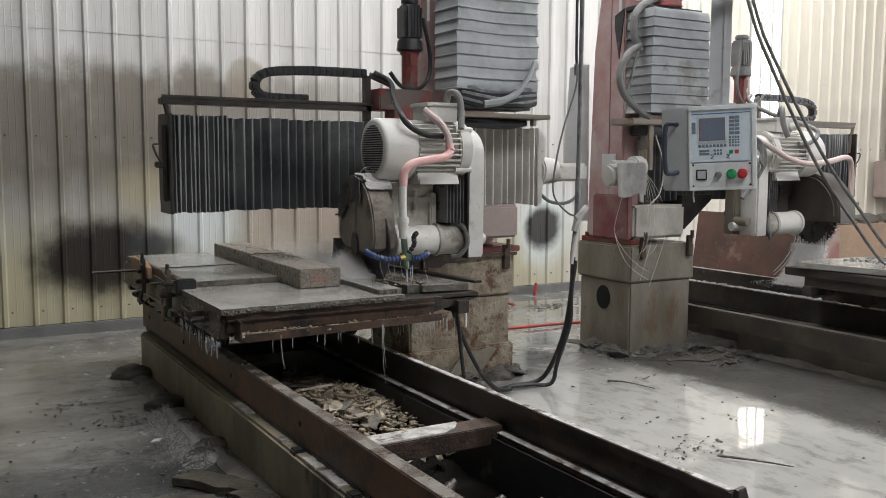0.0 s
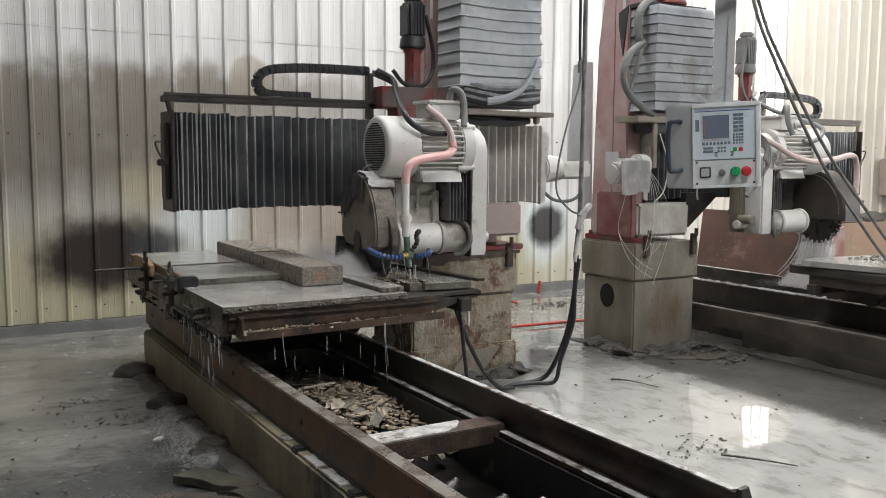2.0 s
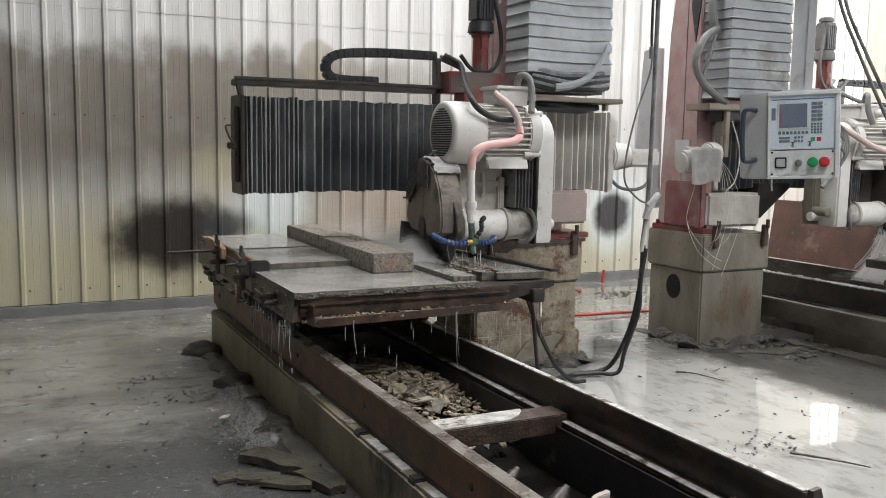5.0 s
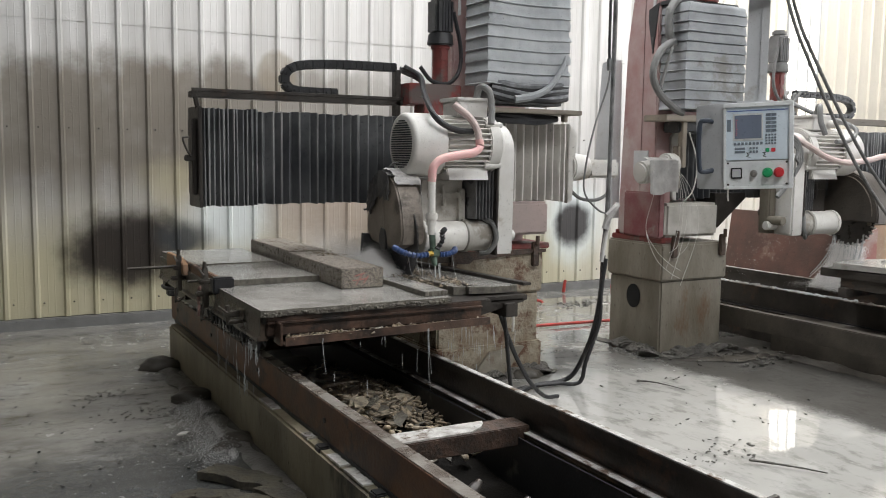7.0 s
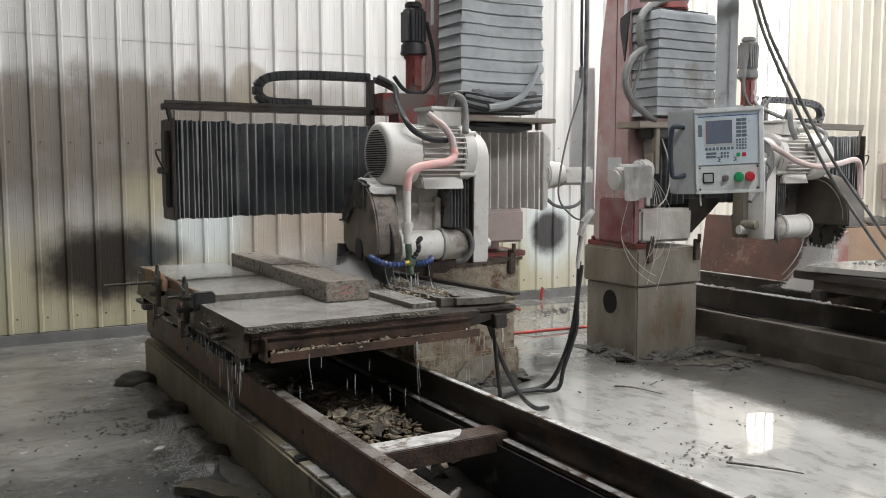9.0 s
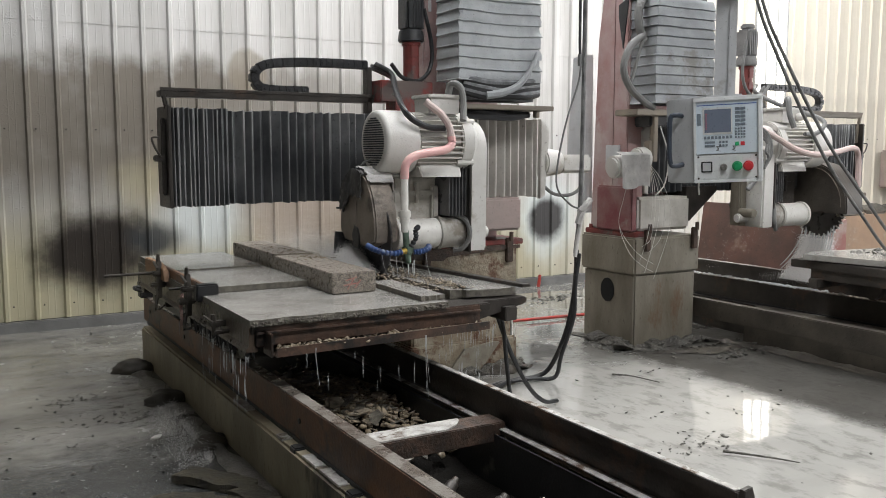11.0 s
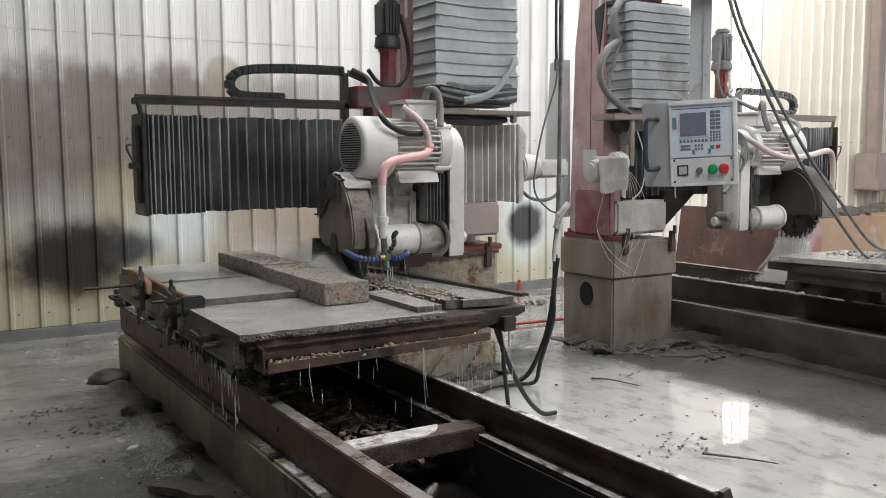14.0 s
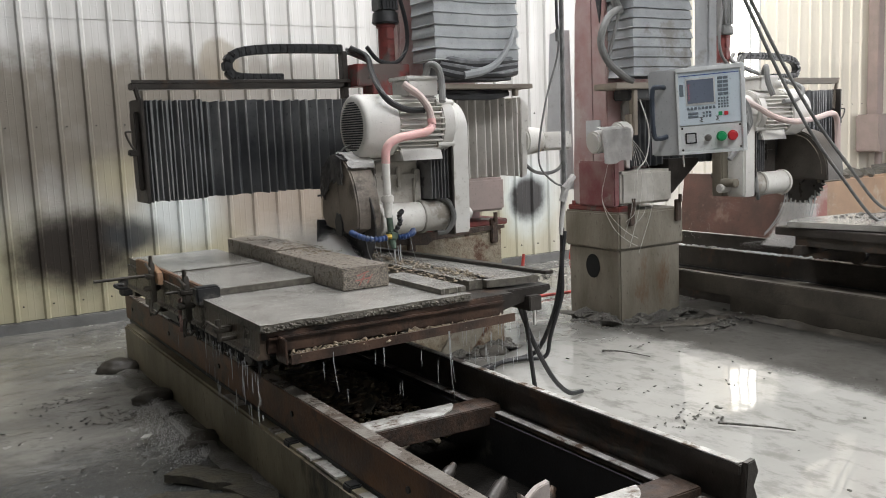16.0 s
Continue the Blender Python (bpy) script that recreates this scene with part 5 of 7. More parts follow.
    prism(bm, rim(.004, 84, 92, 3) + rim(-.02, 92, 84, 3), "x", gx0 - .008, gx1 + .006)
    box(bm, (gx0 - .006, gy - .003, gz - .02), (gx0 + .002, gy + .006, gz + gh - .02))
    tube(bm, [(gx1 + .001, gy + (gr - .05) * math.cos(radians(a)), gz + (gh - .03) * math.sin(radians(a))) for a in (95, 120, 145, 165, 180)], .004, 6)
    part("guard_trim", fx(bm, HD), M_GUARD, guard, "welded seam of the guard")
    if first:
        bm = B()
        prism(bm, [(gy - .035, gz - .1), (gy + .035, gz - .1), (gy + .05, gz - .02), (gy + .02, gz + .03), (gy - .02, gz + .02), (gy - .045, gz - .03)], "x", gx0 - .01, gx0 + .002, .003)
        part("torn_patch", bm, M_BLACK, guard, "black torn rubber patch")
        bm = B()
        cyl(bm, (gx0 - .03, gy + gr - .02, gz + .12), (gx0 + .01, gy + gr - .02, gz + .12), .006, seg=8)
        part("stud", bm, M_BLACK, guard)
    bm = B()
    if first:
        prism(bm, [(2.09, gz - .15), (2.24, gz - .155), (2.25, gz - .03), (2.1, gz - .02)], "y", gy + gr - .03, gy + gr + .01, .008)
    else:
        box(bm, (gx0 + .03, gy + .2, gz + .26), (gx0 + .25, gy + .42, gz + .33), .02)
        box(bm, (gx0 + .19, gy + .1, gz + .12), (gx0 + .31, gy + .3, gz + .3), .02)
    part("rubber_flap", fx(bm, HD), M_BLACK, guard, "black rubber splash flap")
    if first:
        # rags and rubber draped over the guard
        def drape(a0, a1, f0, f1, lift, hang, torn, n1, n2):
            """Cloth over the crown of the guard, its two borders hanging down."""
            bm = B()
            rows = []
            for i in range(n1 + 1):
                a = radians(a0 + (a1 - a0) * i / n1)
                row = []
                for j in range(n2 + 1):
                    f = f0 + (f1 - f0) * j / n2
                    over = max(0.0, -f) + max(0.0, f - 1)
                    q = Vector((f * 4, i * .5, lift * 90))
                    k = lift + .012 * noise.noise(q) + .006 * noise.noise(q * 3)
                    x = gx0 - .012 + (gx1 - gx0 + .024) * min(max(f, 0), 1) + (.012 * noise.noise(q * 2) - .006) * (1 if f < .5 else -1)
                    z = gz + (gh + k) * math.sin(a) - over * hang * (1 + torn * noise.noise(Vector((i * .22, lift * 50, 2))))
                    row.append(bm.verts.new((x, gy + (gr + k) * math.cos(a), z)))
                rows.append(row)
            for p, q in zip(rows, rows[1:]):
                for j in range(n2):
                    bm.faces.new((p[j], p[j + 1], q[j + 1], q[j]))
            bmesh.ops.recalc_face_normals(bm, faces=bm.faces)
            bmesh.ops.solidify(bm, geom=bm.faces[:], thickness=0.005)
            return bm
        part("rag", drape(36, 112, -.9, 1.15, .008, .15, .5, 24, 18), M_DARKRAG, guard, "dark rubber cloth over the guard")
        part("rag", drape(82, 130, .15, 1.2, .02, .2, 1.2, 20, 12), M_CLOTH, guard, "pale grey cloth over the guard")
        bm = B()
        tube(bm, [(gx0 + .02, gy - .01, gz + gh + .02), (gx0 + .05, gy - .02, gz + gh + .05), (gx0 + .1, gy - .03, gz + gh + .05), (gx1 - .01, gy - .05, gz + gh + .01)], .006, 6)
        part("wire_loop", bm, M_GREYHOSE, guard, "grey wire loop")
        # water supply
        bm = B()
        tube(bm, [(2.46, 4.42, 1.70), (2.48, 4.41, 1.68), (2.54, 4.385, 1.63), (2.58, 4.36, 1.56), (2.59, 4.35, 1.49)], 0.021, 10)
        part("hose_upper", bm, M_PALEPINK, saw, "pale pink hose")
        bm = B()
        tube(bm, [(2.59, 4.35, 1.5), (2.585, 4.34, 1.46), (2.54, 4.33, 1.43), (2.44, 4.325, 1.415), (2.34, 4.32, 1.395), (2.285, 4.32, 1.35), (2.275, 4.32, 1.27)], 0.024, 12)
        hose = part("water_hose", bm, M_PINK, saw, "pink rubber water hose")
        bm = B()
        cyl(bm, (2.275, 4.32, 1.29), (2.275, 4.32, 0.98), 0.021, seg=16)
        cyl(bm, (2.275, 4.32, 1.1), (2.275, 4.32, 1.06), 0.034, seg=16, bev=.005)
        cyl(bm, (2.275, 4.32, 1.06), (2.275, 4.32, 1.03), 0.028, seg=16, bev=.003)
        part("pipe", bm, M_PVC, saw, "white plastic pipe with coupling")
        bm = B()
        cyl(bm, (2.28, 4.32, 0.99), (2.29, 4.32, 0.86), 0.018, seg=12)
        box(bm, (2.265, 4.29, 0.855), (2.32, 4.345, 0.91), 0.01)
        cyl(bm, (2.29, 4.32, 0.86), (2.29, 4.3, 0.81), 0.022, 0.013, 12)
        part("valve", bm, M_GREENV, saw, "green corroded valve")
        bm = B()
        tube(bm, [(2.3, 4.3, 0.9), (2.33, 4.29, 0.95), (2.32, 4.28, 0.99), (2.35, 4.3, 1.01)], 0.013, 7, wob=.3)
        part("torn_rubber", bm, M_BLACK, saw, "torn black rubber by the pipe")
        bm = B()
        cyl(bm, (2.27, 4.3, 0.878), (2.23, 4.29, 0.876), 0.017, seg=8)
        part("fitting", bm, M_BRASS, saw, "brass fitting")
        bm = B()
        tube(bm, [(2.24, 4.29, 0.876), (2.18, 4.28, 0.872), (2.13, 4.3, 0.88), (2.1, 4.35, 0.895), (2.09, 4.41, 0.91)], 0.015, 10, wob=.25)
        tube(bm, [(2.32, 4.3, 0.87), (2.36, 4.29, 0.872), (2.41, 4.3, 0.885), (2.43, 4.33, 0.895)], 0.015, 10, wob=.25)
        part("blue_hose", bm, M_BLUE, saw, "blue jointed coolant hose")
    else:
        X = 8.31 + HD
        bm = B()
        tube(bm, [(5.2, 4.5, 1.62), (5.35, 4.4, 1.52), (5.5, 4.36, 1.44), (5.7, 4.34, 1.4), (5.95, 4.34, 1.42), (6.15, 4.36, 1.45), (6.28, 4.4, 1.42), (6.33, 4.42, 1.3), (6.33, 4.42, 1.15)], 0.022, 10)
        part("water_hose", bm, mat("faded_pink_hose", (0.6, 0.46, 0.43), (0.5, 0.42, 0.4), 0.4), saw, "faded pink water hose")
        bm = B()
        cyl(bm, (6.33, 4.42, 1.2), (6.33, 4.42, 0.93), 0.018, seg=12)
        cyl(bm, (6.33, 4.42, 1.09), (6.33, 4.42, 1.03), 0.032, seg=10, bev=.006)
        cyl(bm, (6.33, 4.42, 1.07), (6.4, 4.4, 1.09), 0.014, seg=10)
        cyl(bm, (6.1, 4.42, 0.935), (6.42, 4.42, 0.935), 0.014, seg=10)
        part("pipe", bm, M_PED, saw, "dusty water pipe with tap")
        bm = B()
        tube(bm, [(5.16, 4.5, 1.6), (5.2, 4.45, 1.5), (5.22, 4.42, 1.3), (5.1, 4.43, 1.15)], 0.018, 8)
        for i in range(4):
            tube(bm, [(5.15, 4.5, 1.64 - .02 * i), (5.26, 4.42, 1.56 - .02 * i), (5.3 - .02 * i, 4.4, 1.42), (5.24 + .02 * i, 4.41, 1.3 + .03 * i)], 0.011, 7)
        part("cable", bm, M_GREYHOSE, saw)
        bm = B()
        box(bm, (5.24, 4.62, 0.87), (5.36, 4.72, 1.4), 0.01)
        cyl(bm, (5.26, 4.63, 0.97), (5.26, 4.5, 0.97), 0.033, seg=16, bev=.005)
        part("gear_plate", bm, M_PED, saw)
        # conduit that loops down the red column
        bm = B()
        tube(bm, [(4.9, 4.9, 2.62), (4.6, 4.86, 2.58), (4.42, 4.84, 2.46), (4.4, 4.83, 2.3), (4.45, 4.83, 2.2)], 0.03, 10)
        tube(bm, [(4.44, 4.82, 2.24), (4.3, 4.8, 2.15), (4.24, 4.8, 2.0), (4.3, 4.8, 1.87), (4.42, 4.78, 1.77), (4.5, 4.77, 1.73)], 0.026, 10)
        tube(bm, [(4.44, 4.82, 2.24), (4.36, 4.8, 2.05), (4.31, 4.8, 1.9)], 0.012, 8)
        part("conduit", bm, M_GREYHOSE, saw, "grey conduit looping beside the column")
        bm = B()
        prism(bm, [(4.9, 2.5), (5.0, 2.46), (5.0, 2.38), (4.95, 2.15)], "x", 4.36, 4.37)
        part("dark_flap", bm, M_BLACK, saw)
        bm = B()
        cyl(bm, (4.75, 4.9, 2.53), (4.75, 4.9, 2.62), 0.13, 0.1, 24, .01)
        part("cap", bm, M_REDDARK, saw, "red cap")
    return saw


# ---- table, stone and what lies on it; placed as it stands before the cut begins ----
RIDES = []  # things that travel with the table


def ride(ob):
    RIDES.append((ob, ob.location.copy()))
    return ob


def slab(bm, x0, x1, y0, y1, z0, z1, rough_front=True, n=40):
    """A sawn slab with a broken front edge."""
    pts = []
    for i in range(n + 1):
        f = i / n
        pts.append((x0 + (x1 - x0) * f, y0 + (noise.noise(Vector((f * 9, y0, 1))) * 0.012 + rng.uniform(-.004, .004) if rough_front else 0)))
    pts += [(x1, y1), (x0, y1)]
    prism(bm, pts, "z", z0, z1)
    return bm


def sawn_sides(ob):
    """Gives the upright faces of a slab the speckled stone of its broken sides."""
    me = ob.data
    me.materials.append(M_SLABSIDE)
    for f in me.polygons:
        if abs(f.normal.z) < .5:
            f.material_index = 1
    return ob


def shard(bm, c, size, tilt=.5):
    """A thin angular splinter of stone."""
    n = rng.randint(4, 5)
    lx, ly = size * rng.uniform(.8, 1.6), size * rng.uniform(.35, .8)
    m = Matrix.Translation(c) @ Euler((rng.gauss(0, tilt), rng.gauss(0, tilt), rng.uniform(0, 6.3))).to_matrix().to_4x4()
    h = size * rng.uniform(.1, .22)
    ring = [(lx * math.cos(6.283 * i / n) * rng.uniform(.6, 1.1), ly * math.sin(6.283 * i / n) * rng.uniform(.6, 1.1)) for i in range(n)]
    lo = [bm.verts.new(m @ Vector((a, b, -h))) for a, b in ring]
    hi = [bm.verts.new(m @ Vector((a * .9, b * .9, h))) for a, b in ring]
    bm.faces.new(hi)
    bm.faces.new(lo[::-1])
    for i in range(n):
        bm.faces.new((lo[i], lo[(i + 1) % n], hi[(i + 1) % n], hi[i]))


def saw_table():
    t = thing("saw_table", (1.85, 5.1, 0.42), "dark wet steel saw table carriage running on rails", "saw table")
    bm = B()
    for x in (1.2, 1.62, 2.08, 2.5):
        box(bm, (x - 0.035, 4.04, 0.585), (x + 0.035, 6.35, 0.655), 0.004)
    for y in (4.45, 5.0, 5.6, 6.2):
        box(bm, (1.17, y, 0.53), (2.53, y + 0.08, 0.6), 0.004)
    part("frame", bm, M_DARKST, t, "dark wet steel frame")
    bm = B()
    box(bm, (1.17, 4.02, 0.655), (2.36, 6.35, 0.69), 0.004)
    part("deck", bm, M_DARKST, t)
    bm = B()
    prof = [(1.165, 0.688), (1.187, 0.688), (1.187, 0.6), (1.2, 0.592), (1.2, 0.578), (1.15, 0.578), (1.15, 0.59), (1.162, 0.602)]
    prism(bm, prof, "y", 4.03, 6.3)
    part("side_plate", bm, M_SKIRT, t, "brown slurry-caked side channel")
    bm = B()
    box(bm, (1.235, 4.5, 0.47), (1.25, 6.25, 0.585), 0.003)
    part("inner_skirt", bm, M_BLACK, t, "black rubber skirt set back")
    bm = B()
    box(bm, (1.19, 4.015, 0.6), (2.3, 4.035, 0.688), 0.004)
    box(bm, (1.19, 4.0, 0.655), (2.3, 4.02, 0.665), 0.003)
    part("front_plate", bm, M_GUTTER, t)
    # front gutter with stone crumbs in it
    bm = B()
    prism(bm, [(4.02, 0.575), (3.93, 0.575), (3.93, 0.612), (3.936, 0.612), (3.936, 0.581), (4.02, 0.581)], "x", 1.25, 2.3)
    for v in bm.verts:
        v.co.z += .008 * math.sin(v.co.x * 9)
    box(bm, (1.225, 3.925, 0.57), (1.235, 4.03, 0.67), .003)
    gut = part("gutter", bm, M_GUTTER, t, "dark rusty steel gutter")
    bm = B()
    for i in range(900):
        x = 1.27 + 1.01 * rng.random()
        lift = .03 * max(0, noise.noise(Vector((x * 5, 2, 0))) + .4)
        shard(bm, (x, rng.uniform(3.94, 4.005), 0.586 + rng.uniform(0, .006) + lift * rng.random()), rng.uniform(.004, .014) * (1.8 if rng.random() < .06 else 1))
    crumbs = part("crumbs", bm, M_CRUMB, gut, "pale stone crumbs")
    crumbs["kind"] = "stuff"
    for x in (1.335, 2.085):
        for y in (4.62, 6.0):
            bm = B()
            cyl(bm, (x - 0.025, y, 0.485), (x + 0.025, y, 0.485), 0.074, seg=24, bev=.006)
            wheel = part("wheel", bm, M_DARKST, t)
            bm = B()
            box(bm, (x - 0.05, y - 0.06, 0.47), (x - 0.036, y + 0.06, 0.59), .004)
            box(bm, (x + 0.036, y - 0.06, 0.47), (x + 0.05, y + 0.06, 0.59), .004)
            part("wheel_bracket", bm, M_DARKST, t)
    bm = B()
    prism(bm, [(2.34, 0.6), (2.6, 0.655), (2.6, 0.675), (2.3, 0.675), (2.3, 0.6)], "y", 4.08, 4.14, .003)
    box(bm, (2.3, 4.08, 0.66), (2.62, 5.6, 0.69), .004)
    part("side_bracket", bm, M_DARKST, t)
    bm = B()
    for i in range(70):
        y = min(max(rng.gauss(4.75, .4), 4.05), 6.2)
        h = rng.uniform(.02, .09)
        x = rng.uniform(1.155, 1.195)
        tube(bm, [(x, y, 0.585), (x, y + rng.gauss(0, .006), 0.585 - h * .5), (x + .003, y + rng.gauss(0, .01), 0.585 - h)], rng.uniform(.006, .014), 6, 3, .002, .3)
    part("slurry_crust", bm, M_BLACK, t, "hardened dark slurry drips")["kind"] = "stuff"
    ride(t)
    # angle bar and clamps along the edge
    bm = B()
    box(bm, (1.172, 4.75, 0.695), (1.2, 5.95, 0.765), .005)
    box(bm, (1.2, 4.75, 0.695), (1.25, 5.95, 0.703), .002)
    ride(solid("angle_bar", bm, M_RUST, "rusty steel angle bar lying along the table edge", "steel bar", (1.2, 5.3, .695)))
    bm = B()
    box(bm, (1.13, 4.735, 0.69), (1.24, 4.80, 0.775), .008)
    ride(solid("stop_block", bm, M_BLACK, "black stop block at the end of the angle bar", "stop block", (1.2, 4.77, .69)))
    bm = B()
    prism(bm, [(5.45, 0.7), (5.95, 0.7), (5.95, 0.785), (5.6, 0.79), (5.47, 0.76)], "x", 1.135, 1.165, .004)
    ride(solid("timber_offcut", bm, M_WOOD, "wet orange-brown timber offcut", "timber", (1.15, 5.6, .7)))
    for y, reach in ((5.55, .26), (4.9, .06)):
        bm = B()
        prism(bm, [(y - .022, .6), (y + .02, .6), (y + .03, .7), (y + .018, .8), (y - .014, .81), (y - .03, .72)], "x", 1.115, 1.142, .004)
        box(bm, (1.09, y - .035, .725), (1.2, y + .03, .75), .006)
        box(bm, (1.08, y - .02, .66), (1.165, y + .025, .685), .006)
        cyl(bm, (1.1 - reach, y + .02, .738), (1.17, y, .742), .008, seg=10)
        cyl(bm, (1.105, y - .08, .775), (1.12, y + .09, .79), .007, seg=8)
        cyl(bm, (1.125, y, .8), (1.125, y - .006, .845), .012, .009, 8)
        cyl(bm, (1.115, y + .01, .61), (1.1, y - .02, .53), .014, .006, 8)
        tube(bm, [(1.12, y, .62), (1.1, y - .03, .56), (1.11, y - .07, .545), (1.13, y - .1, .57)], .006, 6)
        for v in bm.verts:
            v.co += Vector((1, 1, 1)) * noise.noise(v.co * 60) * .003
        ride(solid("screw_clamp", bm, M_SILL, "dark slurry-caked screw clamp on the table edge", "clamp", (1.12, y, .6), "clamps on the table edge"))
    bm = B()
    box(bm, (1.09, 4.36, .635), (1.17, 4.41, .66), .005)
    box(bm, (1.1, 4.3, .615), (1.165, 4.33, .63), .004)
    cyl(bm, (1.11, 4.38, .69), (1.112, 4.37, .6), .011, seg=8)
    cyl(bm, (1.085, 4.44, .675), (1.095, 4.31, .665), .006, seg=8)
    for v in bm.verts:
        v.co += Vector((1, 1, 1)) * noise.noise(v.co * 60) * .003
    ride(solid("edge_bracket", bm, M_SILL, "small dark bracket caked with slurry on the table side", "bracket", (1.12, 4.38, .62)))
    bm = B()
    tube(bm, [(1.12, 4.92, .66), (1.11, 4.95, .7), (1.1, 4.93, .64), (1.095, 4.9, .59), (1.1, 4.93, .55)], .008, 6, wob=.3)
    ride(solid("hanging_rag", bm, mat("dirty_pink_string", (.4, .25, .22), (.25, .18, .16), .7), "dirty pink string hanging from a clamp", "string", (1.11, 5.05, .66)))
    # slabs
    g = "slabs on the saw table"
    bm = slab(B(), 1.16, 2.12, 4.0, 6.3, 0.69, 0.72)
    s = ride(sawn_sides(solid("stone_slab", bm, M_SLAB, "large wet grey granite slab with a broken front edge", "stone slab", (1.6, 4.9, .69), g)))
    bm = B()
    for i in range(240):
        f = i / 239
        x = 1.17 + 0.94 * f
        rock(bm, (x, 4.0 + noise.noise(Vector((f * 9, 4.0, 1))) * 0.012, 0.702 + rng.uniform(-.009, .009)), rng.uniform(.004, .009), .8)
    part("broken_edge", bm, M_SLABEDGE, s, "rough broken edge", s.location)
    bm = slab(B(), 1.205, 1.72, 4.78, 5.47, 0.722, 0.752, False)
    ride(sawn_sides(solid("stone_slab", bm, M_SLAB, "wet grey granite slab lying on the large slab", "stone slab", (1.45, 5.1, .722), g)))
    bm = slab(B(), 1.17, 1.7, 5.48, 6.28, 0.722, 0.757, False)
    ride(sawn_sides(solid("stone_slab", bm, M_SLAB, "wet grey granite slab beside the back end", "stone slab", (1.45, 5.8, .722), g)))
    for y0, y1, x0, x1, z1 in ((4.45, 5.32, 1.72, 1.955, 0.825), (5.325, 6.15, 1.735, 1.96, 0.83)):
        bm = B()
        box(bm, (x0, y0, 0.721), (x1, y1, z1), .004)
        ride(solid("granite_block", bm, M_GRANITE, "speckled brown-grey granite block lying on the slab", "stone block", ((x0 + x1) / 2, (y0 + y1) / 2, .721), "granite blocks"))
    bm = B()
    for a, b, c, d in ((1.79, .785, 1.85, .8), (1.8, .74, 1.835, .795), (1.78, .762, 1.86, .77), (1.84, .745, 1.87, .785)):
        q = math.atan2(d - b, c - a)
        obox(bm, Matrix.Translation(((a + c) / 2, 4.4485, (b + d) / 2)) @ Matrix.Rotation(-q, 4, "Y"), (math.hypot(c - a, d - b), .001, .005))
    ride(solid("chalk_mark", bm, mat("red_chalk", (.5, .16, .14), (.36, .2, .17), .8, 0, 60, 200), "faint red chalk scribble on the block end", "chalk mark", (1.82, 4.4485, .74)))
    bm = slab(B(), 2.0, 2.13, 4.06, 4.62, 0.722, 0.745, True, 10)
    ride(sawn_sides(solid("stone_strip", bm, M_SLAB, "narrow wet granite strip next to the cut", "stone strip", (2.05, 4.7, .722), g)))
    bm = slab(B(), 2.24, 2.36, 4.2, 6.0, 0.692, 0.735, True, 10)
    ride(sawn_sides(solid("stone_strip", bm, M_SLAB, "narrow wet granite strip covered with crumbs", "stone strip", (2.3, 5, .692), g)))
    bm = B()
    pts = [(2.31, 4.16), (2.45, 4.13), (2.585, 4.13), (2.6, 4.2), (2.5, 5.5), (2.36, 5.5)]
    prism(bm, pts, "z", 0.70, 0.735)
    ride(sawn_sides(solid("stone_plate", bm, M_SLAB, "wet grey granite plate overhanging the table", "stone plate", (2.45, 4.8, .70), g)))
    bm = B()
    box(bm, (2.42, 4.09, 0.736), (2.47, 5.9, 0.752), .003)
    for v in bm.verts:
        v.co.x += (5.9 - v.co.y) * 0.11 - 0.02
    ride(solid("dark_batten", bm, M_DARKST, "dark wet batten across the granite plate", "batten", (2.45, 5, .736)))
    bm = B()
    for i in range(900):
        y = rng.uniform(4.2, 5.7)
        shard(bm, (rng.choice((2.16, 2.3, 2.33)) + rng.gauss(0, .03), y, 0.738 + rng.uniform(0, .008)), rng.uniform(.004, .012) * (1.7 if rng.random() < .06 else 1), .3)
    for i in range(260):
        shard(bm, (rng.gauss(1.88, .06), 5.0 + abs(rng.gauss(0, .5)), 0.832), rng.uniform(.003, .008), .2)
    ride(solid("stone_crumbs", bm, M_CRUMB, "pale stone crumbs on the strips", "crumbs", (2.3, 5, .74), kind="stuff"))


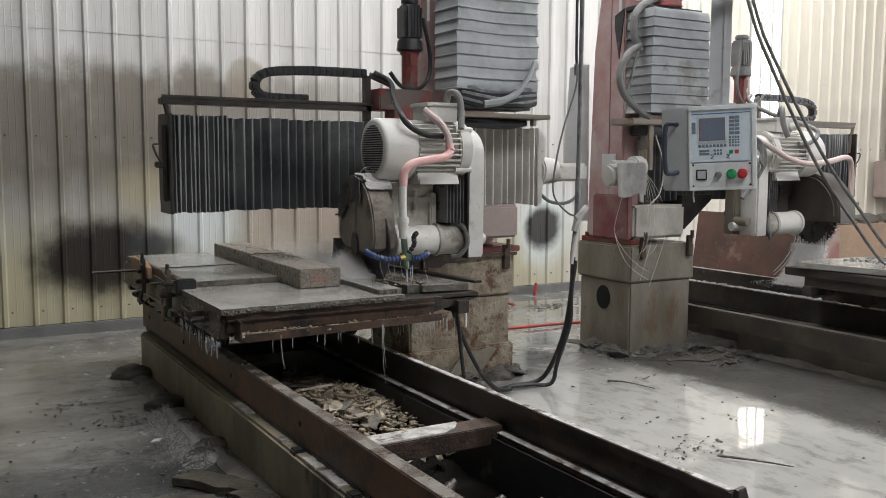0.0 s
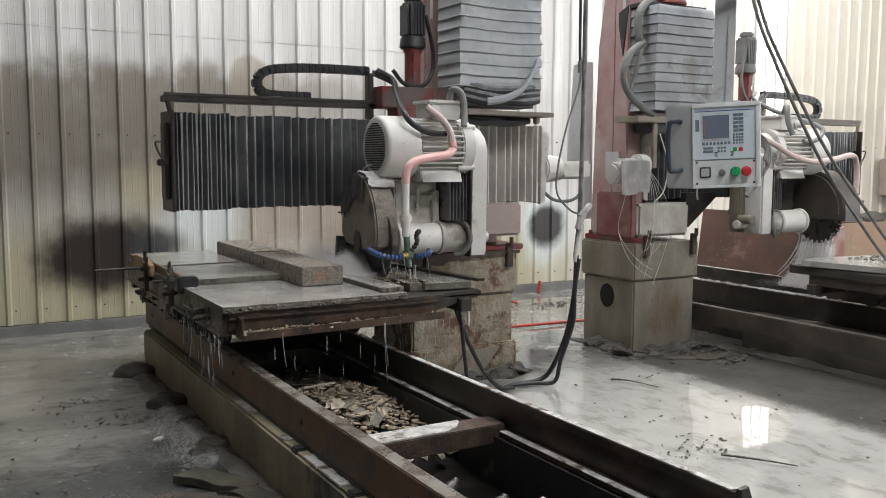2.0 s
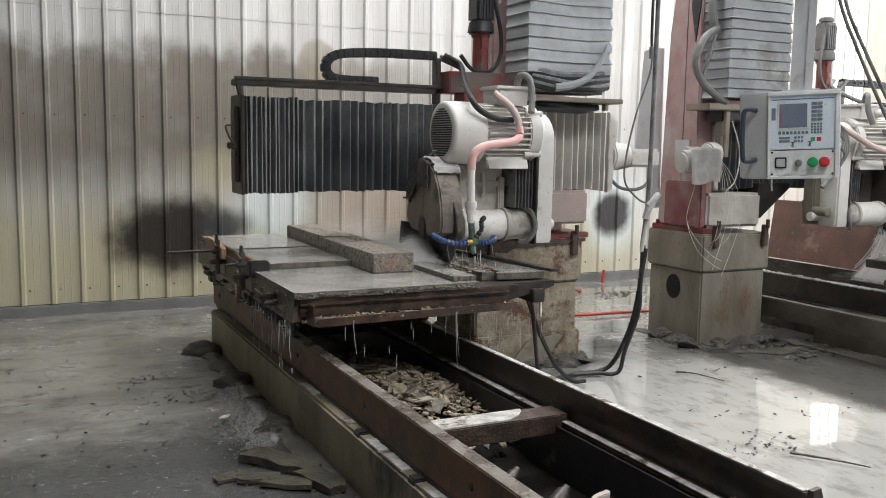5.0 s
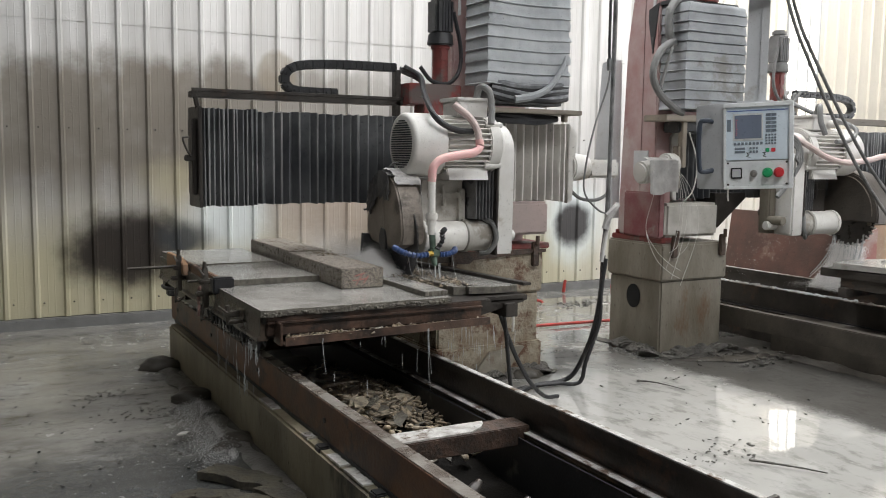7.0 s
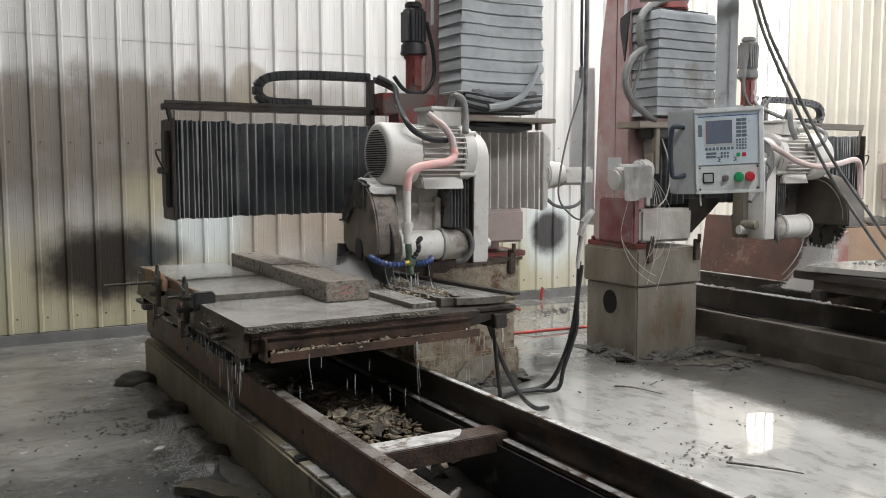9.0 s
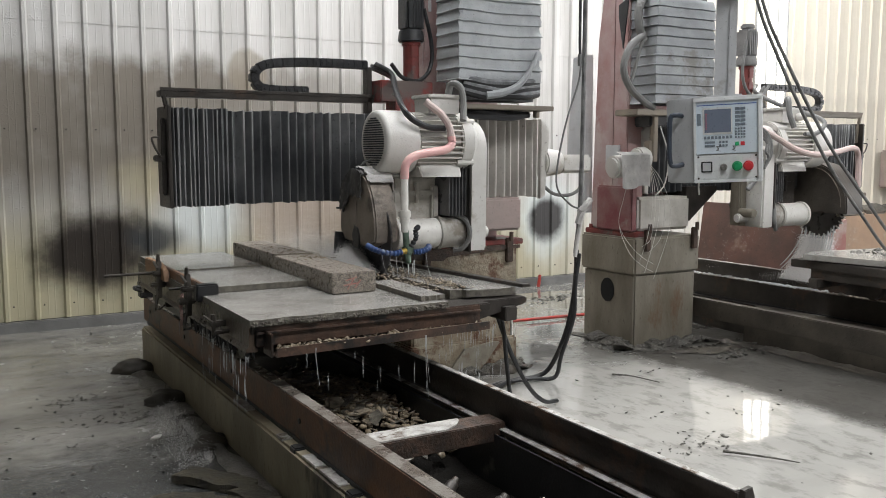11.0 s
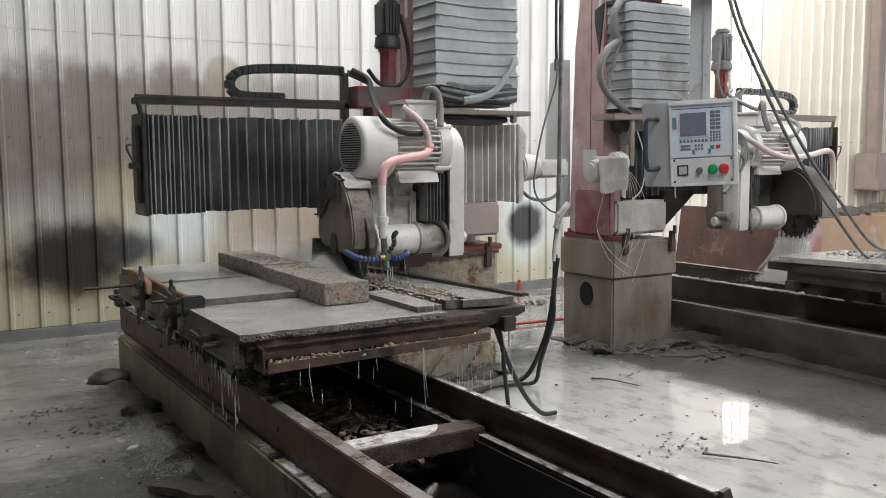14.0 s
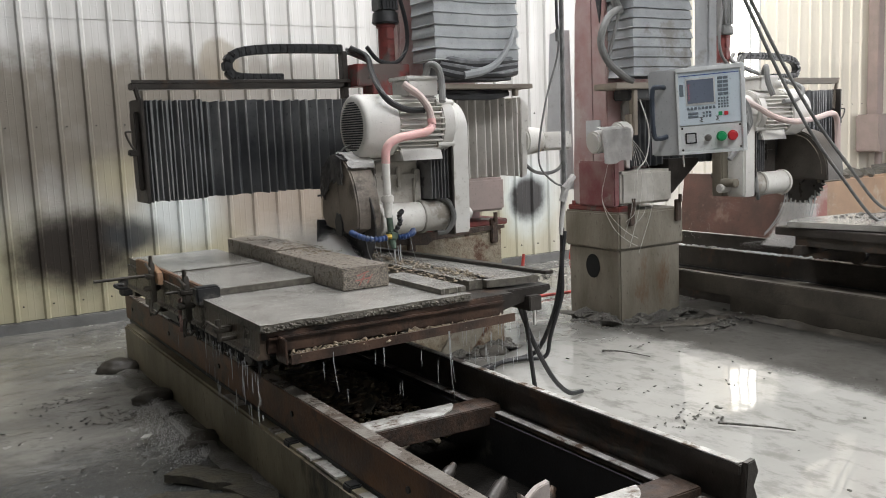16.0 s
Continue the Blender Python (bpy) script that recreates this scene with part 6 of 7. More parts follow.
def second_table():
    bed = rail_bed(5.57, 6.385, 1.9, 6.4, "dark wet rail bed on concrete bases", "rail beds")
    # sill colour is kept dark to hold the shade on its near face
    bm = B()
    prism(bm, [(5.3, 0.17), (5.32, 0.31), (3.95, 0.31), (2.0, 0.31), (2.0, 0.12), (3.8, 0.17)], "x", 5.06, 5.13, .006)
    box(bm, (5.3, 2.0, -0.02), (5.52, 4.6, 0.25), .01)
    part("side_sill", bm, M_SILL, bed, "slurry-coated steel sill, darkened for shade")
    t = thing("saw_table", (6.0, 3.4, 0.42), "dark saw table parked on the second rail bed", "saw table")
    bm = B()
    for x in (5.3, 6.0, 6.6):
        box(bm, (x - .04, 2.3, .55), (x + .04, 4.0, .64), .004)
    for y in (2.5, 3.2, 3.9):
        box(bm, (5.2, y, .5), (6.7, y + .07, .56), .004)
    part("frame", bm, M_DARKST, t)
    bm = B()
    box(bm, (5.24, 2.3, .62), (6.6, 4.15, .675), .004)
    part("deck", bm, M_DARKST, t)
    for x in (5.6, 6.36):
        for y in (2.6, 3.75):
            bm = B()
            cyl(bm, (x - .025, y, .48), (x + .025, y, .48), .07, seg=20, bev=.005)
            part("wheel", bm, M_DARKST, t)
    bm = B()
    pts = [(5.2, 4.02), (5.4, 4.1), (6.0, 4.0), (6.1, 2.3), (5.52, 2.3)]
    prism(bm, pts, "z", .682, .722, .003)
    solid("stone_slab", bm, M_SLAB, "wet grey slab with crumbs on the parked table", "stone slab", (6, 3.4, .682), "slabs on the parked table")
    bm = B()
    for i in range(160):
        rock(bm, (rng.uniform(5.55, 6.0), rng.uniform(2.6, 3.95), .724), rng.uniform(.008, .03), .35)
    solid("stone_crumbs", bm, M_CLOD, "dark crumbs lying on the slab", "crumbs", (6, 3.4, .724), kind="stuff")
    bm = B()
    box(bm, (5.35, 3.98, .52), (5.75, 4.02, .60), .004)
    solid("red_bar", bm, mat("orange_red_bar", (.45, .14, .08), (.3, .12, .08), .5), "orange-red steel bar under the parked slab", "steel bar", (5.5, 4, .52))
    # foam and crumbs on the near rail
    bm = B()
    for i in range(170):
        rock(bm, (5.6 + rng.uniform(-.03, .03), rng.uniform(3.9, 5.5), .414), rng.uniform(.006, .02), .35)
    solid("rail_crumbs", bm, M_FOAM, "wet pale crumbs and foam on the rail", "crumbs", (5.6, 4.7, .41), kind="stuff")
    # rusty red skip behind the saw
    sk = thing("waste_skip", (6.85, 5.7, 0), "rusty red steel waste skip with angled ribs", "skip")
    bm = B()
    prism(bm, [(6.72, 0.30), (6.8, 0.92), (6.85, 0.92), (6.77, 0.30)], "y", 4.93, 6.45)
    part("side", bm, M_TARP, sk)
    bm = B()
    box(bm, (6.7, 4.93, -.01), (6.98, 6.45, .3), .01)
    part("floor_tray", bm, M_TARP, sk)
    bm = B()
    prism(bm, [(6.66, .3), (6.72, .8), (6.9, .84), (6.9, .3)], "y", 4.9, 4.93)
    part("end", bm, mat("red_skip_end", (.34, .09, .08), (.36, .2, .17), .5, 0, 4, 60, .2, .55, (.42, .3, .26), .1), sk, "brighter red end sheet")
    for y in (5.0, 5.45, 5.9, 6.35):
        bm = B()
        prism(bm, [(6.62, .3), (6.76, .3), (6.77, .37)], "y", y, y + .02)
        part("rib", bm, M_TARP, sk)
    bm = B()
    prism(bm, [(9.0, .02), (13.6, .02), (13.6, .75), (12.8, .7), (11.4, .62), (9.0, .68)], "y", 6.9, 6.98)
    box(bm, (9.0, 6.98, .6), (13.6, 7.4, .66))
    solid("steel_trough", bm, M_ORANGE, "weathered orange steel trough along the wall", "trough", (11, 7.1, 0))
    bm = B()
    for i in range(26):
        rock(bm, (rng.uniform(9.4, 13), rng.uniform(7.0, 7.3), .67), rng.uniform(.08, .2), .45)
    solid("stone_debris", bm, M_CLOD, "grey stone debris piled in the trough", "debris", (11, 7.1, .66), kind="stuff")
    bm = B()
    box(bm, (11.45, 7.3, 0.93), (12.2, 7.66, 1.45), .02)
    box(bm, (11.7, 7.5, 1.45), (11.85, 7.66, 6.0), .01)
    cyl(bm, (11.6, 7.4, .93), (11.6, 7.4, .6), .05, seg=12)
    solid("wall_cabinet", bm, M_PINKGREY, "beige grey cabinet on a post against the wall", "cabinet", (11.8, 7.5, .93))


# ---- control box on its hanging arm ----
def control_box():
    W, H, D = 0.305, 0.40, 0.2
    c = thing("control_box", (3.28, 3.0, 1.27), "grey steel control box with screen, keys and push buttons", "control box")
    # own axes: u along the face to the right, n out of the face
    u = Vector((0.681, -0.732, 0.045)).normalized()
    w = Vector((-0.04, 0.0, 1.0)).normalized()
    n = u.cross(w).normalized()
    w = n.cross(u).normalized()
    if n.dot(Vector((-1, -1, 0))) < 0:
        n = -n
    base = Vector((3.187, 3.091, 1.268))
    M = Matrix.Identity(4)
    for i, a in enumerate((u, n, w)):
        M.col[i][:3] = a
    M.col[3][:3] = base
    # in box space: x right, y out of the face, z up

    def place(bm):
        bmesh.ops.transform(bm, matrix=M, verts=bm.verts)
        bmesh.ops.recalc_face_normals(bm, faces=bm.faces)
        return bm

    def bx(x0, x1, z0, z1, y0, y1, bev=.002):
        return place(box(B(), (x0, y0, z0), (x1, y1, z1), bev))
    bm = B()
    prism(bm, [(0, 0), (W, 0), (W + .01, -D * .7), (-.03, -D), (-.125, -.085)], "z", 0, H, .006)
    part("body", place(bm), M_GREYBOX, c)
    bm = B()
    for a, b, cc, d in ((0, W, 0, .014), (0, W, H - .022, H), (0, .012, .014, H - .022), (W - .02, W, .014, H - .022)):
        box(bm, (a, 0, cc), (b, .014, d), .003)
    part("front_frame", place(bm), M_WHITEPANEL, c)
    key = part("keypad_panel", bx(.012, W - .02, .135, H - .022, .001, .006), M_BLUEPANEL, c, "pale blue membrane keypad")
    part("blue_stripe", bx(.016, W - .024, H - .04, H - .036, .005, .0072, 0), mat("stripe_blue", (.08, .14, .4), (.07, .12, .35), .4), key)
    part("screen_bezel", bx(.042, .175, .225, H - .05, .005, .0085), M_WHITEPANEL, key)
    scr = part("screen", bx(.05, .168, .235, H - .058, .0075, .0105, .001), M_SCREEN, key, "dim blue-grey screen")
    bm = B()
    for i in range(9):
        box(bm, (.054, .0101, .25 + i * .0085), (.054 + .006 + .004 * rng.random(), .0112, .255 + i * .0085))
    part("screen_text", place(bm), mat("screen_red", (.4, .14, .18), (.35, .14, .18), .4), scr, "rows of small red bars")
    spots = [(.046 + i * .0165, .058 + i * .0165, .205, .218) for i in range(8)]
    spots += [(.186 + j * .024, .208 + j * .024, .262 + i * .018, .275 + i * .018) for i in range(5) for j in range(2)]
    spots += [(.185 + i * .0125, .194 + i * .0125, .205 + j * .013, .214 + j * .013) for i in range(4) for j in range(4)]
    spots += [(.05, .096, .168 + i * .016, .179 + i * .016) for i in range(2)]
    spots += [(.115 + j * .014, .125 + j * .014, .168 + i * .016, .179 + i * .016) for i in range(2) for j in range(3)] + [(.016, .034, .27, .325)]
    for x0, x1, z0, z1 in spots:
        part("membrane_key", place(box(B(), (x0, .006, z0), (x1, .0085, z1), .001, 1)), M_KEY, key)
    part("green_key", bx(.185, .202, .17, .188, .006, .0085), M_GREEN, key)
    part("red_key", bx(.21, .228, .17, .188, .006, .0085), M_REDBTN, key)
    # brush-written marks, unreadable at this size: short bars
    bm = B()
    for x in (.1, .172):
        for i in range(4):
            obox(bm, pose(x + .008, .0068, .15 + .006 * i, 0, (20, -35, 60, 5)[i], 0), (.016, .001, .0028))
    part("marks", place(bm), M_BLACK, key, "black handwritten marks")
    low = part("button_panel", bx(.012, W - .02, .014, .13, .001, .006), M_WHITEPANEL, c, "white push-button panel")
    bm = box(B(), (.033, .006, .05), (.083, .012, .1), .002)
    part("meter", place(bm), M_BLACK, low)
    part("meter_glass", bx(.039, .077, .056, .094, .011, .0135), M_GREYBOX, low)

    def knob(name, x, z, r, d, m, lab):
        bm = cyl(B(), (x, .005, z), (x, .005 + d, z), r, r * .92, 20, .003)
        cyl(bm, (x, .005, z), (x, .012, z), r * 1.25, seg=20)
        part(name, place(bm), m, low, lab)
    knob("selector", .134, .072, .013, .022, M_BRIGHTST, "metal selector switch")
    knob("start_button", .194, .075, .0185, .032, M_GREEN, "green mushroom button")
    knob("stop_button", .243, .075, .0185, .032, M_REDBTN, "red mushroom button")
    bm = B()
    for x in (.02, W - .028):
        for z in (.022, .122):
            cyl(bm, (x, .005, z), (x, .009, z), .005, seg=8)
    part("screws", place(bm), M_DARKST, low)
    # side handle
    bm = B()
    tube(bm, [(-.05, -.04, .32), (-.08, -.01, .325), (-.105, -.005, .31), (-.112, -.005, .2), (-.108, -.005, .1), (-.085, -.01, .085), (-.05, -.04, .09)], .012, 10)
    part("handle", place(bm), mat("slate_handle", (.06, .075, .1), (.045, .055, .075), .4), c, "slate blue grip handle")
    # hanging post
    bm = B()
    post_x, post_y = .14, -.09
    prism(bm, [(post_x - .048, post_y - .03), (post_x + .048, post_y - .03), (post_x + .048, post_y + .03), (post_x + .014, post_y + .03), (post_x + .014, post_y + .022), (post_x - .04, post_y + .022), (post_x - .04, post_y + .03), (post_x - .048, post_y + .03)], "z", H, 4.73)
    for v in bm.verts:
        v.co.x += (v.co.z - H) * .045
    part("hanging_post", place(bm), M_GREYBOX, c, "grey steel channel post")
    bm = box(B(), (.06, -.14, H - .002), (.22, -.03, H + .008), .002)
    part("mount_plate", place(bm), M_GREYBOX, c)
    bm = B()
    p, q = Vector((2.96, 3.26, 2.188)), Vector((4.6, 1.79, 2.188))
    d = (q - p).normalized()
    m = Matrix.Translation((p + q) / 2) @ Matrix.Rotation(math.atan2(d.y, d.x), 4, "Z")
    obox(bm, m, ((q - p).length, .04, .032), .004)
    part("cross_arm", bm, M_GREYBOX, c, "grey steel arm that carries the box")
    bm = tube(B(), [(.02, -.06, .005), (.018, -.06, -.03), (.02, -.06, -.06)], .004, 6)
    part("tassel", place(bm), M_PVC, c)


# ---- hanging cables ----
def cables():
    hang = thing("hanging_cable", (3.45, 4.3, 0), "black cable bundle hanging from the roof to the floor", "cable")
    for pts, r, m in (([(3.53, 4.32, 6.0), (3.5, 4.31, 3.2), (3.49, 4.3, 2.3), (3.485, 4.3, 1.6), (3.475, 4.3, 1.1), (3.445, 4.3, .8)], .014, M_CABLE),
                      ([(3.5, 4.33, 6.0), (3.47, 4.32, 3.0), (3.46, 4.31, 2.15), (3.465, 4.31, 2.0)], .009, M_BLACK),
                      ([(3.5, 4.285, 1.1), (3.46, 4.285, .95), (3.43, 4.285, .78)], .012, M_CLOTH)):
        part("strand", tube(B(), pts, r, 10), m, hang)
    for pts, r in (([(3.455, 4.3, .82), (3.445, 4.3, .6), (3.42, 4.32, .38), (3.39, 4.37, .2), (3.34, 4.42, .06), (3.26, 4.45, .016), (3.08, 4.44, .016), (2.9, 4.36, .016), (2.66, 4.25, .016), (2.4, 4.1, .016)], .015),
                   ([(3.46, 4.28, .8), (3.435, 4.285, .6), (3.43, 4.29, .4), (3.37, 4.33, .16), (3.35, 4.34, .05), (3.31, 4.36, .016), (3.2, 4.42, .016), (2.95, 4.42, .016), (2.7, 4.3, .016), (2.4, 4.16, .016)], .013)):
        part("strand", tube(B(), pts, r, 10), M_BLACK, hang, "black rubber cable")
    bm = B()
    tube(bm, [(2.52, 4.25, .67), (2.57, 4.24, .52), (2.66, 4.25, .33), (2.79, 4.29, .15), (2.93, 4.34, .04), (3.05, 4.38, .016)], .0125, 10)
    tube(bm, [(2.55, 4.24, .66), (2.58, 4.23, .5), (2.6, 4.23, .34), (2.63, 4.24, .16), (2.66, 4.25, .02)], .0115, 8)
    ride(solid("table_cable", bm, M_BLACK, "black cables looping from the table down to the floor", "cable", (2.54, 4.25, .67)))
    bm = B()
    tube(bm, [(2.55, 4.22, .67), (2.59, 4.21, .64), (2.615, 4.21, .55), (2.62, 4.215, .47)], .008, 8)
    ride(solid("cable_sleeve", bm, M_PVC, "dirty white sleeve on the table cable", "cable sleeve", (2.55, 4.22, .67)))
    bm = B()
    tube(bm, [(3.465, 4.3, 2.0), (3.45, 4.3, 1.85), (3.36, 4.3, 1.6), (3.3, 4.3, 1.35), (3.3, 4.3, 1.2), (3.4, 4.3, 1.1), (3.48, 4.3, 1.07)], .006, 6)
    box(bm, (3.435, 4.28, 1.93), (3.455, 4.3, 2.0), .003)
    solid("thin_wire", bm, M_GREYHOSE, "thin grey wire tied to the hanging cable", "wire", (3.4, 4.3, 1.5))
    bm = B()
    tube(bm, [(3.46, 4.28, 1.06), (3.5, 4.27, 1.1), (3.53, 4.27, 1.13)], .02, 7)
    tube(bm, [(3.45, 4.285, .98), (3.47, 4.28, 1.05), (3.49, 4.28, 1.08)], .024, 7)
    solid("tape_wrap", bm, M_CLOTH, "pale tape wrapped round the cable", "tape", (3.48, 4.28, 1.05))
    for k in range(2):
        bm = B()
        d = .045 * k
        tube(bm, [(3.7 + d, 3.6, 3.4), (4.12 + d, 3.6, 2.36), (4.36 + d, 3.6, 1.96 + .02 * k), (4.8 + d, 3.6, 1.40 + .07 * k), (5.2 + d, 3.6, 1.02 + .09 * k), (5.54 + d, 3.6, .74 + .09 * k), (5.75 + d * 3, 3.6, .74)], .0105, 8)
        solid("slanting_cable", bm, M_CABLE, "thick grey cable slanting down to the parked table", "cable", (4.7, 3.6, 1.5), "slanting cables")
    bm = B()
    tube(bm, [(3.37, 5.6, .03), (3.9, 6.0, .02), (4.4, 6.0, .02), (4.95, 5.95, .02)], .013, 8)
    solid("red_hose", bm, M_REDHOSE, "red hose lying on the floor near the wall", "hose", (4.4, 6.2, 0))
    solid("red_hose", tube(B(), [(4.9, 7.0, .02), (4.88, 7.2, .05), (4.88, 7.3, .2)], .014, 8), M_REDHOSE, "short end of red hose standing up at the wall", "hose", (4.9, 7.1, 0))
    for x in (5.55, 6.2):
        bm = B()
        cyl(bm, (x, 7.55, .0), (x + .02, 7.55, .13), .02, .015, 12, .004)
        solid("red_stake", bm, M_REDHOSE, "short red stake at the foot of the wall", "stake", (x, 7.55, 0), "red stakes")


# ---- on the floor ----
def floor_clutter():
    bm = B()
    for i in range(240):
        x, y = rng.uniform(2.5, 6.2), rng.uniform(1.6, 6.8)
        if 4.3 < x and 4.6 < y < 5.6:
            continue
        rock(bm, (x, y, .001), rng.uniform(.003, .012), .3)
    for i in range(200):
        x, y = rng.uniform(-.6, 1.15), rng.uniform(3.2, 7.4)
        rock(bm, (x, y, .001), rng.uniform(.004, .014), .3)
    for cx, cy, n in ((3.2, 3.05, 50), (5.3, 4.5, 80), (5.0, 4.35, 70), (4.75, 4.6, 70), (.95, 4.9, 90), (.7, 5.4, 70), (5.3, 6.9, 60), (1.0, 4.3, 70)):
        for i in range(n):
            q = .55 if cx < 4 else 1
            rock(bm, (cx + rng.gauss(0, .15), cy + rng.gauss(0, .07), .003), rng.uniform(.005, .022) * q, .3)
    solid("slurry_crumbs", bm, M_CLOD, "dried slurry crumbs scattered over the wet floor", "crumbs", (3, 4, 0), kind="stuff")
    for pts, w, h in (([(1.16, 6.3), (1.15, 5.6), (1.17, 5.0), (1.16, 4.4), (1.18, 3.8), (1.17, 3.3)], .08, .03), ([(5.15, 4.75), (5.2, 4.3), (5.22, 3.7), (5.2, 3.0)], .1, .035), ([(4.4, 4.62), (4.8, 4.5), (5.2, 4.45)], .1, .02)):
        bm = mud_bank(B(), pts, w, h)
        solid("slurry_bank", bm, M_BANK if pts[0][0] < 2 else M_SILL, "low bank of dried grey slurry on the floor", "slurry bank", (pts[0][0], pts[0][1], 0), "slurry banks")
    for x, y, s in ((1.13, 5.95, .13), (1.14, 5.1, .12), (1.17, 4.25, .09), (1.1, 4.15, .07), (3.2, 4.72, .1), (1.16, 4.7, .06)):
        bm = B()
        got = bmesh.ops.create_icosphere(bm, subdivisions=4, radius=1.0)
        for v in got["verts"]:
            q = v.co.copy()
            f = 1 + .22 * noise.noise(q * 1.6 + Vector((x * 9, y * 9, 0))) + .1 * noise.noise(q * 5)
            v.co = Vector((x + q.x * s * 1.05 * f, y + q.y * s * .8 * f, q.z * s * .62 * f - .01))
        solid("slurry_lump", bm, M_SILL, "dark lump of dried slurry on the floor", "slurry lump", (x, y, 0), "slurry lumps")
    for p in ([(3.73, 4.27, .01), (3.8, 4.17, .014), (3.86, 3.98, .008)], [(3.21, 2.88, .015), (3.32, 2.72, .016), (3.4, 2.6, .012)]):
        bm = tube(B(), p, .007, 6, r_end=.003, wob=.15)
        solid("twig", bm, M_CLOD, "dark twig lying on the wet floor", "twig", p[0], "twigs")
    bm = B()
    prism(bm, [(.91, 4.41), (.945, 4.375), (.965, 4.4), (.935, 4.43)], "z", .006, .012)
    for v in bm.verts:
        v.co.z += (v.co.x - .89) * .3
    solid("litter_scrap", bm, M_PVC, "white scrap of plastic on the floor", "litter", (.94, 4.4, 0))
    board = mat("muddy_board", (.11, .097, .066), (.05, .045, .034), .45, 0, 16, 70, .8, .55, (.045, .042, .036), .1, dist=.012)
    for cx, cy, rz, lx, ly, h, tilt in ((1.04, 3.68, -52, .42, .13, .035, 2), (.9, 3.56, -20, .2, .1, .018, 4), (1.0, 3.46, -35, .24, .11, .018, -2), (.78, 3.62, 15, .12, .07, .012, 3), (1.13, 3.42, -70, .28, .12, .03, 3)):
        k = rng.randint(0, 99)
        out = []
        for i in range(24):
            a = 2 * math.pi * i / 24
            u, v = math.cos(a), math.sin(a)
            sc = 1 / max(abs(u), abs(v)) * (.86 + .2 * noise.noise(Vector((u * 2.2, v * 2.2, k))))
            out.append((u * sc * lx / 2, v * sc * ly / 2))
        bm = prism(B(), out, "z", 0, h)
        bmesh.ops.subdivide_edges(bm, edges=[e for e in bm.edges if abs(e.verts[0].co.z - e.verts[1].co.z) < .001], cuts=1)
        bmesh.ops.transform(bm, matrix=pose(cx, cy, .004, tilt, tilt * .6, rz), verts=bm.verts)
        for v in bm.verts:
            v.co.z += noise.noise(v.co * 16) * .008
        solid("broken_board", bm, board, "muddy broken board lying beside the rail bed", "board", (cx, cy, 0), "muddy boards")


# ---- water ----
DROPS = []


def droplets(name, points, material, label, category, at, group):
    """Many tiny cupped specks as one mesh."""
    vs, fs = [], []
    for p, r in points:
        k = len(vs)
        a = Vector((rng.gauss(0, 1), rng.gauss(0, 1), rng.gauss(0, 1))).normalized() * r * 1.4
        b = a.cross(Vector((rng.gauss(0, 1), rng.gauss(0, 1), rng.gauss(0, 1)))).normalized() * r * 1.4
        c = a.cross(b).normalized() * r
        q = Vector(p) - Vector(at)
        vs += [tuple(q + a), tuple(q - a * .5 + b), tuple(q - a * .5 - b), tuple(q + c * .3)]
        fs += [(k, k + 1, k + 3), (k + 1, k + 2, k + 3), (k + 2, k, k + 3)]
    me = bpy.data.meshes.new(name)
    me.from_pydata(vs, [], fs)
    me.materials.append(material)
    ob = new(name, me)
    ob.location = at
    return tagged(ob, label, category, group, "stuff")


def strand(bm, top, length, r, lean=(0, 0)):
    x, y, z = top
    n = 7
    pts = [(x + lean[0] * (i / n) ** 2 + rng.uniform(-.0012, .0012), y + lean[1] * (i / n) ** 2 + rng.uniform(-.0012, .0012), z - length * i / n) for i in range(n + 1)]
    tube(bm, pts, r, 6, 3, r * .5, .12)


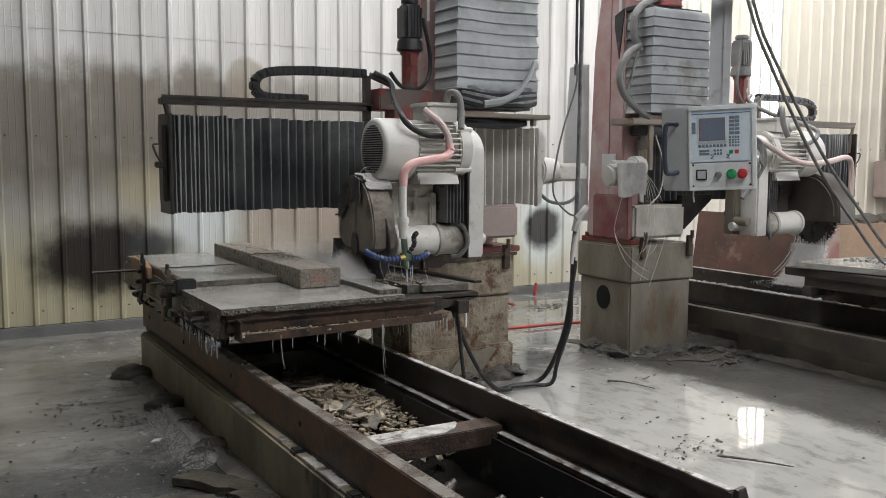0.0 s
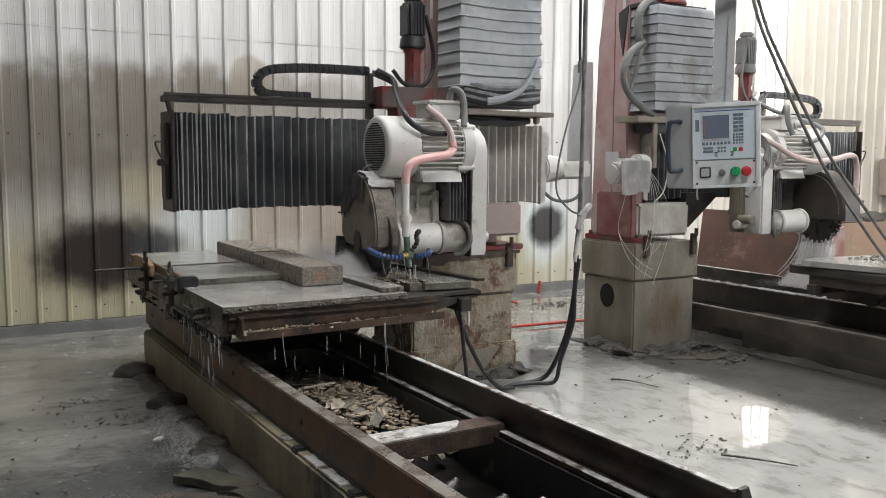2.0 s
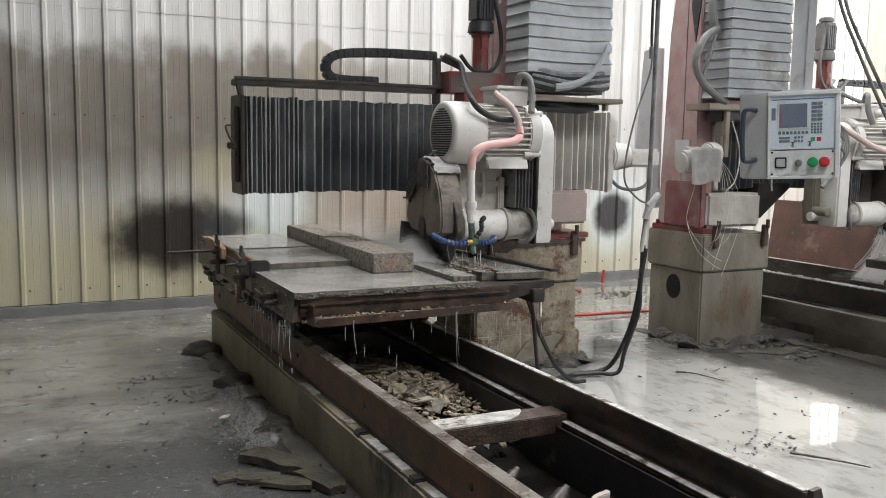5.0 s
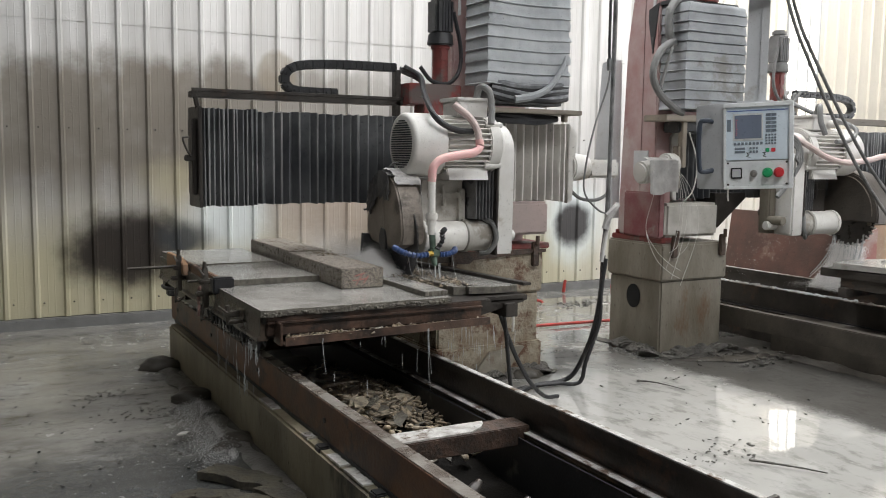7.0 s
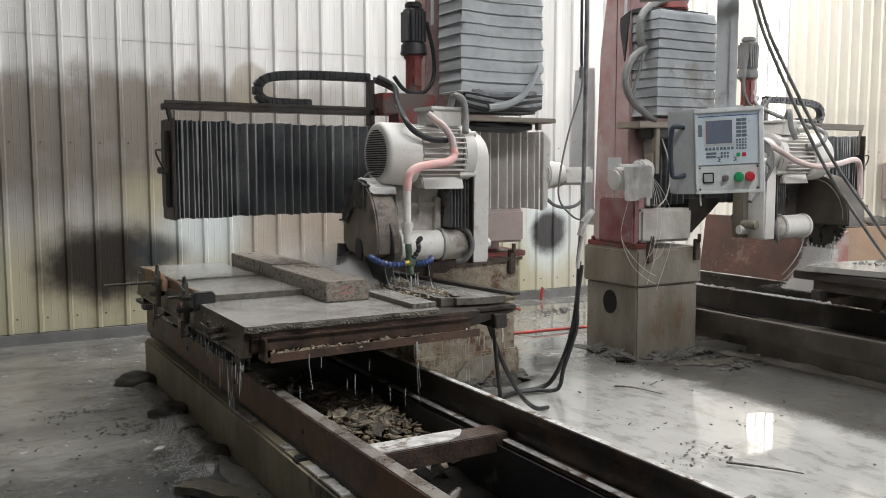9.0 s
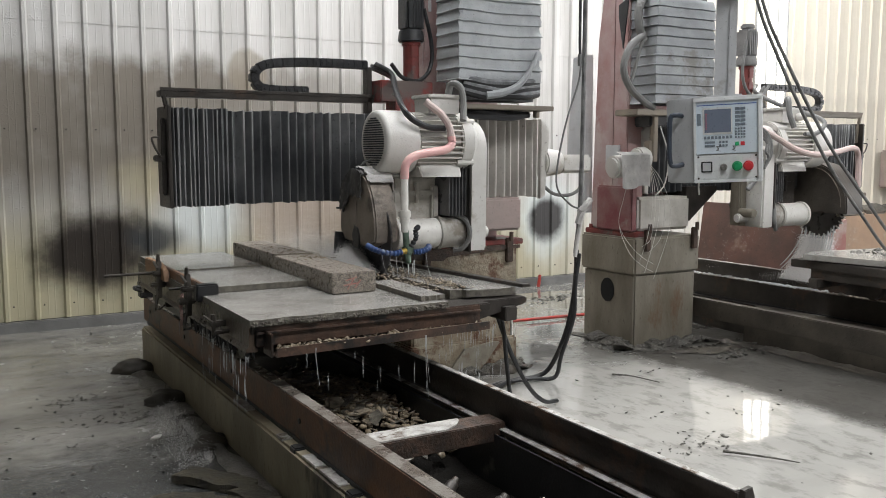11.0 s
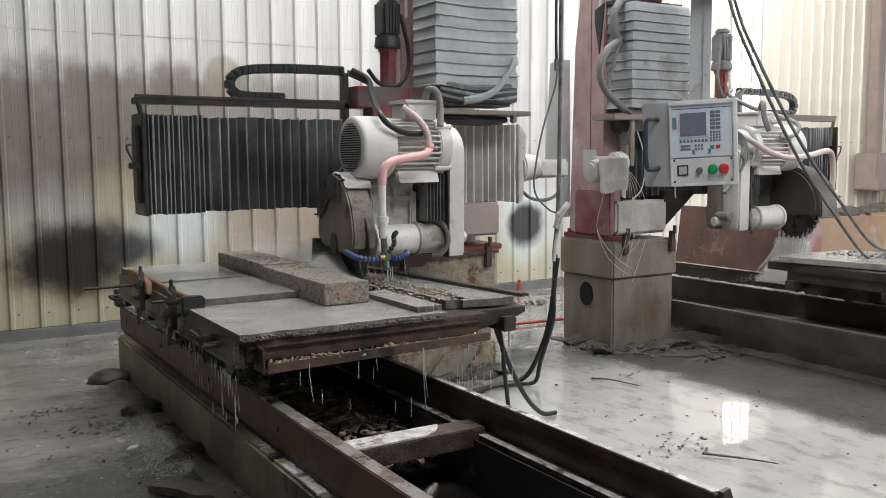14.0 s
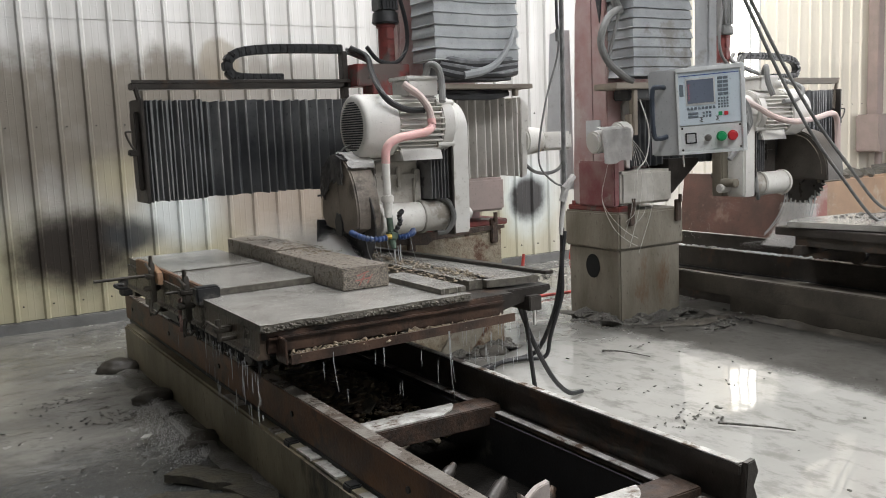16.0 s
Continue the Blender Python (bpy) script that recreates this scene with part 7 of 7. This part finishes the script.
def water():
    # streams from the coolant hoses of the first saw
    for k, (x, y, z, l, r) in enumerate(((2.29, 4.3, .81, .17, .0045), (2.325, 4.3, .83, .19, .0035), (2.31, 4.295, .82, .15, .002), (2.13, 4.31, .87, .13, .0013), (2.17, 4.29, .86, .1, .0012), (2.2, 4.28, .86, .14, .0015), (2.245, 4.29, .86, .12, .0013), (2.4, 4.3, .87, .16, .0013))):
        bm = B()
        strand(bm, (x, y, z), l, r, (rng.uniform(0, .03), -.03))
        st = solid("water_stream", bm, M_FOAM, "stream of cooling water under the blade guard", "water", (x, y, z), "cooling water streams")
        DROPS.append((st, st.location.copy(), .012, .37 + .05 * k))
    # fine mist thrown back by the blade, along the cut; low at the foot of the blade, rising behind it
    for k in range(3):
        pts = []
        while len(pts) < 72000:
            f = rng.random() ** 2.6
            y = 4.6 + f * 1.2 + rng.gauss(0, .03)
            x = 2.2 - f * .2 + rng.gauss(0, .02 + .13 * f)
            z = .725 + abs(rng.gauss(0, .05 + .06 * f ** .6)) + .05 * f
            if z < .76 + 1.15 * max(0, y - 4.62 - .35 * max(0, 2.2 - x)):
                pts.append(((x, y, z), rng.uniform(.0008, .0016) * (1 - .55 * min(1, f))))
        st = droplets("water_spray", pts, M_MIST, "fine white spray thrown back by the blade", "spray", (2.2, 4.5, .74), "spray")
        DROPS.append((st, st.location.copy(), .02, .23 + .06 * k))
    # dense splash where the blade enters the stone
    for k in range(2):
        pts = []
        for i in range(42000):
            h = rng.random() ** 1.6
            w = rng.gauss(0, 1)
            pts.append(((2.17 - .05 * abs(w) + rng.gauss(0, .012), 4.57 + .045 * rng.gauss(0, 1) + .25 * h, .726 + .1 * h + abs(rng.gauss(0, .022))), rng.uniform(.0008, .0014)))
        st = droplets("water_splash", pts, M_MIST, "white splash where the blade meets the stone", "splash", (2.2, 4.42, .735), "splash")
        DROPS.append((st, st.location.copy(), .015, .19 + .05 * k))
    # splashes where the drips of the table strike the floor beside the bed
    for k in range(2):
        pts = []
        for i in range(5000):
            a, b = rng.gauss(0, .05), abs(rng.gauss(0, .014))
            pts.append(((1.1 + a - .5 * abs(a), rng.uniform(3.95, 5.0) + a, .006 + b), rng.uniform(.0008, .0022)))
        st = droplets("floor_splash", pts, M_MIST, "small white splashes of dripping water on the floor", "splash", (1.1, 4.4, .006), "floor splashes")
        DROPS.append((st, st.location.copy(), .01, .21 + .06 * k))
    # threads of water running off the gutter
    for x, l in ((1.42, .16), (1.95, .3), (1.955, .22)):
        bm = B()
        strand(bm, (x, 3.925, .59), l, .0019, (.012, -.01))
        ride(solid("water_stream", bm, M_FOAM, "thread of water running off the table gutter", "water", (x, 3.925, .59), "water off the gutter"))
    # second saw: broad sheet of water thrown down from the blade
    for k in range(14):
        bm = B()
        f = k / 13
        strand(bm, (6.12, 4.46 + .28 * f, .765 + .4 * (f - .5) ** 2), .35, .006, (-.05 - .1 * rng.random(), .1 + .05 * rng.random() - .1 * (1 - f)))
        s = solid("water_stream", bm, M_FOAM, "white water pouring off the far blade", "water", (6.0, 4.7, .78), "water off the far blade")
        DROPS.append((s, s.location.copy(), .02, .21 + .03 * k))
    for k in range(3):
        pts = []
        for i in range(40000):
            f, q = rng.random(), rng.random() ** .7
            pts.append(((6.12 - .12 * f * f + rng.gauss(0, .02), 4.44 + .3 * q + (.1 - .1 * (1 - q)) * f * f + rng.gauss(0, .012), .76 - .34 * f), rng.uniform(.0007, .0017)))
        for i in range(90):
            f = rng.random()
            pts.append(((6.08 - f * .4 + rng.gauss(0, .05), 4.7 + f * .7 + rng.gauss(0, .07), .82 - .36 * f * f + rng.gauss(0, .04)), rng.uniform(.0008, .0022)))
        for i in range(500):
            a, f = rng.uniform(0, 6.28), rng.random()
            pts.append(((5.98 + .22 * f * math.cos(a), 4.72 + .3 * f * math.sin(a), .42 + .07 * (1 - f) * rng.random()), rng.uniform(.0007, .002)))
        s = droplets("water_spray", pts, M_MIST, "white drops flung from the far blade", "spray", (6.0, 4.8, .7), "far spray")
        DROPS.append((s, s.location.copy(), .03, .17 + .04 * k))


def drips():
    """Water that runs off the moving table: each falls in short rigid pieces."""
    out = []
    for k in range(92):
        if k < 44:
            x, y = 1.15 - rng.uniform(0, .03), 3.98 + abs(rng.gauss(0, .45))
        elif k < 56:
            x, y = rng.uniform(1.3, 2.25), 3.93
        else:
            x, y = min(2.58, 2.12 + abs(rng.gauss(0, .2))), rng.uniform(4.0, 4.1)
        bm = B()
        l = rng.uniform(.02, .09)
        strand(bm, (x, y, .57), l, rng.uniform(.001, .0024 if k < 56 else .0017))
        s = solid("water_drip", bm, M_FOAM, "thin drip of water falling from the table edge", "water", (x, y, .57), "drips from the table")
        out.append((s, s.location.copy(), rng.uniform(0.05, .2)))
    return out


def travel(t):
    """How far the table has moved towards the camera."""
    if t < 3.1:
        return 0.0
    if t < 3.7:
        return 0.0565 * (t - 3.1) ** 2 / 1.2
    return 0.0565 * (t - 3.4)


def motions():
    times = [0, 1.5, 3.1, 3.4, 3.7] + [4 + i for i in range(13)]
    for ob, home in RIDES:
        walk(ob, [(t, Matrix.Translation(home + Vector((0, -travel(t), 0)))) for t in times])
    for ob, home in SPIN:
        rows, a, t = [], 0.0, 0.0
        step = 1 / 15 if home.x < 0 else .22
        while t < 16.3:
            rows.append((t, Matrix.Translation(home) @ Matrix.Rotation(radians(a), 4, "X")))
            a += 67 if home.x < 0 else 17
            t += step
        walk(ob, rows)
    for ob, home, amp, period in DROPS:
        rows, t, k = [], 0.0, 0
        while t < 16 + period:
            rows.append((t, Matrix.Translation(home + Vector((amp * .4 * math.sin(k * 2.4), amp * .4 * math.cos(k * 1.7), -amp * (k % 2)))) @ Matrix.Rotation(.06 * math.sin(k * 1.3), 4, "Z")))
            t += period / 2
            k += 1
        walk(ob, rows)
    for ob, home, off in DRIPS:
        rows, t, k = [], 0.0, 0
        while t < 16.3:
            y = Vector((0, -travel(t), 0))
            rows.append((t, Matrix.Translation(home + y)))
            rows.append((t + .1, Matrix.Translation(home + y + Vector((0, 0, -.05)))))
            rows.append((t + .2, Matrix.Translation(home + y + Vector((0, 0, -.2)))))
            t += .2 + 1 / 30 + off
            k += 1
        walk(ob, rows)


floor_and_walls()
first_bed()
bridge_saw(True)
saw_table()
second_table()
bridge_saw(False)
control_box()
cables()
floor_clutter()
water()
DRIPS = drips()
motions()
